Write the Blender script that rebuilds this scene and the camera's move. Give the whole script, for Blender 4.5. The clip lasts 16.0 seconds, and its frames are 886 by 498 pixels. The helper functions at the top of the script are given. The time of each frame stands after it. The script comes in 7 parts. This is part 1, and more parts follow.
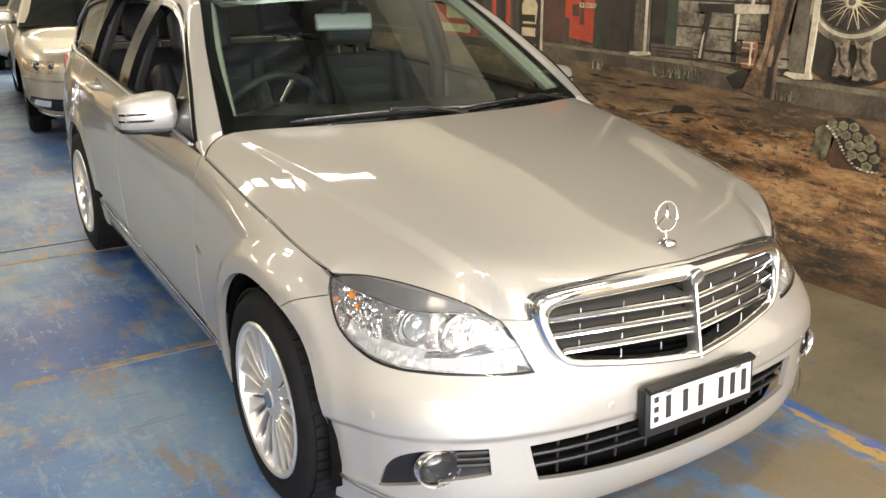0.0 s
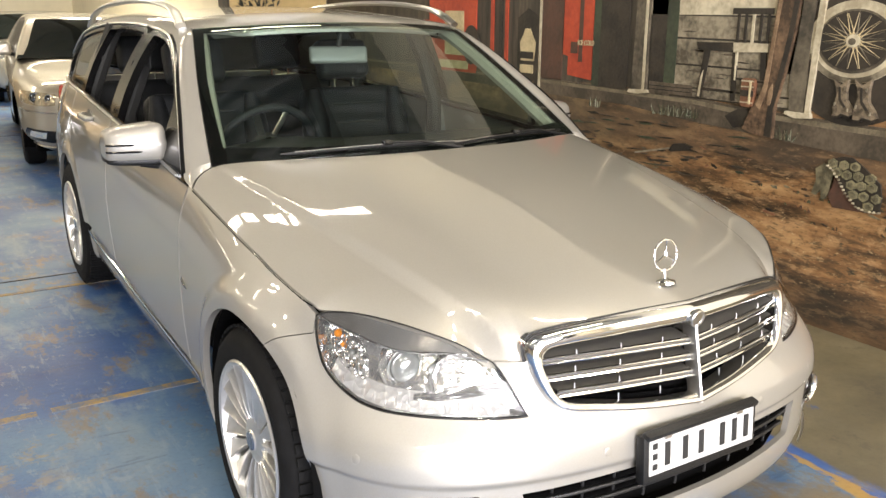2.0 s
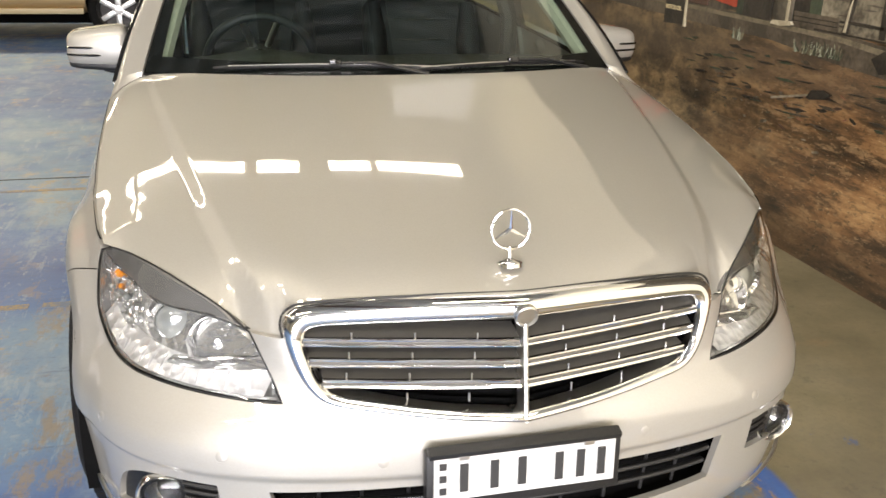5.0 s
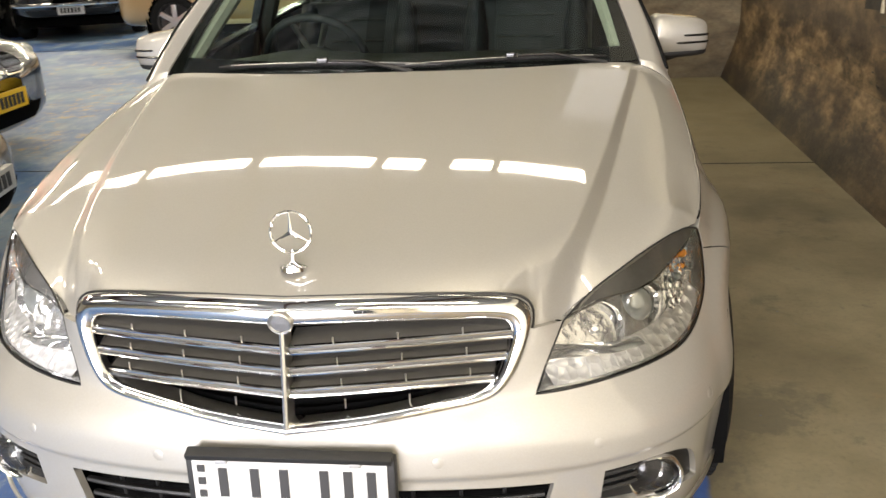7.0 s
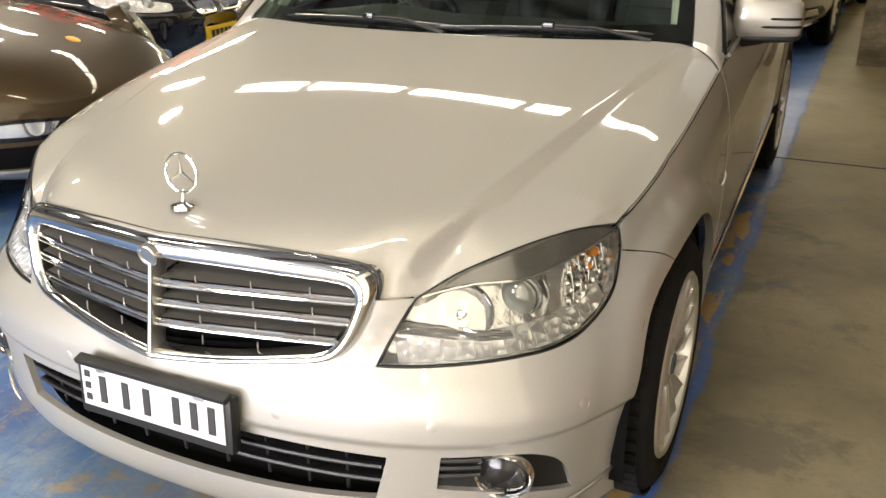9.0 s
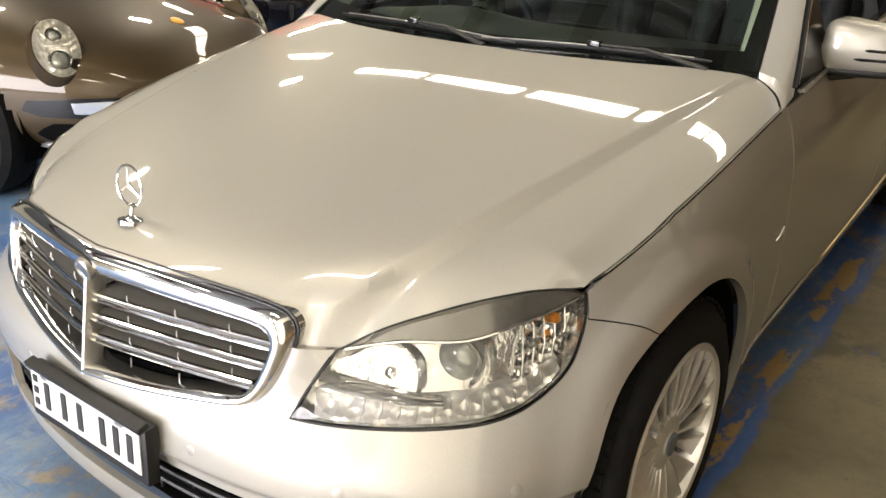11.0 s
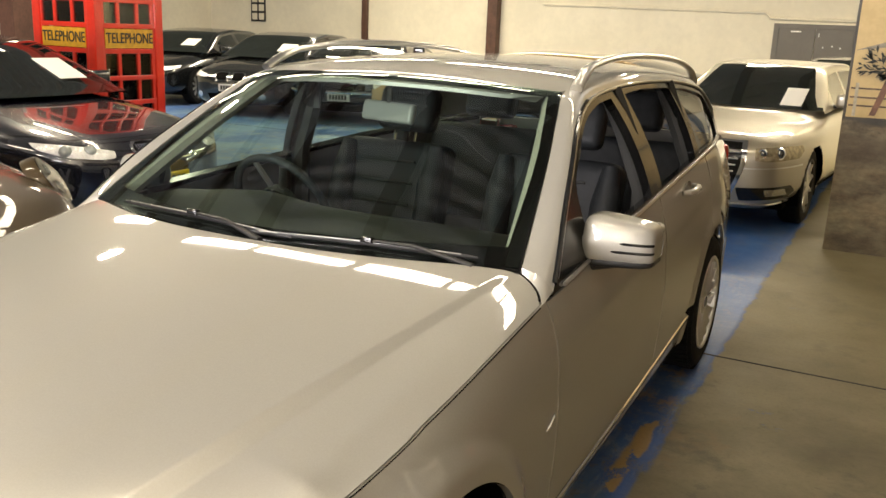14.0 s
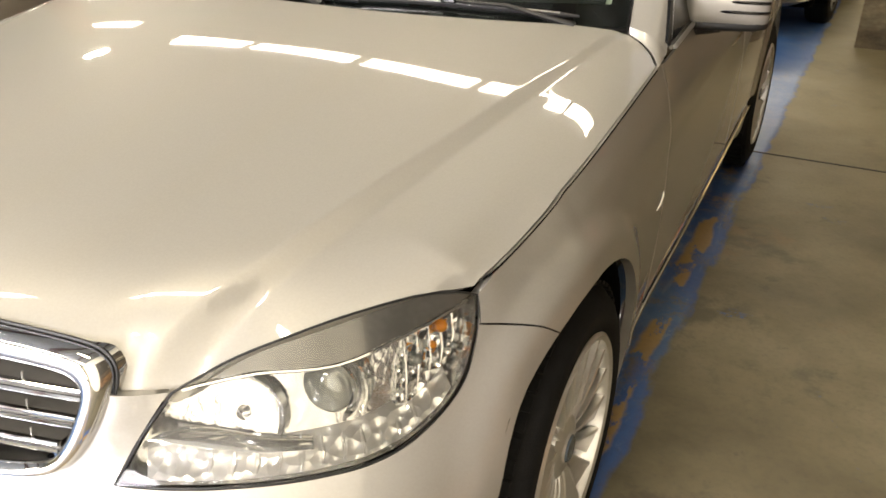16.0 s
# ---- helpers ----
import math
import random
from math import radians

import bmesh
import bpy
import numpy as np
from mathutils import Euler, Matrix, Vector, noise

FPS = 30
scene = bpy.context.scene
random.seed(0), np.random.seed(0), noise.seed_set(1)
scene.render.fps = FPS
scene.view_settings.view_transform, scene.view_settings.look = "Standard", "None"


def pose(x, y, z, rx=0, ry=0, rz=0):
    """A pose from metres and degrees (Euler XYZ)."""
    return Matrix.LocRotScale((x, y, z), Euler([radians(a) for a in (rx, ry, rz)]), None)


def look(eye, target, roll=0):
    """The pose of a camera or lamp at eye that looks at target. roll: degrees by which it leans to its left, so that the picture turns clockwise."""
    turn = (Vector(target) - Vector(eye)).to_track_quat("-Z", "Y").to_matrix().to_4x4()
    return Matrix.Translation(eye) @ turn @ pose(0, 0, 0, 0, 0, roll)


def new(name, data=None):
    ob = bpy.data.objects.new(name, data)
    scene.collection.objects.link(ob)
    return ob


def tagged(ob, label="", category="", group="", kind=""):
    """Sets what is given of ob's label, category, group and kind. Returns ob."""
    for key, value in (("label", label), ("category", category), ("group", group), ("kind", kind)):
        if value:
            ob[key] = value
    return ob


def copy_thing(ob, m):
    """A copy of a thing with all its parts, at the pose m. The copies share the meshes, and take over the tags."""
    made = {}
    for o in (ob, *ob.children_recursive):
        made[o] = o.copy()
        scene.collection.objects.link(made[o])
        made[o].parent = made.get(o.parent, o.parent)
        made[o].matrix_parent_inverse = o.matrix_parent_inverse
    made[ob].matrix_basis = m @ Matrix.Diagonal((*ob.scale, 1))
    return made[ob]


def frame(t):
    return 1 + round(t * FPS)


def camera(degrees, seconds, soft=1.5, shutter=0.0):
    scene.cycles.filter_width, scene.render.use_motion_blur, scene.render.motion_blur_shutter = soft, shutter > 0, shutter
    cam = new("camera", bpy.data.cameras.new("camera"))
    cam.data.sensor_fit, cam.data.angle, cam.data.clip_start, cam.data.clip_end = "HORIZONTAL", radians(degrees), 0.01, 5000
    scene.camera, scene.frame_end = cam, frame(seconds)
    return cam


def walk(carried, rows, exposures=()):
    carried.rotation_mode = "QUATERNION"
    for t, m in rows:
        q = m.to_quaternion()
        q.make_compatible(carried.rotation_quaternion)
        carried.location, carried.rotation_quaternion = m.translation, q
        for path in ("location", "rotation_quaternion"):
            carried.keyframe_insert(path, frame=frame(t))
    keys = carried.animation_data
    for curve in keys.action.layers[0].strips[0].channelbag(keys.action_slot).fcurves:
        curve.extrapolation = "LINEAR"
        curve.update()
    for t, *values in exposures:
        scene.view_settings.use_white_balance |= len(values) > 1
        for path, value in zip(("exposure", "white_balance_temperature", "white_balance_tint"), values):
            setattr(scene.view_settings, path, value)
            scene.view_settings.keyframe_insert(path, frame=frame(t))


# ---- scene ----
# ---- camera ----
cam = camera(54.0, 16.0, shutter=0.35)
# seconds, eye in metres, then the turn in degrees
ROWS = [
    (0.0, -1.621, -2.111, 1.447, 72.211, 0.246, -32.257),
    (0.5, -1.607, -2.095, 1.439, 72.339, 0.179, -32.263),
    (1.0, -1.594, -2.082, 1.432, 72.498, 0.156, -32.278),
    (1.5, -1.58, -2.067, 1.43, 73.596, -0.087, -32.226),
    (2.0, -1.568, -2.058, 1.425, 74.629, -0.385, -32.208),
    (2.5, -1.541, -2.072, 1.427, 73.165, -0.136, -31.861),
    (3.0, -1.464, -2.089, 1.412, 71.402, 0.952, -30.581),
    (3.5, -1.275, -2.112, 1.403, 71.229, 0.371, -27.282),
    (3.7, -1.172, -2.119, 1.401, 71.45, -0.266, -25.459),
    (5.8, -0.102, -2.079, 1.374, 68.338, 0.626, -5.892),
    (6.0, 0.01, -2.091, 1.367, 68.82, 1.35, -3.533),
    (6.5, 0.264, -2.079, 1.364, 69.373, 2.121, 1.52),
    (7.0, 0.469, -2.064, 1.361, 69.514, 2.442, 6.486),
    (7.5, 0.692, -2.065, 1.361, 68.502, 2.699, 11.967),
    (8.0, 0.885, -2.048, 1.359, 67.157, 1.749, 16.182),
    (8.5, 1.045, -1.951, 1.354, 66.878, 0.793, 20.698),
    (9.0, 1.166, -1.847, 1.354, 67.389, 0.675, 25.535),
    (9.5, 1.303, -1.764, 1.364, 67.802, 0.879, 30.739),
    (9.7, 1.375, -1.71, 1.375, 67.802, 1.323, 33.445),
    (11.8, 1.41, -1.432, 1.394, 65.158, -0.52, 38.295),
    (12.0, 1.427, -1.442, 1.392, 62.981, -0.858, 37.872),
    (12.5, 1.462, -1.415, 1.396, 64.136, -1.214, 36.745),
    (13.0, 1.491, -1.366, 1.458, 72.24, -2.399, 33.264),
    (13.5, 1.507, -1.35, 1.501, 75.413, -2.472, 29.224),
    (14.0, 1.52, -1.32, 1.521, 75.871, -2.316, 27.873),
    (14.5, 1.515, -1.309, 1.495, 73.432, -1.953, 28.214),
    (15.0, 1.504, -1.318, 1.434, 68.911, -1.183, 30.215),
    (15.5, 1.4, -1.28, 1.352, 67.183, -0.544, 29.493),
    (16.0, 1.211, -1.271, 1.316, 64.74, -1.399, 26.198),
]
walk(cam, [(t, pose(x, y, z, rx, ry, rz)) for t, x, y, z, rx, ry, rz in ROWS], ((0., .10, 6420, 11.5), (3.7, .10, 6420, 11.5), (5.8, .04, 6470, 11), (9.7, .05, 6470, 11), (11.8, .06, 6450, 11), (13.2, .18, 6700, 11), (14.6, .23, 6720, 11), (16., .25, 6550, 11.5)))

# ---- light: rows of fluorescent battens under the roof, a few round lamps, no daylight but a dim world ----
world = bpy.data.worlds.new("world")
scene.world = world
world.use_nodes = True
world.node_tree.nodes["Background"].inputs[0].default_value = (.9, .95, 1, 1)
world.node_tree.nodes["Background"].inputs[1].default_value = .05
scene.view_settings.exposure = 0.0
LAMP_Z = 4.3
TUBE_W = 34.0


def area(name, x, y, z, sx, sy, watts, colour, turn=0):
    data = bpy.data.lights.new(name, "AREA")
    data.shape, data.size, data.size_y, data.energy, data.color = "RECTANGLE", sx, sy, watts, colour
    ob = new(name, data)
    ob.matrix_world = pose(x, y, z, 0, 0, turn)
    return ob


WARM = (1.0, .88, .655)
# the row behind the wagon, along the hall's width
BATTENS = ((-4.92, 5.03, 1.46, -13.8), (-3.28, 4.62, 1.55, -13.8), (-1.63, 4.22, 1.46, -13.8), (-.565, 3.98, .44, -10), (.195, 3.92, .44, -4), (.965, 3.88, .94, -2))
for bx, by, bl, turn in BATTENS:
    area("batten_light", bx, by, LAMP_Z - .06, bl, .21, 17 * bl, WARM, turn)
# single battens farther back
FAR_BATTENS = ((-8.28, 6.45, 1.9),)
for bx, by, bl in FAR_BATTENS:
    area("batten_light", bx, by, LAMP_Z - .06, bl, .21, 17 * bl, WARM, -13.8)
# row over the wagon's front, and an unseen added one behind the camera
for bx in (-5.2, -2.6, .6):
    area("batten_light", bx, -.9, LAMP_Z - .06, 1.5, .14, TUBE_W * 1.4, WARM)
for bx in (-4.2, -1.4, 1.2):
    area("batten_light", bx, -4.6, LAMP_Z - .06, 1.5, .14, TUBE_W * 2.3, WARM)
ROUND_LAMPS = ((-6.71, 4.82), (-6.80, 2.15))
for rx, ry in ROUND_LAMPS:
    data = bpy.data.lights.new("round_light", "AREA")
    data.shape, data.size, data.energy, data.color = "DISK", .34, 70, WARM
    new("round_light", data).matrix_world = pose(rx, ry, LAMP_Z - .1)
# strong unseen lamps, added to brighten the deeper hall
for bx, by in ((-10, 9), (-4, 12), (.6, 12), (-9, 15)):
    area("batten_light", bx, by, LAMP_Z - .06, 3.0, .30, TUBE_W * 9.5, WARM)
# daylight through the wide open roller door in the front wall
area("door_daylight", -2.3, -7.9, 1.9, 5.8, 3.2, 1400, (1.0, .965, .99)).matrix_world = pose(-2.3, -7.85, 1.9, 90, 0, 0)

# ---- materials ----
def mat(name, colour, rough=.5, metal=0., vary=0., scale=8., bump=0., bscale=120., coat=0., spec=.5, rvary=0., emit=None, second=None, stops=(.4, .62), objvary=0.):
    """A principled surface: two scales of noise vary the colour (towards second) and the roughness, fine noise gives relief."""
    m = bpy.data.materials.new(name)
    m.use_nodes = True
    n, l = m.node_tree.nodes, m.node_tree.links
    b = n["Principled BSDF"]
    b.inputs["Base Color"].default_value = (*colour, 1)
    b.inputs["Roughness"].default_value, b.inputs["Metallic"].default_value = rough, metal
    b.inputs["Specular IOR Level"].default_value = spec
    if coat:
        b.inputs["Coat Weight"].default_value, b.inputs["Coat Roughness"].default_value = coat, .025
    pos = n.new("ShaderNodeNewGeometry").outputs["Position"] if vary or bump or rvary or second else None

    def fuzz(s, detail=4):
        t = n.new("ShaderNodeTexNoise")
        t.inputs["Scale"].default_value, t.inputs["Detail"].default_value = s, detail
        l.new(pos, t.inputs["Vector"])
        return t.outputs["Fac"]

    if vary or second:
        ramp = n.new("ShaderNodeValToRGB")
        two = second or tuple(max(0, c * (1 - vary)) for c in colour)
        one = colour if second else tuple(min(1, c * (1 + vary * .6)) for c in colour)
        ramp.color_ramp.elements[0].position, ramp.color_ramp.elements[1].position = stops
        ramp.color_ramp.elements[0].color, ramp.color_ramp.elements[1].color = (*two, 1), (*one, 1)
        mix = n.new("ShaderNodeMath")
        mix.operation = "MULTIPLY_ADD"
        l.new(fuzz(scale), mix.inputs[0])
        mix.inputs[1].default_value = .65
        m2 = n.new("ShaderNodeMath")
        m2.operation = "MULTIPLY"
        m2.inputs[1].default_value = .35
        l.new(fuzz(scale * 7.3), m2.inputs[0])
        l.new(m2.outputs[0], mix.inputs[2])
        l.new(mix.outputs[0], ramp.inputs["Fac"])
        l.new(ramp.outputs["Color"], b.inputs["Base Color"])
    if rvary:
        r = n.new("ShaderNodeMapRange")
        r.inputs["To Min"].default_value, r.inputs["To Max"].default_value = max(.02, rough - rvary), min(1, rough + rvary)
        l.new(fuzz(scale * 2.1), r.inputs["Value"])
        l.new(r.outputs[0], b.inputs["Roughness"])
    if bump:
        k = n.new("ShaderNodeBump")
        k.inputs["Strength"].default_value, k.inputs["Distance"].default_value = bump, .01
        l.new(fuzz(bscale), k.inputs["Height"])
        l.new(k.outputs[0], b.inputs["Normal"])
    if emit:
        b.inputs["Emission Color"].default_value, b.inputs["Emission Strength"].default_value = (*colour, 1), emit
    return m


def paint(name, colour, metal=.55, rough=.32, flake=.06):
    """Metallic car paint under clear lacquer, with fine flakes."""
    m = mat(name, colour, rough, metal, vary=flake, scale=260, coat=1.0)
    m.node_tree.nodes["Principled BSDF"].inputs["Coat IOR"].default_value = 1.68
    return m


def pane(name, tint, gloss=.03, ior=1.5):
    """A clear pane: light passes straight through, gloss by angle."""
    m = bpy.data.materials.new(name)
    m.use_nodes = True
    n, l = m.node_tree.nodes, m.node_tree.links
    n.remove(n["Principled BSDF"])
    t, g, f, x = n.new("ShaderNodeBsdfTransparent"), n.new("ShaderNodeBsdfGlossy"), n.new("ShaderNodeFresnel"), n.new("ShaderNodeMixShader")
    t.inputs[0].default_value = (*tint, 1)
    g.inputs["Roughness"].default_value = gloss
    f.inputs[0].default_value = ior
    l.new(f.outputs[0], x.inputs[0]), l.new(t.outputs[0], x.inputs[1]), l.new(g.outputs[0], x.inputs[2])
    l.new(x.outputs[0], n["Material Output"].inputs[0])
    return m


def facets(name, colour, rough, scale, strength, metal=1.):
    """Bright metal broken into small facets."""
    m = mat(name, colour, rough, metal)
    n, l = m.node_tree.nodes, m.node_tree.links
    v, k, g = n.new("ShaderNodeTexVoronoi"), n.new("ShaderNodeBump"), n.new("ShaderNodeNewGeometry")
    v.inputs["Scale"].default_value = scale
    k.inputs["Strength"].default_value, k.inputs["Distance"].default_value = strength, .02
    l.new(g.outputs["Position"], v.inputs["Vector"]), l.new(v.outputs["Distance"], k.inputs["Height"])
    l.new(k.outputs[0], n["Principled BSDF"].inputs["Normal"])
    return m


SILVER = paint("silver_paint", (.384, .368, .328), .52, .47, .03)
SILVER.node_tree.nodes["Principled BSDF"].inputs["Coat IOR"].default_value = 1.80
GREY_PAINT = paint("bronze_grey_paint", (.046, .031, .014), .35, .40)
GREY_PAINT.node_tree.nodes["Principled BSDF"].inputs["Specular IOR Level"].default_value = .12
GREY_PAINT.node_tree.nodes["Principled BSDF"].inputs["Coat IOR"].default_value = 1.36
BLUE_PAINT = paint("midnight_blue_paint", (.008, .009, .018), .3, .25)
GOLD_PAINT = paint("gold_paint", (.52, .36, .17), .5, .35)
BLACK_PAINT = paint("black_paint", (.006, .007, .008), .2, .25)
CHROME = mat("chrome", (.86, .86, .85), .06, 1.)
SATIN = mat("satin_metal", (.62, .61, .58), .28, 1.)
BLACK = mat("black_plastic", (.007, .007, .007), .45, bump=.15, bscale=900)
GLOSS_BLACK = mat("gloss_black", (.006, .006, .006), .12)
VOID = mat("dark_cavity", (.003, .003, .003), .9, spec=.05)
RUBBER = mat("tyre_rubber", (.007, .007, .007), .8, spec=.18, vary=.3, scale=30, bump=.2, bscale=400)
ALLOY = mat("alloy_wheel", (.66, .65, .62), .30, .72, vary=.06, scale=40, coat=.3)
BRAKE = mat("brake_metal", (.055, .052, .050), .5, .8, vary=.3, scale=40)
GLASS = pane("clear_glass", (.56, .72, .62), .02, 1.9)
SIDE_GLASS = pane("side_glass", (.70, .76, .71), .02, 1.34)
LENS = pane("lamp_lens", (.97, .97, .96))
BOWL = mat("lamp_bowl", (.93, .93, .92), .06, .9)
BROW = mat("lamp_brow", (.27, .265, .255), .14, .55, vary=.12, scale=18)
FOG_DARK = mat("fog_reflector", (.20, .20, .195), .12, .8)
COUPE_LAMP = facets("coupe_reflector", (.66, .64, .58), .16, 40., .4, .35)
GRILLE_GREY = mat("grille_plastic", (.085, .080, .070), .5, vary=.1, scale=30)
AMBER = mat("amber_plastic", (.85, .30, .03), .2)
BULB = mat("projector_glass", (.36, .38, .37), .04, .45, coat=1.0)
LAMP_SATIN = mat("lamp_satin_reflector", (.76, .76, .75), .10, .85, vary=.08, scale=26, bump=.5, bscale=30, rvary=.05)
LAMP_LEDGE = facets("lamp_ledge", (.88, .88, .87), .14, 46., .40, .55)
LAMP_FACET = facets("lamp_facets", (.88, .88, .86), .08, 58., .8, .9)
LEATHER = mat("dark_leather", (.014, .0155, .0165), .50, spec=.24, vary=.3, scale=20, bump=.25, bscale=260)
DASH = mat("dash_plastic", (.019, .019, .017), .6, bump=.3, bscale=700)
TRIM = mat("grey_cloth", (.30, .29, .235), .9, vary=.1, scale=60)
PLATE_WHITE = mat("plate_white", (.50, .50, .485), .4, vary=.05, scale=30)
PLATE_YELLOW = mat("plate_yellow", (.85, .55, .02), .4)
INK = mat("plate_ink", (.02, .02, .02), .5)
PAPER = mat("paper", (.82, .81, .77), .7)
RED = mat("booth_red", (.62, .022, .008), .3, vary=.12, scale=4, coat=.4)
GREY_LOW = mat("lower_silver", (.30, .30, .30), .35, .6)
STEEL = mat("painted_steel", (.62, .61, .56), .5, vary=.06, scale=3)

# ---- the wagon's skin, as smooth functions of place (car's nose towards -y, front axle at y = 0) ----
def lerp_table(table, v):
    """Smooth value between the rows (key, value) of a short table."""
    if v <= table[0][0]:
        return table[0][1]
    for (k0, a), (k1, b) in zip(table, table[1:]):
        if v <= k1:
            f = (v - k0) / (k1 - k0)
            return a + (b - a) * f
    return table[-1][1]


def soft_table(table, v, h):
    """The table's value, rounded over h at its corners."""
    return sum(w * lerp_table(table, v + o * h) for o, w in ((-1, .12), (-.6, .2), (0, .36), (.6, .2), (1, .12)))


NOSE_FRONT = ((.13, -.690), (.18, -.728), (.24, -.742), (.36, -.742), (.44, -.742), (.49, -.736), (.53, -.712), (.56, -.695), (.62, -.683), (.70, -.665), (.80, -.640))
NOSE_A = ((.15, .84), (.44, .86), (.50, .82), (.55, .72), (.62, .63), (.70, .58), (.76, .54))
NOSE_B = ((.15, .40), (.44, .42), (.53, .36), (.62, .34), (.70, .28), (.76, .27))
SHUT_Z = ((-.30, .737), (0, .806), (.30, .860), (.571, .901), (1.2, .958), (2.2, 1.015), (3.0, 1.045), (3.7, 1.05))
SHUT_X = ((-.30, .795), (0, .8205), (.30, .828), (.571, .828), (1.2, .815), (2.2, .785), (3.0, .74), (3.7, .63))
WIDE = ((-.3, .880), (0, .884), (.5, .872), (1.4, .862), (2.4, .842), (2.76, .838), (3.2, .815), (3.6, .76), (3.8, .69))


def side_x(y, z):
    """Half width of the lower body and, above the belt, of the glass house."""
    zt, xt, w = soft_table(SHUT_Z, y, .08), soft_table(SHUT_X, y, .08), soft_table(WIDE, y, .15)
    if z > zt:
        h = z - zt
        return xt - .26 * h - .60 * h * h
    if z < .60:
        f = (.60 - z) / .40
        x = w - .030 * f * f * (1 if f > 0 else 0)
    else:
        f = (z - .60) / (zt - .60)
        x = w - (w - xt) * f ** 2.4
    # soft crease low on the doors and a rising one from the front wheel
    if y > .3:
        rise = .70 + .075 * (y - .4)
        x -= .006 * (1 / (1 + math.exp((z - rise) / .012)) - (1 if z < rise - .12 else 0) * 0) * min(1, (y - .3) / .3)
    return x


def nose(s, z):
    """Plan curve at height z: s 0 at the middle of the front, 1 abreast of the front axle, then along the side (1 a metre)."""
    if s < 0:
        x, y = nose(-s, z)
        return -x, y
    if s > 1:
        y = s - 1
        return side_x(y, z), y
    w = side_x(0, z)
    yc, a, b = soft_table(NOSE_FRONT, z, .03), soft_table(NOSE_A, z, .05), soft_table(NOSE_B, z, .05)
    u = s
    x = 3 * (1 - u) ** 2 * u * a + 3 * (1 - u) * u * u * w + u ** 3 * w
    y = yc * ((1 - u) ** 3 + 3 * (1 - u) ** 2 * u) - 3 * (1 - u) * u * u * b
    return x, y


HOOD_MID = ((-.72, .748), (-.617, .779), (-.45, .818), (-.28, .8539), (-.20, .8706), (-.10, .8907), (.08, .9240), (.26, .9518), (.45, .9797), (.65, 1.0033))
FRONT_LINE = ((0, -.697), (.15, -.679), (.30, -.650), (.392, -.628), (.430, -.611), (.466, -.594), (.497, -.573), (.549, -.525), (.605, -.473), (.66, -.415), (.713, -.351), (.746, -.309), (.767, -.282), (.782, -.264))
HOOD_EDGE = ((0, -.769), (.15, -.741), (.30, -.694), (.37, -.674), (.40, -.655), (.43, -.616), (.466, -.594), (.497, -.573), (.549, -.525), (.605, -.473), (.66, -.415), (.713, -.351), (.746, -.309), (.767, -.282), (.782, -.264))
HOOD_ROLL = ((0, .0404), (.15, .0470), (.30, .0620), (.37, .0720), (.40, .0863), (.43, .1180), (.466, .1035), (.497, .0786), (.549, .0182), (.605, .0105), (.66, .0050), (.713, .0100), (.746, .0199), (.767, .0315), (.782, .0519))


# true line of the shut between hood and fender ahead of the axle
SHUT_LINE = ((-.27, .781), (-.20, .795), (-.15, .8025), (-.10, .809), (-.05, .814), (0, .8175), (.06, .8203))
SHUT_OFF = []


def shut_trim(y, z):
    """Small correction of the skin's width towards the shut line."""
    if not SHUT_OFF or y < -.30 or y > .14:
        return 0.
    f = max(0., min(1., (z - .64) / (soft_table(SHUT_Z, y, .08) - .64)))
    return soft_table(SHUT_OFF, y, .05) * f * f


def shut_x(y, z):
    """Half width of the skin at height z abreast of y."""
    lo, hi = 0., 1.
    for _ in range(22):
        m = (lo + hi) / 2
        lo, hi = (m, hi) if nose(m, z)[1] < y else (lo, m)
    x = side_x(y, z) if y >= 0 else nose(lo, z)[0]
    return x + shut_trim(y, z)


# the crease on the hood: line, width and drop of the band between its two edges
CREASE_X = ((-.60, .472), (-.55, .489), (-.45, .523), (-.37, .545), (-.265, .571), (-.134, .597), (-.03, .619), (.15, .652), (.42, .700), (.70, .738))
CREASE_W = ((-.60, .038), (-.52, .036), (-.45, .031), (-.265, .031), (-.134, .029), (-.03, .026), (.42, .018))
CREASE_D = ((-.60, .0500), (-.54, .0480), (-.45, .0340), (-.333, .0230), (-.192, .0150), (.10, .0095), (.42, .0055), (.62, .002))

# share of the drop that falls within the band itself; the rest is spread over the shoulder
BAND_D = ((-.60, .0500), (-.54, .0470), (-.48, .0300), (-.42, .0210), (-.333, .0205), (-.192, .0190), (.10, .0140), (.42, .0085), (.62, .004))


def ramp(v, r=.12):
    """0 to 1 over the unit step, straight with rounded ends."""
    def soft(u):
        return 0. if u <= -r else (u if u >= r else (u + r) ** 2 / (4 * r))
    return soft(v) - soft(v - 1)


def hood_z(x, y):
    z = hood_raw(x, y)
    return z - lerp_table(HOOD_DROP, y) * min(1.02, abs(x) / lerp_table(HOOD_HALF, y)) ** 9


def hood_raw(x, y):
    ax = abs(x)
    k = .1317 - .085 * (y + .28)
    z = soft_table(HOOD_MID, y, .10) - k * ax * ax
    e = y - soft_table(HOOD_EDGE, ax, .015)
    z -= soft_table(HOOD_ROLL, ax, .030) * math.exp(-max(e, -.03) / soft_table(((.30, .055), (.40, .044), (.44, .031), (.58, .090)), ax, .03))
    xc, w, d, b = (soft_table(t, y, .05) for t in (CREASE_X, CREASE_W, CREASE_D, BAND_D))
    z -= b * ramp((ax - xc) / w + .5) + (d - b) * ramp((ax - xc - w / 2) / .085, .35)
    return z


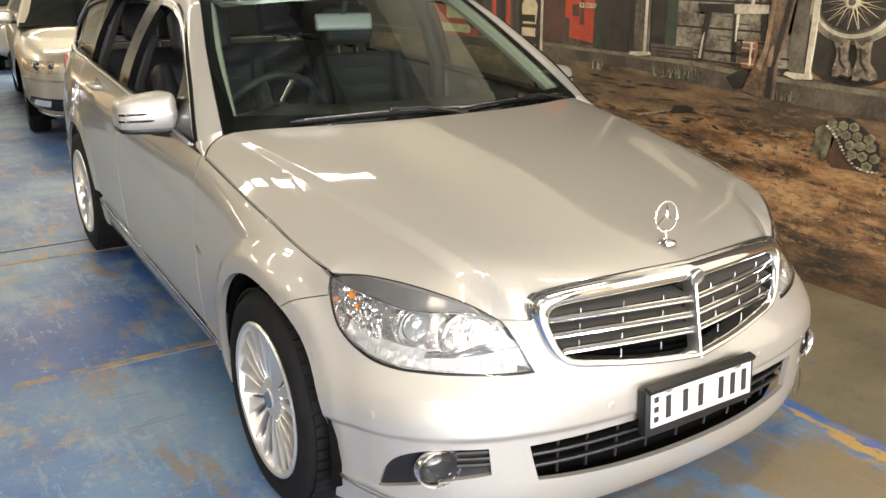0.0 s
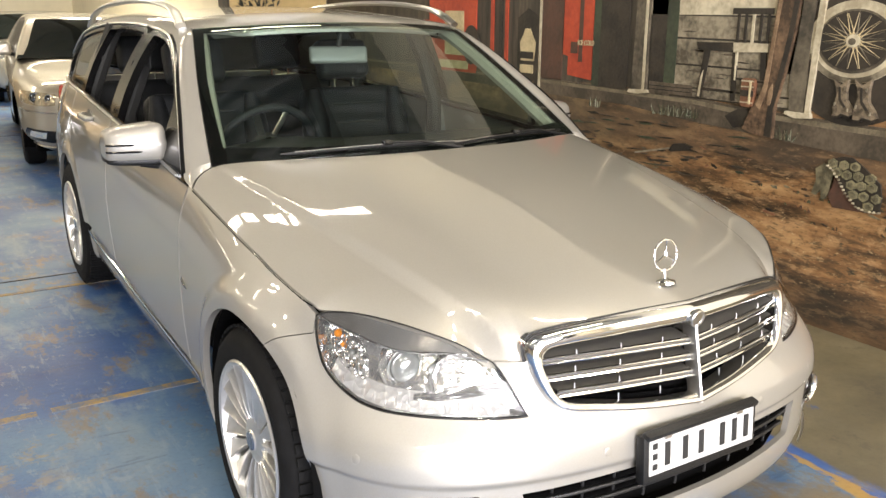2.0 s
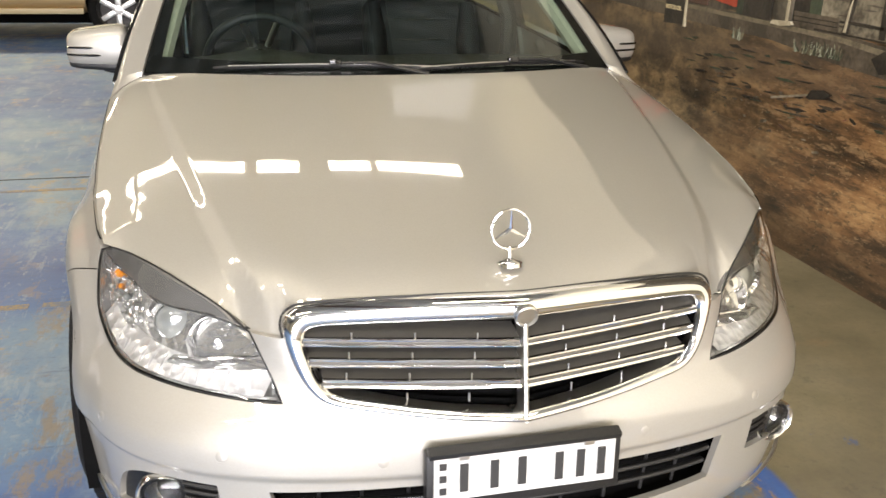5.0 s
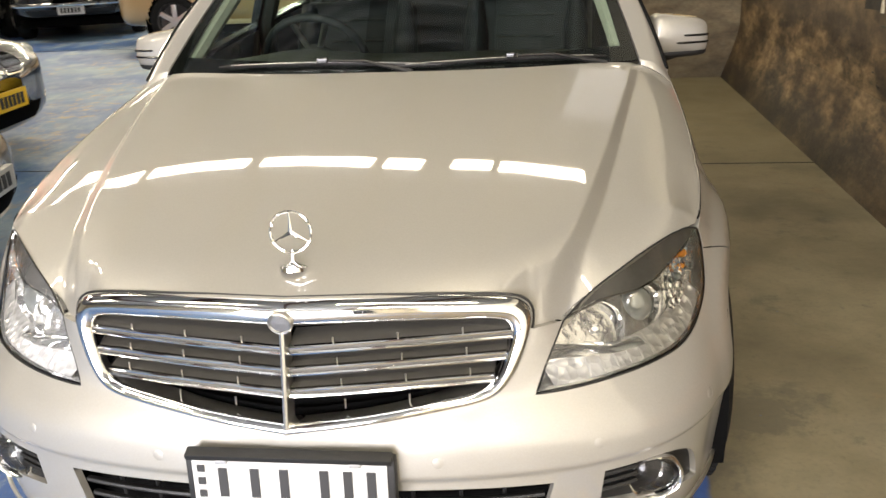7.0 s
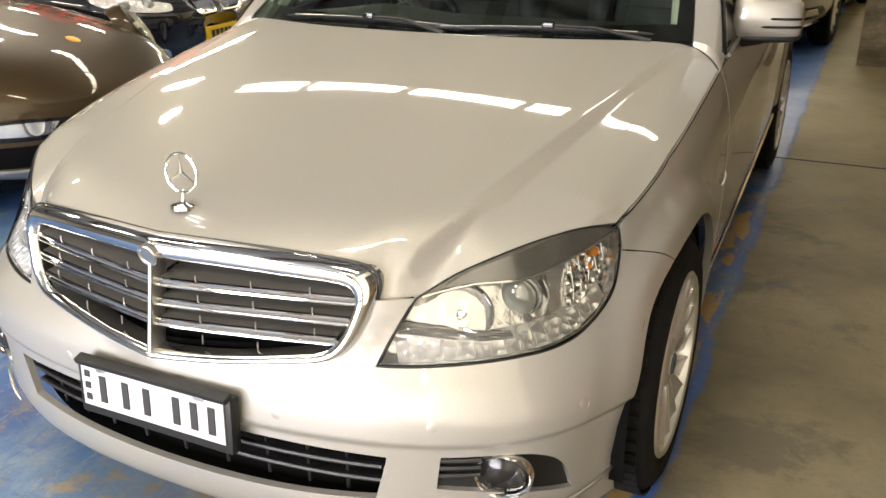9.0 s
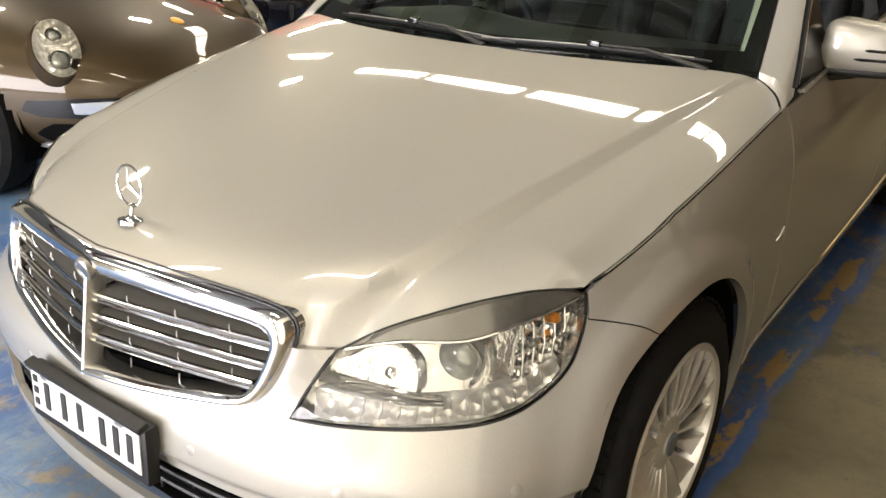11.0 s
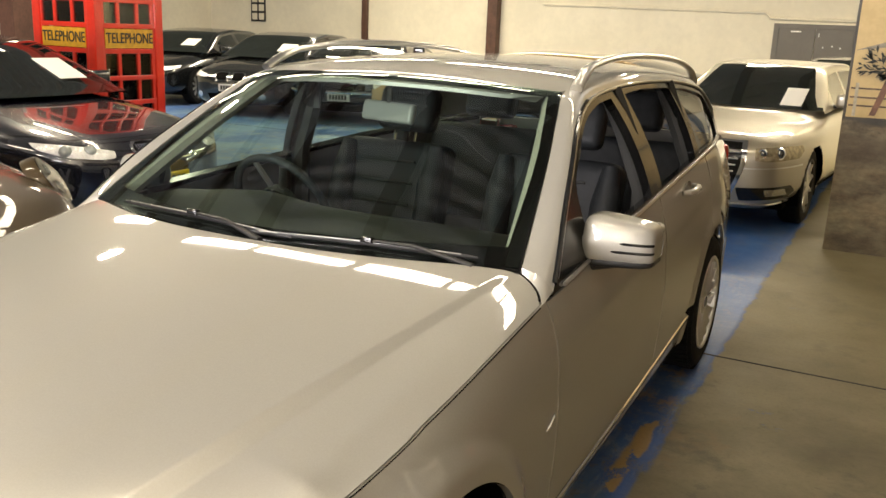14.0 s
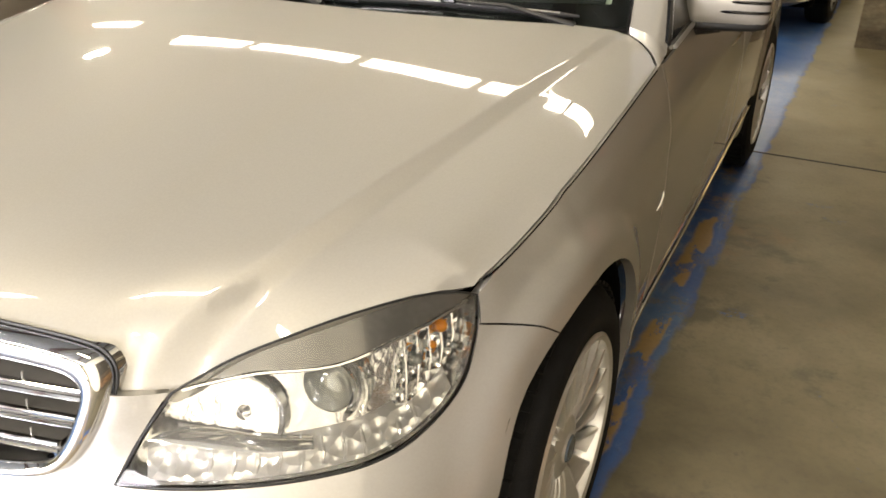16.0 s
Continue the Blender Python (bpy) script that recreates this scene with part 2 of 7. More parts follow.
SHUT_OFF = [(-.30, 0.)] + [(y, x - shut_x(y, soft_table(SHUT_Z, y, .08))) for y, x in SHUT_LINE] + [(.14, 0.)]
HOOD_HALF = [(y, shut_x(y, soft_table(SHUT_Z, y, .08)) - .001) for y in [-.25 + .02 * k for k in range(44)]]
HOOD_DROP = [(y, hood_raw(x, y) - soft_table(SHUT_Z, y, .08) + .0005) for y, x in HOOD_HALF]


def hood_rear(x):
    return .405 + .205 * (abs(x) / .741) ** 2.2

# ---- building tools ----
from mathutils.geometry import delaunay_2d_cdt


def mesh_object(name, verts, faces, material, parent=None, label="", normals=None, smooth=True):
    me = bpy.data.meshes.new(name)
    me.from_pydata([tuple(v) for v in verts], [], faces)
    me.materials.append(material)
    me.polygons.foreach_set("use_smooth", [smooth] * len(me.polygons))
    me.update()
    if normals is not None:
        me.normals_split_custom_set_from_vertices([tuple(v) for v in normals])
    ob = new(name, me)
    if parent:
        ob.parent = parent
        ob.matrix_parent_inverse = parent.matrix_world.inverted()
    if label:
        tagged(ob, label)
    return ob


def part(name, bm, material, parent=None, label="", smooth=False, angle=None):
    """Links a bmesh as one mesh object under a thing or a part."""
    me = bpy.data.meshes.new(name)
    bmesh.ops.recalc_face_normals(bm, faces=bm.faces)
    bm.to_mesh(me)
    bm.free()
    me.materials.append(material)
    if smooth:
        me.polygons.foreach_set("use_smooth", [True] * len(me.polygons))
        me.set_sharp_from_angle(angle=radians(angle or 40))
    ob = new(name, me)
    if parent:
        ob.parent = parent
        ob.matrix_parent_inverse = parent.matrix_world.inverted()
    if label:
        tagged(ob, label)
    return ob


def thing(name, at, label, category, group="", kind=""):
    ob = new(name)
    ob.empty_display_size = .1
    ob.matrix_world = pose(*at)
    bpy.context.view_layer.update()
    return tagged(ob, label, category, group, kind)


def box(bm, x0, y0, z0, x1, y1, z1, bevel=0., m=None, seg=2):
    r = bmesh.ops.create_cube(bm, size=1)
    vs = r["verts"]
    bmesh.ops.transform(bm, matrix=Matrix.Translation(((x0 + x1) / 2, (y0 + y1) / 2, (z0 + z1) / 2)) @ Matrix.Diagonal((abs(x1 - x0), abs(y1 - y0), abs(z1 - z0), 1)), verts=vs)
    if bevel:
        es = list({e for v in vs for e in v.link_edges})
        r2 = bmesh.ops.bevel(bm, geom=es, offset=bevel, segments=seg, affect="EDGES", profile=.6)
        vs = list({v for f in r2["faces"] for v in f.verts} | {v for v in vs if v.is_valid})
    if m is not None:
        bmesh.ops.transform(bm, matrix=m, verts=vs)
    return vs


def lathe(bm, prof, m, n=48):
    """Turns the profile (radius, height) about z, placed by m."""
    rings = [[bm.verts.new(m @ Vector((r * math.cos(2 * math.pi * i / n), r * math.sin(2 * math.pi * i / n), h))) for i in range(n)] for r, h in prof]
    for a, b in zip(rings, rings[1:]):
        for i in range(n):
            bm.faces.new((a[i], a[(i + 1) % n], b[(i + 1) % n], b[i]))


def tube(bm, pts, radius, n=8, closed=False, flat=1.):
    """A round (or flattened) bar along the points; radius may be one number or one for each point."""
    pts = [Vector(p) for p in pts]
    rings = []
    for i, p in enumerate(pts):
        a = pts[i - 1] if i or closed else p
        b = pts[(i + 1) % len(pts)] if i < len(pts) - 1 or closed else p
        d = (b - a).normalized()
        up = Vector((0, 0, 1)) if abs(d.z) < .9 else Vector((1, 0, 0))
        u = d.cross(up).normalized()
        v = u.cross(d)
        r = radius[i] if isinstance(radius, (list, tuple)) else radius
        rings.append([bm.verts.new(p + u * r * math.cos(2 * math.pi * k / n) + v * r * flat * math.sin(2 * math.pi * k / n)) for k in range(n)])
    for i in range(len(rings) if closed else len(rings) - 1):
        a, b = rings[i], rings[(i + 1) % len(rings)]
        for k in range(n):
            bm.faces.new((a[k], a[(k + 1) % n], b[(k + 1) % n], b[k]))
    if not closed:
        bm.faces.new(rings[0]), bm.faces.new(rings[-1])


def loop(points, step=.02, closed=True):
    """A smooth line through the points (a, b) or (a, b, 1) for a sharp corner, as a dense list."""
    n, out = len(points), []
    P = [Vector((p[0], p[1])) for p in points]
    sharp = [len(p) > 2 for p in points]
    for i in range(n if closed else n - 1):
        j = (i + 1) % n
        p0, p1, p2, p3 = P[i - 1] if closed or i else P[i], P[i], P[j], P[(j + 1) % n] if closed or j < n - 1 else P[j]
        m1 = (p2 - p1) if sharp[i] else (p2 - p0) * .5
        m2 = (p2 - p1) if sharp[j] else (p3 - p1) * .5
        d = (p2 - p1).length
        for m, other in ((m1, 1), (m2, 2)):
            if m.length > d * 1.2:
                m *= d * 1.2 / m.length
        k = max(1, int(d / step))
        for q in range(k):
            t = q / k
            out.append(tuple(p1 * (2 * t ** 3 - 3 * t * t + 1) + m1 * (t ** 3 - 2 * t * t + t) + p2 * (-2 * t ** 3 + 3 * t * t) + m2 * (t ** 3 - t * t)))
    if not closed:
        out.append(tuple(P[-1]))
    return out


def dense(poly, step):
    out = []
    for (a, b), (c, d) in zip(poly, poly[1:] + poly[:1]):
        k = max(1, int(math.hypot(c - a, d - b) / step))
        out += [(a + (c - a) * q / k, b + (d - b) * q / k) for q in range(k)]
    return out


def inside(pts, poly):
    """Which of the points (n x 2) lie within the polygon."""
    x, y = pts[:, 0], pts[:, 1]
    c = np.zeros(len(pts), bool)
    p = np.array(poly)
    for (x0, y0), (x1, y1) in zip(p, np.roll(p, -1, 0)):
        if y0 != y1:
            c ^= ((y0 > y) != (y1 > y)) & (x < (x1 - x0) * (y - y0) / (y1 - y0) + x0)
    return c


def shrink(poly, d):
    p = np.array(poly)
    e = np.roll(p, -1, 0) - np.roll(p, 1, 0)
    e /= np.maximum(np.linalg.norm(e, axis=1), 1e-9)[:, None]
    area2 = (p[:, 0] * np.roll(p[:, 1], -1) - np.roll(p[:, 0], -1) * p[:, 1]).sum()
    n = np.stack([-e[:, 1], e[:, 0]], 1) * (1 if area2 > 0 else -1)
    return [tuple(q) for q in p + n * d]


def slope(surf, a, b, e=.004):
    n = (Vector(surf(a + e, b)) - Vector(surf(a - e, b))).cross(Vector(surf(a, b + e)) - Vector(surf(a, b - e)))
    return n.normalized()


def panel(name, surf, outline, material, parent, holes=(), res=(.03, .03), edge=.02, gap=.002, fold=.014, outward=None, label="", push=0., extra=()):
    """A sheet of the skin surf(a, b) within the outline, less the holes; its rims fold inwards by fold metres.
    outward: a point on the inner side, from which the sheet faces away. push: metres out of the skin."""
    out = shrink(dense(outline, edge), gap)
    rims = [out] + [shrink(dense(h, edge), -gap) for h in holes]
    pts, edges = [], []
    for r in rims:
        k = len(pts)
        pts += r
        edges += [(k + i, k + (i + 1) % len(r)) for i in range(len(r))]
    lo, hi = np.array(out).min(0), np.array(out).max(0)
    ga, gb = np.arange(lo[0] + res[0] / 2, hi[0], res[0]), np.arange(lo[1] + res[1] / 2, hi[1], res[1])
    grid = np.array([(a, b) for a in ga for b in gb])
    if len(extra):
        e = np.array(extra)
        near = np.array([min((e[:, 0] - a) ** 2 / res[0] ** 2 + (e[:, 1] - b) ** 2 / res[1] ** 2) for a, b in grid])
        grid = np.concatenate([grid[near > .12], e])
    if len(grid):
        ok = inside(grid, shrink(out, min(res) * .35))
        for r in rims[1:]:
            ok &= ~inside(grid, shrink(r, -min(res) * .35))
        pts += [tuple(g) for g in grid[ok]]
    v2, _, f2, *_ = delaunay_2d_cdt([Vector(p) for p in pts], edges, [], 0, 1e-6)
    v2 = [tuple(v) for v in v2]
    cen = np.array([np.mean([v2[i] for i in f], 0) for f in f2])
    ok = inside(cen, out)
    for r in rims[1:]:
        ok &= ~inside(cen, r)
    f2 = [list(f) for f, k in zip(f2, ok) if k]
    used = sorted({i for f in f2 for i in f})
    at = {i: k for k, i in enumerate(used)}
    verts, norms = [], []
    core = Vector(outward) if outward is not None else Vector((0, 1.2, .5))
    for i in used:
        p = Vector(surf(*v2[i]))
        n = slope(surf, *v2[i])
        verts.append(p), norms.append(n)
    mid = len(verts) // 2
    flip = norms[mid].dot(verts[mid] - core) < 0
    if flip:
        norms = [-n for n in norms]
    verts = [p + n * push for p, n in zip(verts, norms)]
    faces = []
    for f in f2:
        g = [at[i] for i in f]
        if (verts[g[1]] - verts[g[0]]).cross(verts[g[2]] - verts[g[0]]).dot(norms[g[0]]) < 0:
            g.reverse()
        faces.append(g)
    if fold:
        count = {}
        for f in faces:
            for a, b in zip(f, f[1:] + f[:1]):
                count[(a, b)] = 1
        rim = [(a, b) for a, b in count if (b, a) not in count]
        top, low = {}, {}
        for a, b in rim:
            side = (verts[b] - verts[a]).cross(norms[a])
            for i in (a, b):
                if i not in top:
                    top[i] = len(verts)
                    verts.append(verts[i].copy()), norms.append(side.normalized())
                    low[i] = len(verts)
                    verts.append(verts[i] - norms[i] * fold), norms.append(side.normalized())
            faces.append([b, a, low[a], low[b]] if False else [top[b], top[a], low[a], low[b]])
    return mesh_object(name, verts, faces, material, parent, label, norms)

# ---- the hall ----
WALL_X, RETURN_Y, BACK_Y, LEFT_X, FRONT_Y, ROOF_Z = 2.1, 5.85, 19.0, -17.0, -8.0, 4.6


def ramp_node(n, l, fac, stops):
    r = n.new("ShaderNodeValToRGB")
    e = r.color_ramp.elements
    while len(e) < len(stops):
        e.new(.5)
    for q, (p, c) in zip(e, stops):
        q.position, q.color = p, (*c, 1)
    l.new(fac, r.inputs[0])
    return r.outputs[0]


def node_tools(m):
    n, l = m.node_tree.nodes, m.node_tree.links
    pos = n.new("ShaderNodeNewGeometry").outputs["Position"]

    def fuzz(s, detail=5, stretch=None, rough=.55, shift=0.):
        t = n.new("ShaderNodeTexNoise")
        t.inputs["Scale"].default_value, t.inputs["Detail"].default_value, t.inputs["Roughness"].default_value = s, detail, rough
        v = n.new("ShaderNodeMapping")
        v.inputs["Scale"].default_value = stretch or (1, 1, 1)
        v.inputs["Location"].default_value = (shift, shift * 1.7, shift * .6)
        l.new(pos, v.inputs[0]), l.new(v.outputs[0], t.inputs["Vector"])
        return t.outputs["Fac"]

    def calc(op, a, b=None, clamp=False):
        k = n.new("ShaderNodeMath")
        k.operation, k.use_clamp = op, clamp
        for i, q in enumerate((a, b)):
            if q is None:
                continue
            if isinstance(q, (int, float)):
                k.inputs[i].default_value = q
            else:
                l.new(q, k.inputs[i])
        return k.outputs[0]

    def blend(f, a, b):
        k = n.new("ShaderNodeMix")
        k.data_type = "RGBA"
        for i, q in ((0, f), (6, a), (7, b)):
            if isinstance(q, tuple):
                k.inputs[i].default_value = (*q, 1)
            elif isinstance(q, (int, float)):
                k.inputs[i].default_value = q
            else:
                l.new(q, k.inputs[i])
        return k.outputs[2]

    def step(v, lo, hi):
        k = n.new("ShaderNodeMapRange")
        k.interpolation_type = "SMOOTHSTEP"
        k.inputs["From Min"].default_value, k.inputs["From Max"].default_value = lo, hi
        l.new(v, k.inputs[0])
        return k.outputs[0]

    sep = n.new("ShaderNodeSeparateXYZ")
    l.new(pos, sep.inputs[0])
    return n, l, fuzz, calc, blend, step, sep.outputs


def floor_material():
    m = mat("worn_floor_paint", (.1, .2, .4), .4)
    n, l, fuzz, calc, blend, step, xyz = node_tools(m)
    # bare concrete along the mural wall, blue paint elsewhere
    edge = calc("ADD", xyz[0], calc("MULTIPLY", calc("SUBTRACT", fuzz(3.2, 8), .5), .10))
    bare = step(edge, .855, .880)
    blue = ramp_node(n, l, fuzz(.9, 6), ((.30, (.020, .058, .195)), (.46, (.036, .098, .270)), (.58, (.095, .180, .305)), (.75, (.18, .25, .32))))
    scuff = step(fuzz(2.6, 9, (1, .5, 1), .68, 3.1), .50, .66)
    blue = blend(calc("MULTIPLY", scuff, .75), blue, (.19, .26, .32))
    fleck = step(fuzz(17, 9, (1, .6, 1), .75, 17.), .56, .64)
    blue = blend(calc("MULTIPLY", fleck, .45), blue, (.26, .30, .32))
    tan = calc("MULTIPLY", step(fuzz(1.1, 3, None, .5, 7.7), .47, .60), step(fuzz(7.5, 9, None, .75, 1.3), .50, .62))
    blue = blend(calc("MULTIPLY", tan, .8), blue, (.28, .215, .11))
    # rust-brown scrapes where tyres turn beside the wagon
    lane = calc("MULTIPLY", step(xyz[0], -1.65, -1.05), step(fuzz(6.0, 9, (1, .45, 1), .72, 41.), .53, .63))
    blue = blend(calc("MULTIPLY", lane, .75), blue, (.21, .150, .075))
    scratch = step(fuzz(22, 7, (1, .14, 1), .7, 51.), .57, .64)
    blue = blend(calc("MULTIPLY", scratch, .35), blue, (.25, .31, .37))
    scratch = step(fuzz(20, 7, (.16, 1, 1), .7, 61.), .58, .65)
    blue = blend(calc("MULTIPLY", scratch, .35), blue, (.035, .055, .12))
    # hardly worn bright blue between the two cars
    fresh = calc("MULTIPLY", step(xyz[0], -.2, .5), step(calc("ADD", xyz[1], calc("MULTIPLY", fuzz(2.2, 5), .8)), 2.9, 3.5))
    blue = blend(calc("MULTIPLY", fresh, .72), blue, (.042, .130, .400))
    # worn tan strip in front of the nose and along the edge of the paint
    near = calc("SUBTRACT", 1., step(xyz[1], 1.9, 2.6))
    strip = calc("MULTIPLY", near, calc("MULTIPLY", step(calc("ADD", xyz[0], calc("MULTIPLY", fuzz(5, 5), .06)), .60, .74), step(fuzz(9, 8, (1, .7, 1), .75, 5.), .52, .58)))
    blue = blend(calc("MULTIPLY", strip, .55), blue, (.20, .155, .075))
    fore = calc("MULTIPLY", calc("SUBTRACT", 1., step(xyz[1], -.75, -.25)), calc("MULTIPLY", step(xyz[0], -.6, .2), step(fuzz(3.3, 9, None, .65, 9.), .40, .50)))
    blue = blend(calc("MULTIPLY", fore, .85), blue, (.195, .145, .066))
    seam = calc("MULTIPLY", calc("MULTIPLY", step(edge, .765, .785), calc("SUBTRACT", 1., step(edge, .830, .845))), calc("MULTIPLY", near, step(fuzz(6.5, 8, (1, .5, 1), .66, 71.), .47, .51)))
    line = calc("MULTIPLY", step(edge, .79, .83), calc("SUBTRACT", 1., step(edge, .875, .895)))
    conc = ramp_node(n, l, fuzz(2.0, 7, None, .6, 2.2), ((.32, (.108, .092, .052)), (.5, (.172, .146, .084)), (.68, (.235, .204, .125))))
    conc = blend(calc("MULTIPLY", step(fuzz(1.7, 8, None, .68, 11.), .55, .63), .6), conc, (.070, .063, .042))
    conc = blend(calc("MULTIPLY", step(fuzz(9.0, 8, None, .7, 31.), .60, .68), .35), conc, (.050, .046, .034))
    conc = blend(calc("MULTIPLY", step(fuzz(5.5, 8, None, .75, 4.), .63, .70), calc("MULTIPLY", .75, calc("SUBTRACT", 1., step(xyz[0], 1.1, 1.7)))), conc, (.05, .11, .30))
    conc = blend(calc("MULTIPLY", step(fuzz(2.4, 7, None, .66, 21.), .60, .68), .55), conc, (.215, .155, .080))
    conc = blend(calc("MULTIPLY", step(xyz[1], 1.9, 3.4), .55), conc, (.245, .205, .112))
    # concrete beside the nose: greyish dirt, plus shade put into the colour
    grime_shade = calc("SUBTRACT", 1., step(calc("ADD", xyz[1], calc("MULTIPLY", calc("SUBTRACT", fuzz(1.6, 7, None, .65, 81.), .5), 2.2)), -.55, .15))
    conc = blend(calc("MULTIPLY", grime_shade, .5), conc, (.078, .072, .058))
    base = blend(bare, blue, conc)
    base = blend(calc("MULTIPLY", line, calc("MULTIPLY", .8, step(fuzz(4.0, 9, (1, .4, 1), .7, 14.), .40, .52))), base, (.035, .11, .36))
    base = blend(calc("MULTIPLY", seam, .9), base, (.40, .25, .065))
    fine = fuzz(60, 4)
    base = blend(calc("MULTIPLY", step(fine, .45, .75), .18), base, (.05, .05, .05))
    b = n["Principled BSDF"]
    l.new(base, b.inputs["Base Color"])
    r = n.new("ShaderNodeMapRange")
    r.inputs["To Min"].default_value, r.inputs["To Max"].default_value = .30, .62
    l.new(fuzz(4.5, 7, None, .6, 6.), r.inputs[0])
    rr = calc("ADD", r.outputs[0], calc("MULTIPLY", bare, .18))
    l.new(rr, b.inputs["Roughness"])
    k = n.new("ShaderNodeBump")
    k.inputs["Strength"].default_value, k.inputs["Distance"].default_value = .25, .004
    l.new(fuzz(35, 6), k.inputs["Height"]), l.new(k.outputs[0], b.inputs["Normal"])
    return m


def mural_material(name, lift=0.):
    """A painted scene: ochre sand and dark rubble below, a shaded timber porch above."""
    m = mat(name, (.2, .15, .1), .55)
    n, l, fuzz, calc, blend, step, xyz = node_tools(m)
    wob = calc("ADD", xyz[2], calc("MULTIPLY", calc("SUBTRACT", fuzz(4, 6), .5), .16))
    sand = ramp_node(n, l, fuzz(3.0, 8, (1, .45, 2.4), .68), ((.34, (.010, .007, .004)), (.44, (.070, .038, .016)), (.54, (.225, .118, .046)), (.68, (.43, .265, .115))))
    speck = calc("MULTIPLY", step(fuzz(26, 3, (1, .6, 1.6), .6, 3.), .62, .68), step(fuzz(2.2, 3, None, .5, 8.), .45, .6))
    sand = blend(speck, sand, (.022, .022, .014))
    dry = step(fuzz(13, 9, (1, .40, 1.8), .75, 12.), .50, .62)
    sand = blend(calc("MULTIPLY", dry, .5), sand, (.42, .265, .125))
    twig = step(fuzz(20, 8, (1, .35, 1.5), .75, 23.), .56, .63)
    sand = blend(calc("MULTIPLY", twig, .65), sand, (.035, .028, .014))
    grit = step(fuzz(55, 6, (1, .5, 1.2), .7, 33.), .54, .62)
    sand = blend(calc("MULTIPLY", grit, .5), sand, (.030, .022, .011))
    glint = step(fuzz(70, 5, (1, .45, 1.3), .7, 43.), .60, .66)
    sand = blend(calc("MULTIPLY", glint, .55), sand, (.50, .37, .20))
    far = step(xyz[1], .9, 2.6)
    rub = ramp_node(n, l, fuzz(4.2, 9, (1, .7, 1.4), .72, 5.), ((.38, (.009, .008, .005)), (.48, (.070, .050, .026)), (.57, (.21, .145, .070)), (.68, (.40, .29, .15))))
    if lift:
        rub = ramp_node(n, l, fuzz(4.2, 9, (.7, 1, 1.4), .72, 5.), ((.34, (.060, .048, .028)), (.48, (.15, .12, .07)), (.62, (.25, .21, .125)), (.74, (.34, .29, .18))))
    low = blend(calc("MULTIPLY", far, .85), sand, rub)
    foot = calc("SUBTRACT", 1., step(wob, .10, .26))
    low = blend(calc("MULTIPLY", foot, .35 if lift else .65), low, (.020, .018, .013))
    shade = calc("MULTIPLY", step(wob, .62, .74), calc("SUBTRACT", 1., step(wob, .84, .92)))
    low = blend(calc("MULTIPLY", shade, .55), low, (.075, .055, .035))
    b = n["Principled BSDF"]
    up = ramp_node(n, l, fuzz(5, 6, (1, 3.5, .4), .6, 9.), ((.35, (.022, .018, .013)), (.55, (.06, .05, .035)), (.75, (.13, .105, .07))))
    col = blend(step(wob, .97, 1.0), low, up)
    l.new(col, b.inputs["Base Color"])
    k = n.new("ShaderNodeBump")
    k.inputs["Strength"].default_value, k.inputs["Distance"].default_value = .35, .006
    l.new(fuzz(28, 7), k.inputs["Height"]), l.new(k.outputs[0], b.inputs["Normal"])
    return m


def slab(name, x0, y0, z0, x1, y1, z1, material, label="", category="", bevel=0.):
    bm = bmesh.new()
    box(bm, x0, y0, z0, x1, y1, z1, bevel)
    return tagged(part(name, bm, material), label, category, kind="structure")


MURAL_TOP, MURAL_END_Y = 2.85, -1.3
FLOOR = floor_material()
MURAL = mural_material("mural_paint")
MURAL_END = mural_material("mural_end_paint", 1.)
PALE = mat("pale_wall_paint", (.80, .74, .58), .7, vary=.06, scale=1.2, bump=.15, bscale=60)
WHITE_WALL = mat("white_wall_paint", (.82, .82, .80), .7, vary=.05, scale=1.2, bump=.15, bscale=60)
ROOFING = mat("roof_sheet", (.30, .30, .285), .6, vary=.08, scale=2)
BEAM = mat("roof_beam_paint", (.055, .030, .024), .55, vary=.25, scale=4)
JOINT = mat("floor_joint", (.028, .027, .026), .8)
LINE = mat("worn_line_paint", (.31, .215, .085), .6, second=(.115, .145, .20), scale=11, stops=(.43, .56))
bm = bmesh.new()
box(bm, LEFT_X - .3, FRONT_Y - .3, -.2, WALL_X + .3, BACK_Y + .3, 0)
floor = tagged(part("floor", bm, FLOOR), "worn blue painted concrete floor with bare margin", "floor", kind="structure")
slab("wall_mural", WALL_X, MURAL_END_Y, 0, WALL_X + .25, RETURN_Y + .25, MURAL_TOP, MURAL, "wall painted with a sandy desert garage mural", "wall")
bm = bmesh.new()
ends = [[bm.verts.new((WALL_X + dx, y, z)) for dx, z in ((-.13, -.02), (-.13, .015), (-.062, .20), (-.020, .34), (-.001, .45), (.02, .45), (.02, -.02))] for y in (MURAL_END_Y, RETURN_Y)]
bm.faces.new(ends[0]), bm.faces.new(ends[1][::-1])
for i in range(7):
    j = (i + 1) % 7
    bm.faces.new((ends[0][j], ends[0][i], ends[1][i], ends[1][j]))
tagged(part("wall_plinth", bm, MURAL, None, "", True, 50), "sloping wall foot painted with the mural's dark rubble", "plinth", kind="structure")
slab("wall_return", 1.12, RETURN_Y, 0, WALL_X, RETURN_Y + .25, MURAL_TOP, MURAL_END, "return wall painted with rubble and a palm", "wall")
# added out of view: its pale paint brightens the bumper's right corner
slab("wall_side_front", WALL_X, FRONT_Y, 0, WALL_X + .25, MURAL_END_Y, MURAL_TOP, PALE, "unseen cream side wall added beyond the mural to bounce light", "wall")
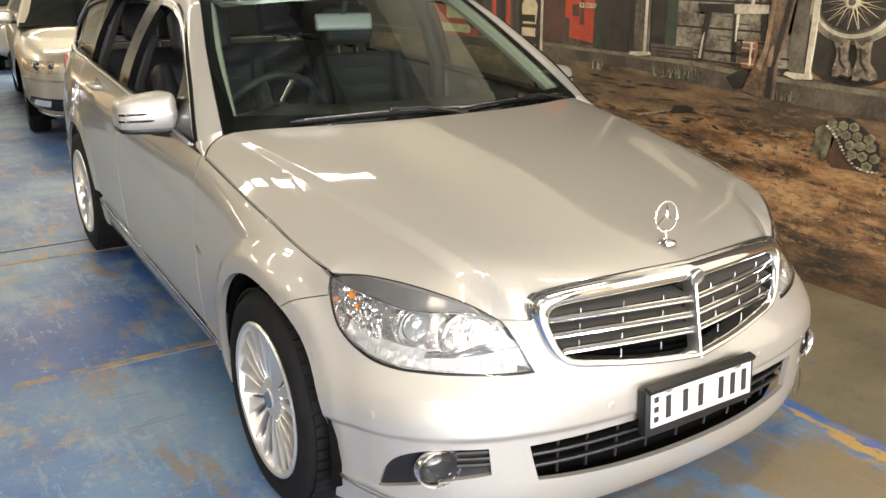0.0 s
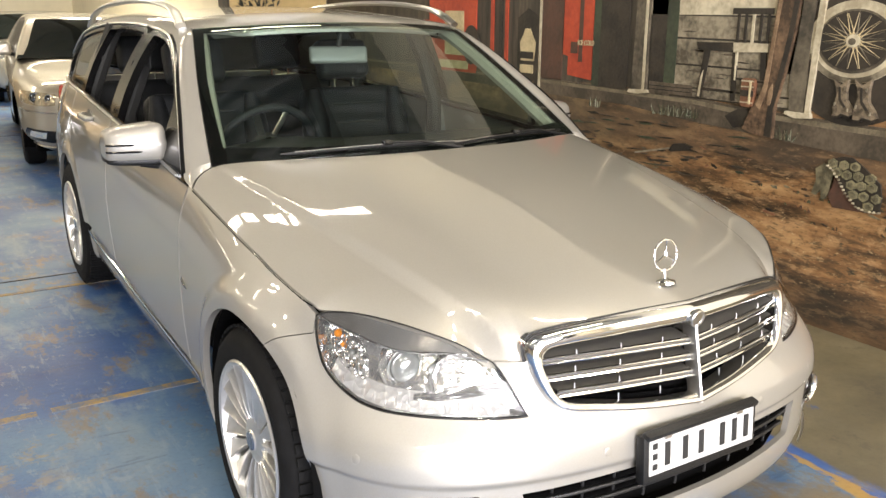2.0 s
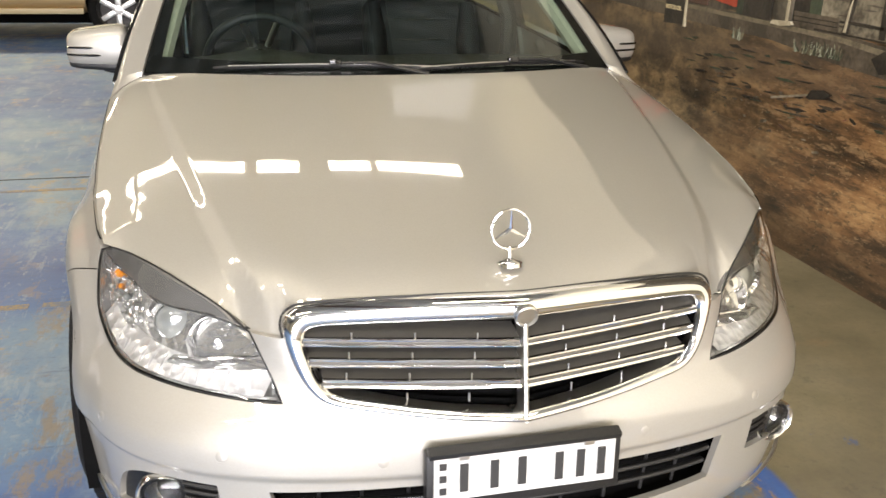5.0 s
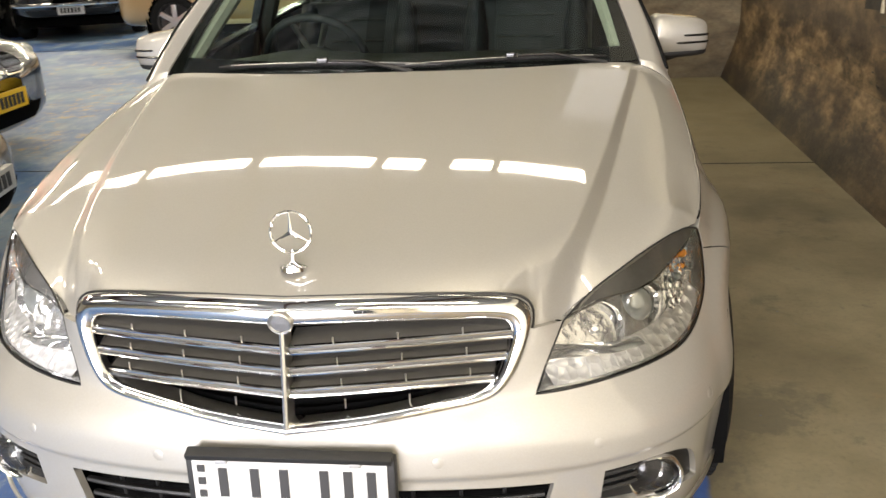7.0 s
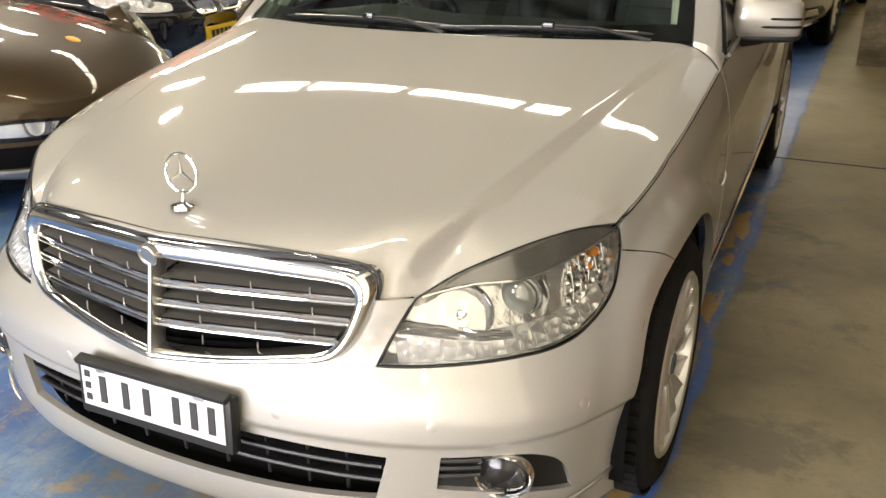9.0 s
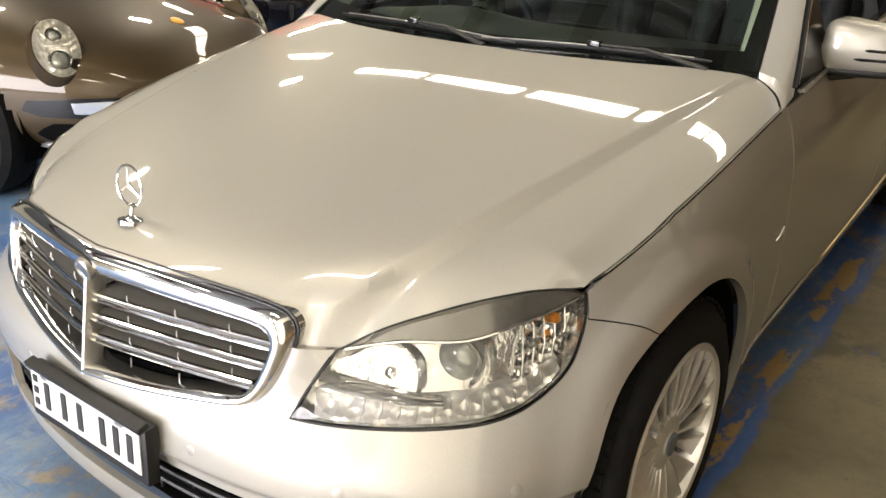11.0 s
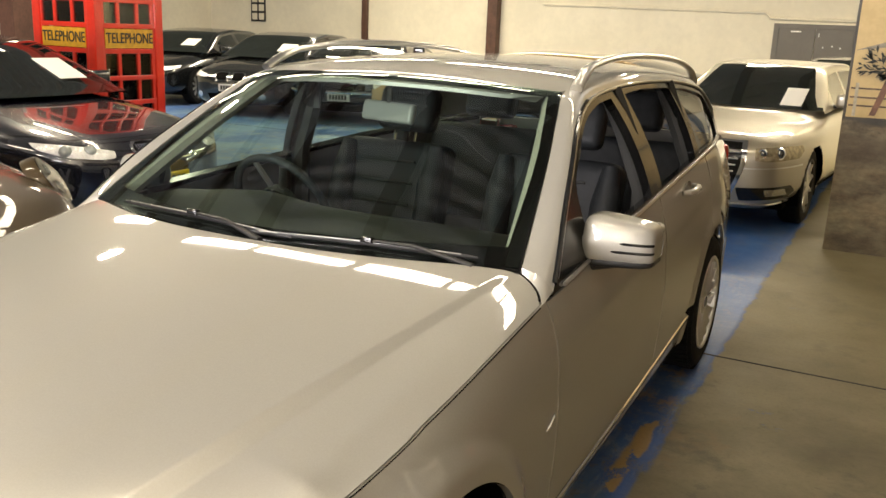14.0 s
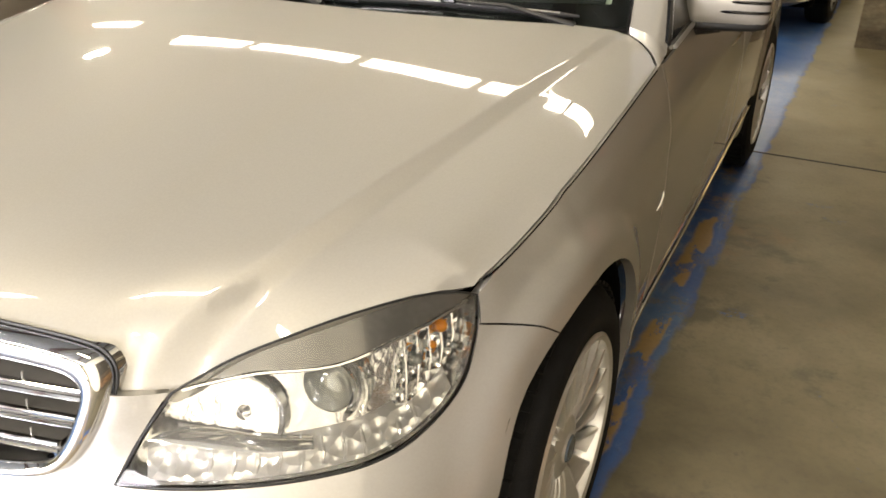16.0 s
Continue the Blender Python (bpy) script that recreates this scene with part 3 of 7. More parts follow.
slab("wall_upper", WALL_X, FRONT_Y, MURAL_TOP, WALL_X + .25, RETURN_Y + .25, ROOF_Z, PALE, "cream painted wall above the mural", "wall")
slab("wall_return_upper", 1.12, RETURN_Y, MURAL_TOP, WALL_X, RETURN_Y + .25, ROOF_Z, WHITE_WALL, "white painted wall above the painted return", "wall")
slab("wall_back", LEFT_X, BACK_Y, 0, WALL_X + .25, BACK_Y + .25, ROOF_Z, PALE, "cream painted masonry back wall", "wall")
slab("wall_side", WALL_X, RETURN_Y + .25, 0, WALL_X + .25, BACK_Y, ROOF_Z, PALE, "cream painted side wall behind the mural", "wall")
slab("wall_left", LEFT_X - .25, FRONT_Y, 0, LEFT_X, BACK_Y + .25, ROOF_Z, PALE, "pale painted masonry wall", "wall")
bm = bmesh.new()
for x0, x1, z0, z1 in ((LEFT_X - .25, -4.7, 0, ROOF_Z), (1.2, WALL_X + .25, 0, ROOF_Z), (-4.7, 1.2, 3.6, ROOF_Z)):
    box(bm, x0, FRONT_Y - .25, z0, x1, FRONT_Y, z1)
tagged(part("wall_front", bm, PALE), "pale painted front wall with an open roller door", "wall", kind="structure")
bm = bmesh.new()
box(bm, LEFT_X - .25, FRONT_Y - .25, ROOF_Z, WALL_X + .25, BACK_Y + .25, ROOF_Z + .1)
for k in range(130):
    y = FRONT_Y + .1 + k * .2
    box(bm, LEFT_X, y - .035, ROOF_Z - .030, WALL_X, y + .035, ROOF_Z - .001)
tagged(part("ceiling", bm, ROOFING), "ribbed grey sheet ceiling", "ceiling", kind="structure")
for x in (-9.5, -6.0, -4.2, -2.55, -.85, .55):
    bm = bmesh.new()
    box(bm, x - .10, FRONT_Y, ROOF_Z - .225, x + .10, BACK_Y, ROOF_Z - .205)
    box(bm, x - .10, FRONT_Y, ROOF_Z - .055, x + .10, BACK_Y, ROOF_Z - .035)
    box(bm, x - .012, FRONT_Y, ROOF_Z - .2045, x + .012, BACK_Y, ROOF_Z - .0555)
    tagged(part("roof_beam", bm, BEAM), "dark red-brown steel beam under the ceiling", "beam", kind="structure")
# saw-cut joints and painted bay lines on the floor
bm = bmesh.new()
box(bm, LEFT_X, 2.945, -.01, WALL_X, 2.957, .0022)
box(bm, LEFT_X, 9.0, -.01, 1.1, 9.012, .0022)
box(bm, .80, -1.6, -.01, WALL_X, -1.588, .0022)
tagged(part("floor_joint", bm, JOINT), "dark saw-cut joints in the floor", "joint", kind="structure")
bm = bmesh.new()
for x0, x1 in ((-.62, -1.22), (-1.27, -1.42), (-1.47, -1.75), (-1.85, -2.9)):
    box(bm, x0, 1.14, -.01, x1, 1.185, .0026)
box(bm, -1.7, 2.70, -.01, -.62, 2.735, .0026)
tagged(part("bay_line", bm, LINE), "worn yellow dashed bay line painted on the floor", "floor marking", kind="structure")

# batten fittings under the roof
LAMP_WHITE = mat("lamp_white", (1, .96, .88), .4, emit=1.2)


def batten(x, y, length, turn=0):
    t = thing("batten_light", (x, y, LAMP_Z, 0, 0, turn), "white twin tube batten light under the ceiling", "ceiling light", "batten lights")
    bm = bmesh.new()
    box(bm, -length / 2, -.11, -.02, length / 2, .11, .05, .012)
    box(bm, -.02, -.02, .05, .02, .02, ROOF_Z - LAMP_Z)
    body = part("body", bm, STEEL, None)
    body.parent = t
    for dy in (-.06, .06):
        bm = bmesh.new()
        tube(bm, [(-length / 2 + .03, dy, -.035), (length / 2 - .03, dy, -.035)], .013, 10)
        q = part("tube", bm, LAMP_WHITE, None, "", True)
        q.parent = t


for bx, by, bl, turn in BATTENS:
    batten(bx, by, bl, turn)
for bx, by, bl in FAR_BATTENS:
    batten(bx, by, bl, -13.8)
for bx in (-5.2, -2.6, .6):
    batten(bx, -.9, 1.5)
# fittings for the added lamps behind the camera and deep in the hall
for bx in (-4.2, -1.4, 1.2):
    batten(bx, -4.6, 1.5)
for bx, by in ((-10, 9), (-4, 12), (.6, 12), (-9, 15)):
    batten(bx, by, 3.0)
for rx, ry in ROUND_LAMPS:
    t = thing("round_light", (rx, ry, LAMP_Z), "round white high bay lamp hanging under the ceiling", "ceiling light", "round lights")
    bm = bmesh.new()
    lathe(bm, ((.0005, .10), (.10, .10), (.16, .06), (.30, -.085), (.305, -.09), (.29, -.085), (.15, .05), (.0005, .06)), Matrix(), 32)
    shade = part("shade", bm, STEEL, None, "", True, 40)
    shade.parent = t
    bm = bmesh.new()
    box(bm, -.02, -.02, .10, .02, .02, ROOF_Z - LAMP_Z)
    stem = part("stem", bm, STEEL, None)
    stem.parent = t

# ---- the silver wagon ----
HUB_F, HUB_R, HUB_Z, HUB_RZ, ARCH_R = 0., 2.76, .308, .325, .362


G_RIM = ((.4385, .700), (.4385, .686), (.432, .645), (.415, .600), (.392, .566), (.362, .5475), (.30, .5370), (.15, .5205), (0, .5095))


def grille_y(x, z):
    return -.702 - .205 * (.746 - z) + .105 * abs(x) + .215 * x * x


def rim_gap(x, z):
    """Distance in front view from the grille's outer rim."""
    best = 9.
    for (x0, z0), (x1, z1) in zip(G_RIM, G_RIM[1:]):
        f = max(0., min(1., ((x - x0) * (x1 - x0) + (z - z0) * (z1 - z0)) / ((x1 - x0) ** 2 + (z1 - z0) ** 2)))
        best = min(best, math.hypot(x - x0 - f * (x1 - x0), z - z0 - f * (z1 - z0)))
    return best


def skin(s, z):
    x, y = nose(s, z)
    if abs(s) < .5 and .46 < z < .72:
        # the bumper swells forward to meet the grille
        y += min(0, grille_y(x, z) + .008 - y) * math.exp(-(rim_gap(abs(x), z) / .055) ** 2)
    if abs(s) < 1:
        # the lower bumper steps in below a fine crease
        d = .009 * (1 - ramp((z - crease_z(s)) / .012 + .5, .4)) * min(1, (1 - abs(s)) / .20)
        q = math.hypot(x, y - .25)
        x, y = x - d * x / q, y - d * (y - .25) / q
    if abs(s) > .5:
        x += shut_trim(y, z) * (1 if s > 0 else -1)
    # flared lips round the wheels
    for hub_y, hub_z, out in ((HUB_F, HUB_Z, .017), (HUB_R, HUB_RZ, .010)):
        r = math.hypot(y - hub_y, z - hub_z)
        if r < .455 and abs(s) > .6:
            f = min(1, (.455 - r) / .06)
            x += math.copysign(out * f * f * (3 - 2 * f) * min(1, (abs(s) - .6) / .13), s)
    return Vector((x, y, z))


def crease_z(s):
    return .399 + .012 * abs(s)


def s_of(y, z):
    if y >= 0:
        return 1 + y
    lo, hi = 0., 1.
    for _ in range(24):
        m = (lo + hi) / 2
        if nose(m, z)[1] < y:
            lo = m
        else:
            hi = m
    return lo


def arch(hub_y, hub_z, a0, a1, n=14, r=ARCH_R):
    """Points (s, z) of a wheel opening from angle a0 to a1 (0 backwards, 90 up)."""
    out = []
    for i in range(n + 1):
        a = radians(a0 + (a1 - a0) * i / n)
        y, z = hub_y + r * math.cos(a), hub_z + r * math.sin(a)
        out.append((s_of(y, z), z))
    return out


def flipped(pts):
    return [(-p[0], *p[1:]) for p in pts]


wagon = thing("station_wagon", (0, 1.4, 0), "silver metallic station wagon with chrome grille, parked on blue floor", "car")
LAMP_LOW = [(.246, .541, 1), (.29, .5415), (.37, .545), (.45, .5485), (.52, .553), (.58, .566), (.635, .592), (.672, .625), (.692, .672), (.699, .702)]
LAMP_TOP = [(.702, .7295, 1), (.680, .7385), (.65, .7440), (.60, .7455), (.525, .736), (.455, .718), (.39, .694), (.333, .660, 1), (.302, .617)]
LAMP = LAMP_LOW + LAMP_TOP
GRILLE_NOTCH = [(0, .510, 1), (.0685, .5215), (.1515, .538), (.193, .549), (.219, .568), (.2475, .601), (.2745, .645), (.277, .6650, 1), (.302, .6640)]

# bumper skin
arch_front = arch(HUB_F, HUB_Z, 115, 203)
half = GRILLE_NOTCH + [(.3325, .6615, 1), (.302, .617)] + LAMP_LOW + [(.7005, .690, 1)] + [(.79, .6645), (arch_front[0][0], arch_front[0][1], 1)] + arch_front[1:-1] + [(arch_front[-1][0], arch_front[-1][1], 1), (.66, .166, 1), (.40, .160), (.2, .158), (0, .158, 1)]
right = loop(half, .012, False)
outline = right + [(-a, b) for a, b in right[-2:0:-1]]
intake = loop([(.240, .371, 1), (.12, .375), (0, .375), (-.12, .375), (-.240, .371, 1), (-.226, .274, 1), (-.10, .258), (0, .253), (.10, .258), (.226, .274, 1)], .012)
fog_hole = [(.312, .377, 1), (.39, .377), (.455, .368), (.505, .345), (.535, .310), (.560, .252, 1), (.50, .268), (.44, .282), (.37, .297), (.308, .306, 1)]
fog_l, fog_r = loop(fog_hole, .012), loop(flipped(fog_hole), .012)
bumper = panel("front_bumper", skin, outline, SILVER, wagon, [intake, fog_l, fog_r], (.022, .016), .012, .001, .016, (0, .3, .4), extra=[(s, crease_z(s) + o) for s in np.arange(-.78, .781, .012) for o in (-.014, -.0105, -.007, -.0035, 0, .0035, .007, .0105, .014)])


def inset_skin(d):
    """The skin moved d metres inwards."""
    def f(s, z):
        x, y = nose(s, z)
        q = math.hypot(x, y - .25)
        return Vector((x - d * x / q, y - d * (y - .25) / q, z))
    return f


# dark box behind the openings
panel("bumper_core", inset_skin(.075), loop([(.70, .17, 1), (.70, .66, 1), (0, .70), (-.70, .66, 1), (-.70, .17, 1), (0, .165)], .03), VOID, bumper, (), (.06, .05), .04, 0, 0, (0, .3, .4))
# intake louvres
for k in range(2):
    z = .300 + .036 * k
    lv = [inset_skin(.030 + .006 * (1 - k))(s, z) for s in np.linspace(-.235, .235, 25)]
    bm = bmesh.new()
    tube(bm, lv, .0075, 8, flat=.8)
    part("intake_slat", bm, BLACK, bumper, "", True)
for k in range(9):
    s = -.19 + .0475 * k
    bm = bmesh.new()
    a, b = inset_skin(.046)(s, .262), inset_skin(.040)(s, .370)
    tube(bm, [a, b], .004, 6)
    part("intake_rib", bm, BLACK, bumper)

# grille
def on_grille(x, z, d=0.):
    return Vector((x, grille_y(x, z) + d, z))


G_OUT = [(0, .7475), (.15, .7445), (.30, .7355), (.392, .7255), (.426, .7120), (.4385, .6860), (.432, .645), (.415, .600), (.392, .566), (.362, .5475), (.30, .5370), (.15, .5205), (0, .5095)]
G_IN = [(0, .7030), (.15, .7010), (.30, .6945), (.372, .6890), (.394, .6800), (.4010, .6600), (.3935, .630), (.380, .595), (.362, .573), (.335, .5625), (.29, .5560), (.15, .5390), (0, .5290)]
def ring_pairs():
    """Outer and inner rim of the grille's frame, matched point by point all round."""
    n = 6
    o = [j + q / n for j in range(len(G_OUT) - 1) for q in range(n)]
    fo = [spline_at(G_OUT, t) for t in o] + [G_OUT[-1]]
    fi = [spline_at(G_IN, t) for t in o] + [G_IN[-1]]
    fo += [(-x, z) for x, z in fo[-2:0:-1]]
    fi += [(-x, z) for x, z in fi[-2:0:-1]]
    return fo, fi


def spline_at(P, t):
    i = min(len(P) - 2, int(t))
    f = t - i
    p0, p1, p2, p3 = P[max(0, i - 1)], P[i], P[i + 1], P[min(len(P) - 1, i + 2)]
    return tuple(.5 * (2 * p1[k] + (p2[k] - p0[k]) * f + (2 * p0[k] - 5 * p1[k] + 4 * p2[k] - p3[k]) * f * f + (3 * p1[k] - p0[k] - 3 * p2[k] + p3[k]) * f ** 3) for k in (0, 1))


fo, fi = ring_pairs()
nr = len(fo)
PROFILE = ((-.02, .035), (-.005, .012), (.0, .002), (.10, -.0075), (.25, -.0115), (.50, -.0125), (.75, -.0085), (.92, .000), (1., .006), (1., .05))
verts, faces = [], []
for (ox, oz), (ix, iz) in zip(fo, fi):
    for f, d in PROFILE:
        x, z = ox + (ix - ox) * f, oz + (iz - oz) * f
        verts.append(on_grille(x, z, d))
np_ = len(PROFILE)
for a in range(nr):
    b = (a + 1) % nr
    for k in range(np_ - 1):
        faces.append((a * np_ + k, b * np_ + k, b * np_ + k + 1, a * np_ + k + 1))
grille = mesh_object("grille", verts, faces, CHROME, wagon, "chrome framed grille with horizontal louvres")
# black seal between the grille and the hood
bm = bmesh.new()
tube(bm, [on_grille(x * 1.008, z + .0035 if z > .6 else z - .002, .014) for x, z in fo], .0026, 6, True)
part("seal", bm, BLACK, grille)
# dark mesh behind
bm = bmesh.new()
cols = [[bm.verts.new(on_grille(x * 1.0, .515 + .225 * k / 6, .075)) for x in np.linspace(-.42, .42, 21)] for k in range(7)]
for r0, r1 in zip(cols, cols[1:]):
    for i in range(20):
        bm.faces.new((r0[i], r0[i + 1], r1[i + 1], r1[i]))
part("backing", bm, VOID, grille)


def inner_half(z):
    """Half width of the grille's opening at height z."""
    pts = [spline_at(G_IN, 3 + .1 * k) for k in range(81)]
    return min(pts, key=lambda p: abs(p[1] - z))[0]


SLATS = (.6655, .6270, .5880)
for zc in SLATS:
    for sgn in (1, -1):
        w = inner_half(zc - .012)
        bm = bmesh.new()
        prof = ((.0085, .006), (.0080, .0005), (.0060, -.001), (.0035, .000), (.0022, .006), (-.0008, .006), (-.0018, -.0005), (-.0045, -.002), (-.0072, -.0005), (-.0080, .006))
        rows = []
        for x in np.linspace(.004, w + .004, 16):
            drop = .062 * x * x
            rows.append([bm.verts.new(on_grille(sgn * x, zc - drop - .012 * (1 - x / .4) + .004 + dz, .004 + dy)) for dz, dy in prof])
        for a, b in zip(rows, rows[1:]):
            for k in range(len(prof)):
                bm.faces.new((a[k], a[(k + 1) % len(prof)], b[(k + 1) % len(prof)], b[k]))
        lou = part("louvre", bm, CHROME, grille, "", True, 25)
        bm = bmesh.new()
        rows = [[bm.verts.new(on_grille(sgn * x, zc - .062 * x * x - .012 * (1 - x / .4) + .004 + dz, .004 + dy)) for dz, dy in ((-.0075, .005), (.0080, .005), (.0105, .030), (.0145, .066), (-.0060, .066))] for x in np.linspace(.004, w + .004, 16)]
        for a, b in zip(rows, rows[1:]):
            for k in range(5):
                bm.faces.new((a[k], a[(k + 1) % 5], b[(k + 1) % 5], b[k]))
        part("louvre_shelf", bm, GRILLE_GREY, lou, "grey plastic shelf")
# small pins in each gap
for gi, zc in enumerate((.683, .646, .607, .569)):
    for sgn in (1, -1):
        w = inner_half(zc - .01) - .004
        for k in range(3):
            x = .085 + .115 * k + .006 * gi
            if x < w:
                bm = bmesh.new()
                z0 = zc - .062 * x * x - .012 * (1 - x / .4)
                tube(bm, [on_grille(sgn * x, z0 + .004, .010), on_grille(sgn * x, z0 - .014, .012)], [.0017, .0011], 6)
                part("grille_pin", bm, SATIN, grille)
bm = bmesh.new()
prof = ((-.006, .03), (-.0058, -.004), (-.004, -.010), (0, -.012), (.004, -.010), (.0058, -.004), (.006, .03))
rows = [[bm.verts.new((dx, grille_y(0, z) + dy, z)) for dx, dy in prof] for z in np.linspace(.512, .700, 8)]
for a, b in zip(rows, rows[1:]):
    for k in range(len(prof) - 1):
        bm.faces.new((a[k], a[k + 1], b[k + 1], b[k]))
part("centre_bar", bm, SATIN, grille, "", True, 30)
face = Matrix.Translation((0, grille_y(0, .716) - .0125, .716)) @ Matrix.Rotation(radians(101), 4, "X")
bm = bmesh.new()
lathe(bm, ((.0, .0045), (.0165, .004), (.0175, .006), (.020, .0065), (.0225, .004), (.0225, -.006)), face @ Matrix.Diagonal((1, 1, 1, 1)), 32)
badge = part("badge", bm, SATIN, grille, "round satin metal badge", True, 40)

# headlights
def lamp_unit(sgn):
    sk = (lambda s, z: Vector((sgn * skin(s, z).x, skin(s, z).y, z)))

    def deep(d):
        def f(s, z):
            p = sk(s, z)
            way = Vector((sgn * .34 - p.x, -.12 - p.y, 0)).normalized()
            return p + way * d
        return f
    core = (sgn * .3, .3, .5)
    out = loop(LAMP, .01)
    housing = panel("headlight", deep(.042), out, LAMP_SATIN, wagon, (), (.02, .014), .012, .005, 0, core, "clear headlight with chrome reflectors")
    panel("lens", sk, out, LENS, housing, (), (.02, .014), .01, .0016, 0, core)
    # bright walls of the bowl, from the lens to the reflector
    bm = bmesh.new()
    rim0, rim1 = shrink(out, .003), shrink(out, .0055)
    ring = [[bm.verts.new(deep(.004)(*p)) for p in rim0], [bm.verts.new(deep(.022)(*p)) for p in rim1], [bm.verts.new(deep(.043)(*p)) for p in rim1]]
    n = len(rim0)
    for a, b in zip(ring, ring[1:]):
        for i in range(n):
            bm.faces.new((a[i], a[(i + 1) % n], b[(i + 1) % n], b[i]))
    part("bowl_wall", bm, LAMP_SATIN, housing, "", True, 60)
    bm = bmesh.new()
    tube(bm, [sk(a, b) - (sk(a, b) - Vector(core)).normalized() * .002 for a, b in shrink(out, .0004)], .0018, 6, True)
    part("seal", bm, BLACK, housing)
    low = [(.339, .6595), (.414, .6735), (.506, .6745), (.591, .696), (.650, .711), (.690, .7245)]
    brow = loop([(.699, .728, 1), (.678, .7365), (.65, .7420), (.60, .7435), (.525, .734), (.455, .716), (.39, .692), (.337, .661, 1)] + low[1:-1], .012)
    panel("brow", deep(.010), brow, BROW, housing, (), (.03, .014), .012, .001, .012, core, "grey upper cover")
    bm = bmesh.new()
    tube(bm, [deep(.010)(a, b - .0022) for a, b in loop(low, .02, False)], .0028, 6)
    part("brow_edge", bm, CHROME, housing, "", True)

    def lamp_at(x, y, z, r, glass, name):
        m = look((sgn * x, y, z), (sgn * x + sgn * .35, y - 1.4, z + .10))
        m = m @ Matrix.Rotation(math.pi, 4, "X")
        bm = bmesh.new()
        if glass:
            lathe(bm, ((r * .55, -.045), (r * .95, -.015), (r * 1.08, .0), (r * 1.30, .006), (r * 1.36, .001), (r * 1.34, -.02)), m, 40)
        else:
            lathe(bm, ((.008, -.030), (r * .45, -.026), (r * .80, -.014), (r * 1.10, .004), (r * 1.18, .006), (r * 1.20, -.01)), m, 40)
        part(name, bm, BOWL, housing, "", True, 35)
        bm = bmesh.new()
        if glass:
            lathe(bm, ((r * 1.46, -.040), (r * 1.56, -.008), (r * 1.62, -.006), (r * 1.64, -.012), (r * 1.60, -.040)), m, 40)
            part("projector_shroud", bm, BOWL, housing, "", True, 35)
            bm = bmesh.new()
            lathe(bm, [(r * 1.02 * math.cos(radians(a)) if a < 90 else 0.0005, -.004 + r * .55 * math.sin(radians(a))) for a in range(0, 91, 10)], m, 40)
            part("projector_glass", bm, BULB, housing, "", True)
        else:
            lathe(bm, ((.0005, .010), (.009, .008), (.012, -.006), (.013, -.03)), m, 24)
            part("bulb_cap", bm, BOWL, housing, "", True, 40)
    lamp_at(.640, -.440, .628, .038, True, "projector_ring")
    lamp_at(.556, -.510, .608, .052, False, "reflector_bowl")
    for a, b, r, name in ((.655, .690, .0095, "amber_bulb"), (.640, .668, .0055, "amber_bulb"), (.672, .660, .006, "clear_bulb"), (.615, .655, .008, "clear_bulb")):
        bm = bmesh.new()
        bmesh.ops.create_uvsphere(bm, u_segments=12, v_segments=8, radius=r, matrix=Matrix.Translation(deep(.024)(a, b)))
        part(name, bm, AMBER if name[0] == "a" else BULB, housing, "amber indicator bulb" if name[0] == "a" else "", True)
    # wide bright sweep under the inner bowl, and the fluted segments of the lower edge and the outer end
    bm = bmesh.new()
    rows = []
    for a, b, w in ((.272, .592, .012), (.300, .588, .016), (.345, .580, .016), (.40, .573, .012), (.46, .572, .008)):
        rows.append([bm.verts.new(deep(d)(a + o * .25, b + o)) for o, d in ((w, .034), (w * .5, .020), (0, .016), (-w * .6, .024), (-w, .038))])
    for p, r in zip(rows, rows[1:]):
        for k in range(4):
            bm.faces.new((p[k], p[k + 1], r[k + 1], r[k]))
    part("reflector_sweep", bm, BOWL, housing, "", True, 60)
    rng = random.Random(5)
    # smooth ledge along the foot of the lamp, with a few fine ribs
    edge_z = lambda a: lerp_table([(p[0], p[1]) for p in LAMP_LOW], a)
    bm = bmesh.new()
    rows = []
    for a in np.linspace(.275, .655, 22):
        z = edge_z(a)
        rows.append([bm.verts.new(deep(d)(a, z + h)) for h, d in ((.004, .010), (.012, .018), (.022, .026), (.030, .036), (.033, .042))])
    for p, r in zip(rows, rows[1:]):
        for k in range(4):
            bm.faces.new((p[k], p[k + 1], r[k + 1], r[k]))
    part("lower_ledge", bm, LAMP_LEDGE, housing, "", True, 60)
    for k in range(12):
        a = .335 + .026 * k
        z = edge_z(a)
        bm = bmesh.new()
        tube(bm, [deep(.012)(a, z + .006), deep(.019)(a + .005, z + .016), deep(.034)(a + .009, z + rng.uniform(.024, .036))], [.0012, rng.uniform(.0022, .0042), .001], 6)
        part("ledge_rib", bm, LAMP_LEDGE, housing, "", True)
    # indicator chamber at the outer end: a faceted wall with upright flutes
    side = loop([(.578, .598, 1), (.628, .604), (.662, .636), (.684, .680), (.690, .716, 1), (.650, .700), (.605, .690, 1), (.588, .650)], .012)
    panel("indicator_reflector", deep(.030), side, LAMP_FACET, housing, (), (.014, .012), .012, .001, .010, core)
    for k in range(5):
        a = .596 + .019 * k
        z0, z1 = edge_z(a) + .014 + .004 * (k % 3), min(.712, .684 + .30 * (a - .592))
        bm = bmesh.new()
        tube(bm, [deep(.030)(a - .004, z0), deep(.022)(a, (z0 + z1) / 2), deep(.030)(a + .006, z1)], [.0008, .0022, .0010], 6, flat=.7)
        part("reflector_flute", bm, BOWL, housing, "", True)


for sgn in (1, -1):
    lamp_unit(sgn)

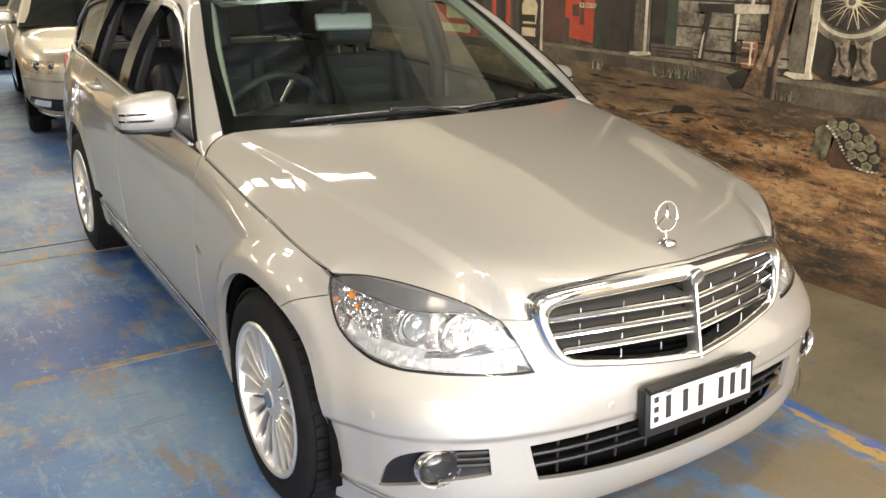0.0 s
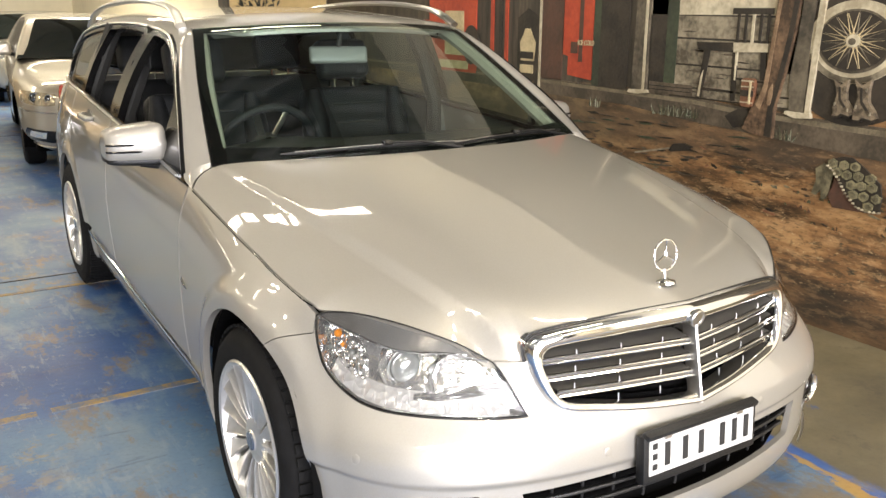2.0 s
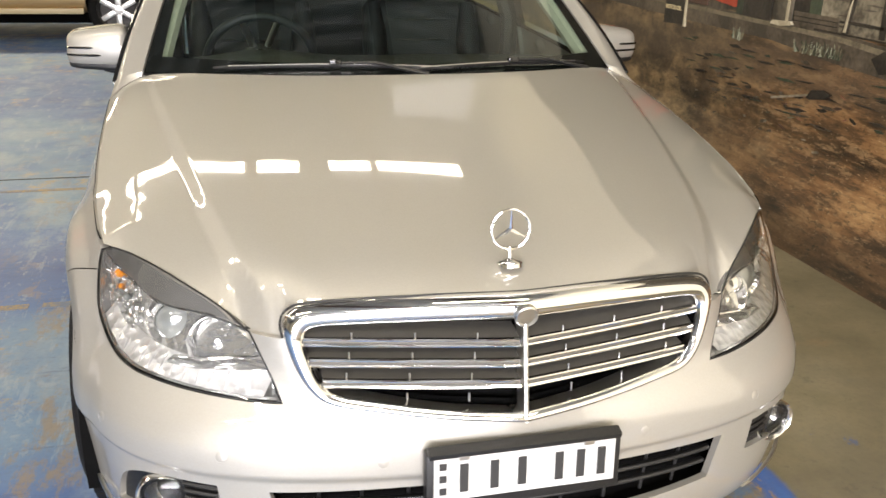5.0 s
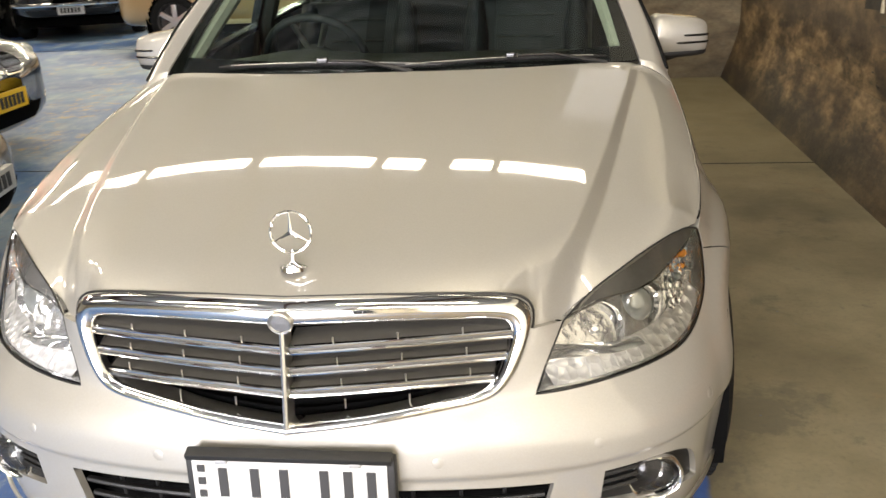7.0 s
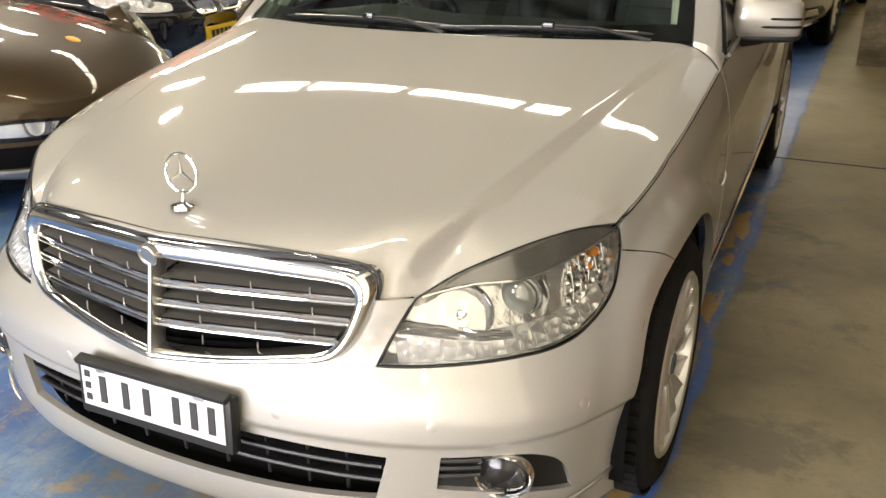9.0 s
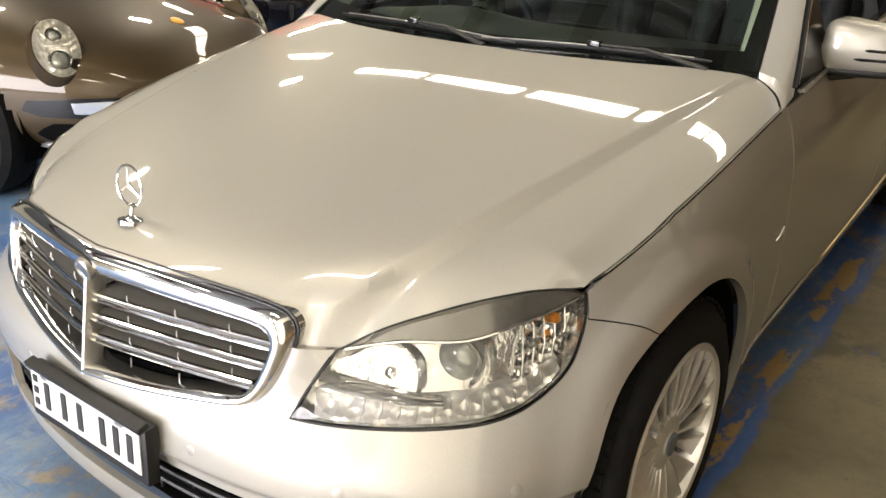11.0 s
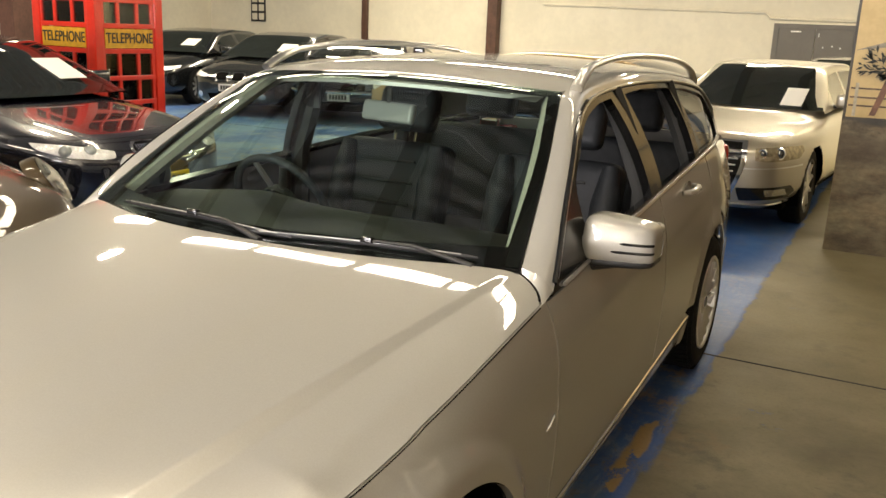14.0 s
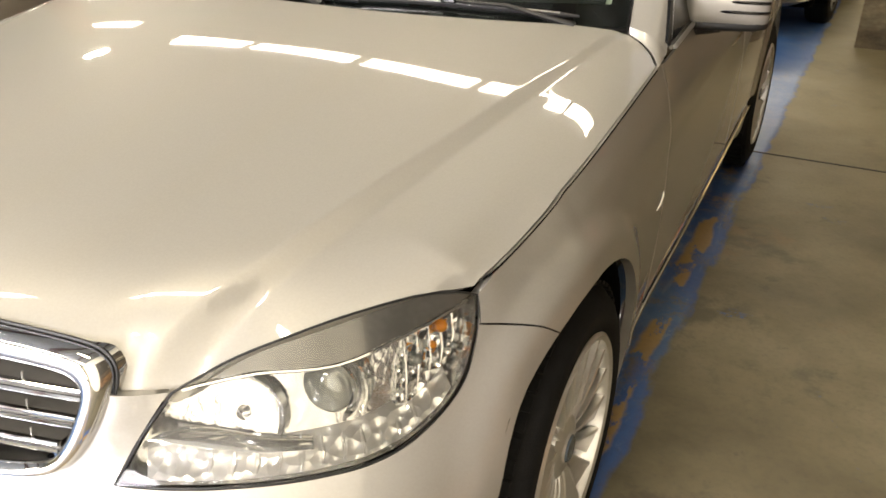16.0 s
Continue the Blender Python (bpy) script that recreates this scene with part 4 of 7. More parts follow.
# fog lamps in their recesses
for sgn in (1, -1):
    sk = (lambda s, z, q=sgn: Vector((q * inset_skin(.022)(s, z).x, inset_skin(.022)(s, z).y, z)))
    core = (sgn * .3, .3, .4)
    bezel = panel("fog_bezel", sk, loop([(.29, .390, 1), (.46, .386), (.54, .345), (.575, .240, 1), (.44, .268), (.29, .292, 1)], .015), BLACK, bumper, (), (.03, .02), .015, 0, .01, core)
    for k in range(3):
        z = .332 + .017 * k
        bm = bmesh.new()
        tube(bm, [Vector((sgn * inset_skin(.017)(s, z).x, inset_skin(.017)(s, z).y, z)) for s in np.linspace(.300, .372, 6)], .0065, 6, flat=.8)
        part("fog_louvre", bm, BLACK, bumper, "", True)
    fx, fy = nose(.408, .327)
    m = look((sgn * (fx - .006), fy + .010, .327), (sgn * (fx + .25), fy - 1.2, .339)) @ Matrix.Rotation(math.pi, 4, "X") @ Matrix.Diagonal((1.18, 1.18, 1, 1))
    bm = bmesh.new()
    lathe(bm, ((.036, -.02), (.040, .0), (.042, .008), (.0455, .011), (.048, .007), (.049, -.012)), m @ Matrix.Diagonal((1, .86, 1, 1)), 40)
    fog = part("fog_lamp", bm, CHROME, bumper, "chrome ringed fog lamp", True, 40)
    bm = bmesh.new()
    lathe(bm, ((.0005, -.028), (.020, -.022), (.034, .0)), m @ Matrix.Diagonal((1, .86, 1, 1)), 32)
    part("fog_reflector", bm, FOG_DARK, fog, "", True)
    bm = bmesh.new()
    lathe(bm, ((.0005, .012), (.016, .0105), (.030, .006), (.038, .0)), m @ Matrix.Diagonal((1, .86, 1, 1)), 32)
    part("fog_lens", bm, LENS, fog, "", True)
    # dark rubbing strip low on the corner and the round sensors
    strip = []
    for a in np.linspace(.32, .69, 16):
        p = inset_skin(-.003)(a, .196 + .15 * (a - .32))
        strip.append(Vector((sgn * p.x, p.y, p.z)))
    bm = bmesh.new()
    tube(bm, strip, [.002] + [.0045] * 14 + [.002], 8)
    part("corner_strip", bm, SATIN, bumper, "", True)
    for s, z in ((.300, .447), (.118, .438), (.56, .452)):
        p = Vector((sgn * skin(s, z).x, skin(s, z).y, z))
        nrm = slope(lambda a, b: Vector((sgn * skin(a, b).x, skin(a, b).y, b)), s, z)
        nrm = nrm if nrm.y < 0 else -nrm
        m = Matrix.Translation(p - nrm * .001) @ nrm.to_track_quat("Z", "Y").to_matrix().to_4x4()
        bm = bmesh.new()
        lathe(bm, ((.0003, .0014), (.0085, .0013), (.0098, .0009), (.0101, .0003), (.0107, .0003), (.0111, .0009), (.0122, .0004)), m, 24)
        part("parking_sensor", bm, SILVER, bumper, "", True, 30)

# number plate in a black holder
plate_m = Matrix.Translation((0, -.7665, .416)) @ Matrix.Rotation(radians(-4), 4, "X")
bm = bmesh.new()
box(bm, -.196, -.004, -.066, .196, .024, .054, .006, plate_m)
holder = part("plate_holder", bm, BLACK, bumper, "black number plate holder", True)
bm = bmesh.new()
box(bm, -.192, .004, .047, .192, .028, .061, .004, plate_m @ Matrix.Rotation(radians(20), 4, "X"))
part("holder_lip", bm, BLACK, holder, "", True)
bm = bmesh.new()
box(bm, -.182, -.008, -.044, .182, -.0045, .046, .0012, plate_m)
plate = part("number_plate", bm, PLATE_WHITE, holder, "white number plate with plain dark bars")
for xc in (-.124, -.064, -.009, .066, .110, .153):
    bm = bmesh.new()
    box(bm, xc - .0085, -.0105, -.028, xc + .0085, -.0082, .031, .0008, plate_m)
    part("plate_bar", bm, INK, holder)
for z in (-.03, -.004, .022):
    bm = bmesh.new()
    box(bm, -.172, -.0102, z, -.158, -.0082, z + .014, 0, plate_m)
    part("plate_bar", bm, INK, holder)
for x in (-.125, .125):
    bm = bmesh.new()
    box(bm, x - .011, -.013, .040, x + .011, -.004, .052, .002, plate_m)
    part("plate_clip", bm, SATIN, holder)

# hood
HOOD_SIDE = [(.7815, -.264, 1)] + [(lerp_table(HOOD_HALF, y), y) for y in (-.22, -.17, -.12, -.06, 0, .08, .16, .25, .35, .45)] + [(.827, .540, 1), (.800, .580), (.768, .603), (.741, .613, 1)]
front_edge = [(x, soft_table(FRONT_LINE, x, .015)) for x in (0., .10, .20, .30, .37, .41)] + [(.434, -.612, 1), (.466, -.594), (.497, -.572, 1)] + [(x, soft_table(FRONT_LINE, x, .01)) for x in (.55, .605, .66, .713, .75, .768)]
rear_edge = [(x, hood_rear(x)) for x in (.66, .50, .34, .17, 0.)]
hr = loop([(p[0], p[1]) if len(p) < 3 else p for p in front_edge + HOOD_SIDE + rear_edge], .012, False)
hood_outline = hr + [(-a, b) for a, b in hr[-2:0:-1]]
hood = panel("hood", lambda x, y: Vector((x, y, hood_z(x, y))), hood_outline, SILVER, wagon, (), (.022, .022), .012, .0028, .012, (0, 0, .3), extra=[(g * (lerp_table(CREASE_X, y) + o * lerp_table(CREASE_W, y)), y) for y in np.arange(-.55, .56, .02) for o in (-.75, -.60, -.48, -.36, -.12, .12, .36, .48, .60, .75) for g in (1, -1)] + [(g * x, soft_table(FRONT_LINE, x, .015) + e) for x in np.arange(.40, .57, .009) for e in (.004, .008, .013, .019, .027, .037, .05, .065) for g in (1, -1)])
# black bar along the hood and fender shut, standing for the gap's shade
for q in (1, -1):
    bm = bmesh.new()
    tube(bm, [(q * (lerp_table(HOOD_HALF, y) + .0022), y, soft_table(SHUT_Z, y, .08) - .0034) for y in np.linspace(-.245, .535, 60)], .0019, 6)
    part("shut_gap", bm, VOID, hood)
# ornament
bx, by = 0., -.612
base_z = hood_z(bx, by)
bm = bmesh.new()
lathe(bm, ((.026, -.004), (.0255, .003), (.021, .0065), (.010, .009), (.0045, .013), (.004, .034)), pose(bx, by, base_z) @ Matrix.Rotation(radians(-12), 4, "X"), 32)
orn = part("hood_ornament", bm, CHROME, hood, "chrome ring ornament on a short stem", True, 45)
cz = base_z + .069
bm = bmesh.new()
tube(bm, [(bx + .0385 * math.cos(a), by + .006 + .004 * math.sin(a), cz + .0385 * math.sin(a)) for a in np.linspace(0, 2 * math.pi, 41)[:-1]], .0026, 8, True)
part("ornament_ring", bm, CHROME, orn, "", True)
for a in (90, 210, 330):
    bm = bmesh.new()
    c = Vector((bx, by + .006, cz))
    e = c + Vector((math.cos(radians(a)), 0, math.sin(radians(a)))) * .038
    tube(bm, [c, c.lerp(e, .25), e], [.0048, .0034, .0012], 6)
    part("ornament_spoke", bm, CHROME, orn, "", True)


# fenders, doors and flanks
def belt(y):
    return soft_table(SHUT_Z, y, .08)


def flank(sgn):
    q = 1 if sgn > 0 else -1
    sk = (lambda s, z: Vector((q * skin(s, z).x, skin(s, z).y, z)))
    core = (0, 1.4, .5)
    top = [(s_of(y, belt(y)), belt(y)) for y in (-.21, -.16, -.10, -.05, 0, .08, .15, .3, .45)]
    arc = arch(HUB_F, HUB_Z, -17, 115)
    fender = loop([(.701, .6905, 1), (.7035, .7315, 1)] + top + [(1.570, .901, 1), (1.588, .832), (1.600, .73), (1.615, .588), (1.618, .42), (1.612, .31, 1), (1.40, .270, 1), (arc[0][0], arc[0][1], 1)] + arc[1:-1] + [(arc[-1][0], arc[-1][1], 1), (.79, .665)], .012)
    f = panel("fender", sk, fender, SILVER, wagon, (), (.015, .014), .012, .001, .02, core)
    # bent metal edge along the door gap
    bm = bmesh.new()
    tube(bm, [sk(a, b) - Vector((q * .0012, 0, 0)) for a, b in loop([(1.571, .893), (1.586, .832), (1.598, .73), (1.613, .588), (1.616, .42), (1.611, .325)], .02, False)], .0024, 8)
    part("fender_edge", bm, SILVER, f, "", True)
    # small chrome badge ahead of the door
    bm = bmesh.new()
    tube(bm, [sk(a, b) + Vector((q * o, 0, 0)) for a, b, o in ((1.532, .586, .001), (1.545, .593, .004), (1.572, .606, .004), (1.588, .612, .001))], [.0022, .0044, .0044, .0022], 8)
    part("fender_badge", bm, CHROME, f, "", True)
    # doors below the belt
    dz = .008
    fd = [(1.577, .897, 1), (1.594, .832), (1.606, .73), (1.621, .588), (1.624, .42), (1.620, .318, 1), (2.2, .352), (2.705, .378, 1), (2.735, .60), (2.738, .80), (2.72, belt(1.72) - dz, 1), (2.4, belt(1.4) - dz), (2.0, belt(1.0) - dz), (1.75, belt(.75) - dz)]
    door = panel("front_door", sk, loop(fd, .014), SILVER, wagon, (), (.035, .025), .014, .002, .016, core)
    arc2 = arch(HUB_R, HUB_RZ, 168, 112, r=.378)
    rd = [(2.727, belt(1.727) - dz, 1), (2.745, .80), (2.742, .60), (2.712, .379, 1), (3.05, .398), (3.31, .412, 1), (arc2[0][0], arc2[0][1] + .01, 1)] + arc2[1:-1] + [(arc2[-1][0], arc2[-1][1], 1), (3.66, .82), (3.66, belt(2.66) - dz, 1), (3.3, belt(2.3) - dz), (3.0, belt(2.0) - dz)]
    rdoor = panel("rear_door", sk, loop(rd, .014), SILVER, wagon, (), (.035, .025), .014, .002, .016, core)
    for dr, y0, z0 in ((door, 1.50, .905), (rdoor, 2.16, .948)):
        p = [sk(1 + y0 + d, z0 + .01 * d) + Vector((q * o, 0, 0)) for d, o in ((-.105, .004), (-.09, .026), (-.05, .034), (.05, .034), (.085, .026), (.10, .004))]
        bm = bmesh.new()
        tube(bm, p, [.010, .013, .014, .014, .013, .010], 10)
        part("handle", bm, SILVER, dr, "", True)
        bm = bmesh.new()
        lathe(bm, ((.0005, -.016), (.032, -.010), (.044, .0015)), Matrix.Translation(sk(1 + y0, z0)) @ Matrix.Rotation(radians(90 * q), 4, "Y") @ Matrix.Diagonal((.75, 1.2, 1, 1)), 24)
        part("handle_cup", bm, SILVER, dr, "", True)
    # quarter panel round the rear wheel
    arc3 = arch(HUB_R, HUB_RZ, 112, -14, r=.370)
    qp = [(3.667, belt(2.667) - dz, 1), (3.667, .82)] + arc3 + [(4.14, .24, 1), (4.45, .27), (4.62, .32, 1), (4.66, .62), (4.62, 1.0, 1), (4.2, belt(3.2) - dz)]
    panel("quarter_panel", sk, loop(qp, .02), SILVER, wagon, (), (.04, .03), .016, .002, .016, core)
    # sill with its bright moulding
    sill = [(1.405, .268, 1), (1.60, .308), (2.2, .344), (2.70, .372), (3.30, .405, 1), (3.38, .36, 1), (3.36, .235, 1), (2.4, .205), (1.36, .190, 1)]
    panel("sill", lambda s, z: sk(s, z) - Vector((q * (.012 + .25 * max(0, .26 - z)), 0, 0)), loop(sill, .02), SILVER, wagon, (), (.05, .02), .02, .002, .03, core)
    bm = bmesh.new()
    tube(bm, [sk(1 + y, .30 + .042 * (y - .45)) + Vector((q * .004, 0, 0)) for y in np.linspace(.42, 2.32, 24)], [.003] + [.0055] * 22 + [.003], 8, flat=1.3)
    part("sill_moulding", bm, CHROME, wagon, "bright sill moulding", True)
    bm = bmesh.new()
    tube(bm, [sk(1 + y, .281 + .042 * (y - .45)) + Vector((q * .0005, 0, 0)) for y in np.linspace(.42, 2.32, 24)], .0040, 6)
    part("sill_joint", bm, VOID, wagon, "", True)
    # wheel wells
    for hy, hz in ((HUB_F, HUB_Z), (HUB_R, HUB_RZ)):
        bm = bmesh.new()
        vs = []
        for x in ((.855 if hy < 1 else .775), .52):
            vs.append([bm.verts.new((q * x, hy + .375 * math.cos(radians(a)), hz + .375 * math.sin(radians(a)))) for a in range(-25, 206, 11)])
        for i in range(len(vs[0]) - 1):
            bm.faces.new((vs[0][i], vs[0][i + 1], vs[1][i + 1], vs[1][i]))
        bm.faces.new(vs[1])
        part("wheel_well", bm, VOID, wagon)


flank(1), flank(-1)

# glass house
EDGE_IN = ((.741, .62, .957), (.702, .80, 1.075), (.659, .98, 1.188), (.617, 1.13, 1.280), (.582, 1.27, 1.350), (.562, 1.5, 1.385), (.552, 2.0, 1.402), (.545, 2.6, 1.388), (.530, 3.1, 1.350), (.50, 3.46, 1.25))
EDGE_OUT = ((.625, .9105), (.80, 1.058), (.98, 1.172), (1.13, 1.257), (1.29, 1.315), (1.5, 1.345), (2.0, 1.362), (2.6, 1.345), (3.1, 1.285), (3.46, 1.14))


def windscreen(u, v):
    v4 = v * 4
    x, y, z = (soft3(EDGE_IN, v4, k) for k in (0, 1, 2))
    c = .185 - .035 * v
    return Vector((u * x, y - c * (1 - u * u) + .004 * math.sin(math.pi * v), z + (.006 + .020 * v) * (1 - u * u)))


def soft3(P, t, k):
    i = max(0, min(len(P) - 2, int(t)))
    f = t - i
    p0, p1, p2, p3 = (P[max(0, min(len(P) - 1, i + o))][k] for o in (-1, 0, 1, 2))
    return .5 * (2 * p1 + (p2 - p0) * f + (2 * p0 - 5 * p1 + 4 * p2 - p3) * f * f + (3 * p1 - p0 - 3 * p2 + p3) * f ** 3)


core = (0, 1.6, .6)
box_uv = [(-.99, .0), (.99, .0), (.99, 1.), (-.99, 1.)]
ws = panel("windscreen", windscreen, box_uv, GLASS, wagon, (), (.1, .06), .05, 0, .004, core, "clear windscreen with black border")
ws.visible_shadow = False
panel("screen_border", windscreen, [(-.995, -.03), (.995, -.03), (.995, 1.0), (-.995, 1.0)], GLOSS_BLACK, ws, [loop([(-.94, .10, 1), (0, .075), (.94, .10, 1), (.95, .5), (.94, .94, 1), (0, .96), (-.94, .94, 1), (-.95, .5)], .04)], (.1, .06), .04, 0, .002, core, "", -.003)
# cowl under the hood's rear edge
bm = bmesh.new()
rows = []
for k in range(25):
    x = -.76 + 1.52 * k / 24
    yh, zh = hood_rear(x), hood_z(x, hood_rear(x))
    g = windscreen(max(-.99, min(.99, x / .741)), .03)
    rows.append([bm.verts.new((x, yh - .05, zh - .035)), bm.verts.new((x, yh + .015, zh - .022)), bm.verts.new((x, (yh + g.y) / 2 + .012, (zh + g.z) / 2 - .018)), bm.verts.new((x, g.y + .02, g.z - .008))])
for a, b in zip(rows, rows[1:]):
    for k in range(3):
        bm.faces.new((a[k], a[k + 1], b[k + 1], b[k]))
part("cowl", bm, BLACK, wagon, "", True, 60)
# wipers
for x0, x1, clip, v0, v1 in ((-.54, .16, -.19, .030, .055), (.02, .64, .37, .028, .050)):
    def rest(x, lift, v0=v0, v1=v1, x0=x0, x1=x1):
        v = v0 + (v1 - v0) * math.sin(math.pi * (x - x0) / (x1 - x0))
        return windscreen(x / .741, v) + Vector((0, -.45, .89)) * lift
    bm = bmesh.new()
    line = [rest(x, .010) for x in np.linspace(x0, x1, 17)]
    tube(bm, line, [.002] + [.0045] * 15 + [.002], 6, flat=1.4)
    wiper = part("wiper", bm, BLACK, wagon, "black flat-blade wiper resting low on the windscreen", True)
    bm = bmesh.new()
    tube(bm, [p + Vector((0, -.004, .005)) for p in line[1:-1]], .0016, 6)
    part("wiper_spine", bm, SATIN, wiper, "", True)
    bm = bmesh.new()
    tube(bm, [rest(clip, .020), rest(clip + .12, .020), rest(clip + .27, .006) + Vector((0, -.030, -.012))], [.0055, .007, .011], 8, flat=.7)
    part("wiper_arm", bm, BLACK, wiper, "", True)
    bm = bmesh.new()
    c = rest(clip, .020)
    box(bm, c.x - .020, c.y - .010, c.z - .006, c.x + .014, c.y + .010, c.z + .009, .004)
    part("wiper_clip", bm, GLOSS_BLACK, wiper, "", True)


def rail_surface(q):
    """From the base of the windscreen pillar along the roof's edge: t along, f from the inner to the outer line."""
    def f(t, w):
        a = Vector((soft3(EDGE_IN, t, 0), soft3(EDGE_IN, t, 1), soft3(EDGE_IN, t, 2)))
        y, z = soft3(EDGE_OUT, t, 0), soft3(EDGE_OUT, t, 1)
        b = Vector((side_x(y, z), y, z))
        p = a.lerp(b, w)
        out = Vector((.75, -.15, .6)).normalized()
        p += out * .013 * math.sin(math.pi * min(1, max(0, w)))
        return Vector((q * p.x, p.y, p.z))
    return f


def roof(x, y):
    t = 4.
    for _ in range(30):
        t += (y - soft3(EDGE_IN, t, 1)) * 1.2
        t = max(3.5, min(8.99, t))
    w = soft3(EDGE_IN, t, 0)
    return Vector((x, y, soft3(EDGE_IN, t, 2) + .034 * (1 - (x / w) ** 2)))


for q in (1, -1):
    panel("pillar_rail", rail_surface(q), [(0, .0), (8.9, .0), (8.9, 1.), (0, 1.)], SILVER, wagon, (), (.18, .12), .12, 0, .02, core)
    bm = bmesh.new()
    tube(bm, [rail_surface(q)(t, .99) for t in np.linspace(.15, 4.2, 24)], .008, 8)
    part("drip_rail", bm, GLOSS_BLACK, wagon, "", True)
    seam = loop([(.829, .545), (.803, .584), (.771, .607), (.744, .617)], .008, False)[::-1]

    def foot(w, v, q=q, seam=seam):
        """Ruled from the hood's rear corner seam to the foot of the windscreen pillar."""
        k = max(0, min(len(seam) - 1.001, w * (len(seam) - 1)))
        i = int(k)
        a = Vector(seam[i]).lerp(Vector(seam[i + 1]), k - i)
        a = Vector((a.x, a.y, hood_z(a.x, a.y)))
        b = rail_surface(1)(0, w)
        p = a.lerp(b, v)
        return Vector((q * p.x, p.y, p.z))
    panel("pillar_foot", foot, [(0, 0), (1, 0), (1, 1.02), (0, 1.02)], SILVER, wagon, (), (.1, .2), .08, .001, .008, core)
roof_half = [(0, 1.115), (.30, 1.155), (.48, 1.215), (.578, 1.28), (.562, 1.5), (.552, 2.0), (.545, 2.6), (.53, 3.1), (.50, 3.44), (0, 3.52)]
rh = loop(roof_half, .03, False)
panel("roof", roof, rh + [(-a, b) for a, b in rh[-2:0:-1]], SILVER, wagon, (), (.06, .06), .03, .001, .012, core)
for q in (1, -1):
    rl = []
    for y in np.linspace(1.30, 3.18, 33):
        h = soft_table(((1.29, 0), (1.36, .030), (1.47, .050), (1.75, .059), (2.2, .060), (2.7, .058), (2.98, .046), (3.12, .024), (3.19, 0)), y, .05)
        t = 4.
        for _ in range(30):
            t = max(3.5, min(8.99, t + (y - soft3(EDGE_IN, t, 1)) * 1.2))
        p = rail_surface(q)(t, .35)
        rl.append(p + Vector((0, 0, h)))
    bm = bmesh.new()
    tube(bm, [tuple(v) for v in rl], [.020] * 3 + [.016] * 27 + [.020] * 3, 10, flat=.75)
    rail = part("roof_rail", bm, SATIN, wagon, "satin metal roof rail", True)
    side = (lambda s, z, q=q: Vector((q * side_x(s - 1, z), s - 1, z)))
    # window frames: black surround with three openings
    top = [(1 + soft3(EDGE_OUT, t, 0), soft3(EDGE_OUT, t, 1) - .004) for t in (0.25, 1, 2, 3, 4, 5, 6, 7, 8, 8.7)]
    dlo = [(p[0], p[1]) for p in top] + [(4.50, belt(3.5) - .002, 1)] + [(1 + y, belt(y) - .006) for y in (3.2, 2.8, 2.4, 2.0, 1.6, 1.2, .9)] + [(1.62, belt(.62) - .006, 1)]
    w1 = [(1.94, belt(.94) + .02, 1), (2.3, belt(1.3) + .014), (2.64, belt(1.64) + .014, 1), (2.60, 1.22), (2.57, 1.322, 1), (2.40, 1.308), (2.22, 1.265), (2.05, 1.178), (1.95, 1.10)]
    w2 = [(2.80, belt(1.80) + .014, 1), (3.2, belt(2.2) + .014), (3.46, belt(2.46) + .014, 1), (3.42, 1.20), (3.38, 1.327, 1), (3.0, 1.337), (2.74, 1.329, 1), (2.76, 1.2)]
    w3 = [(3.56, belt(2.56) + .016, 1), (4.0, belt(3.0) + .014), (4.33, belt(3.33) + .012, 1), (4.22, 1.18), (4.05, 1.262), (3.70, 1.310), (3.49, 1.322, 1), (3.52, 1.2)]
    l1, l2, l3 = loop(w1, .03), loop(w2, .03), loop(w3, .03)
    fr = panel("window_frame", side, loop(dlo, .03), GLOSS_BLACK, wagon, [l1, l2, l3], (.06, .04), .025, .001, .03, core, "", -.003)
    for lp, nm in ((l3, "quarter_glass"),):
        g = panel(nm, side, lp, SIDE_GLASS, wagon, (), (.08, .05), .03, -.006, .003, core, "", -.012)
        g.visible_shadow = False
    # satin strip along belt and upper edge
    bm = bmesh.new()
    tube(bm, [side(1 + y, belt(y) - .001) + Vector((q * .002, 0, 0)) for y in np.linspace(.70, 3.35, 30)], .006, 6)
    part("belt_strip", bm, SATIN, wagon, "", True)
    bm = bmesh.new()
    tube(bm, [side(*p) + Vector((q * .002, 0, .002)) for p in loop(top, .05, False)], .005, 6)
    part("upper_strip", bm, SATIN, wagon, "", True)

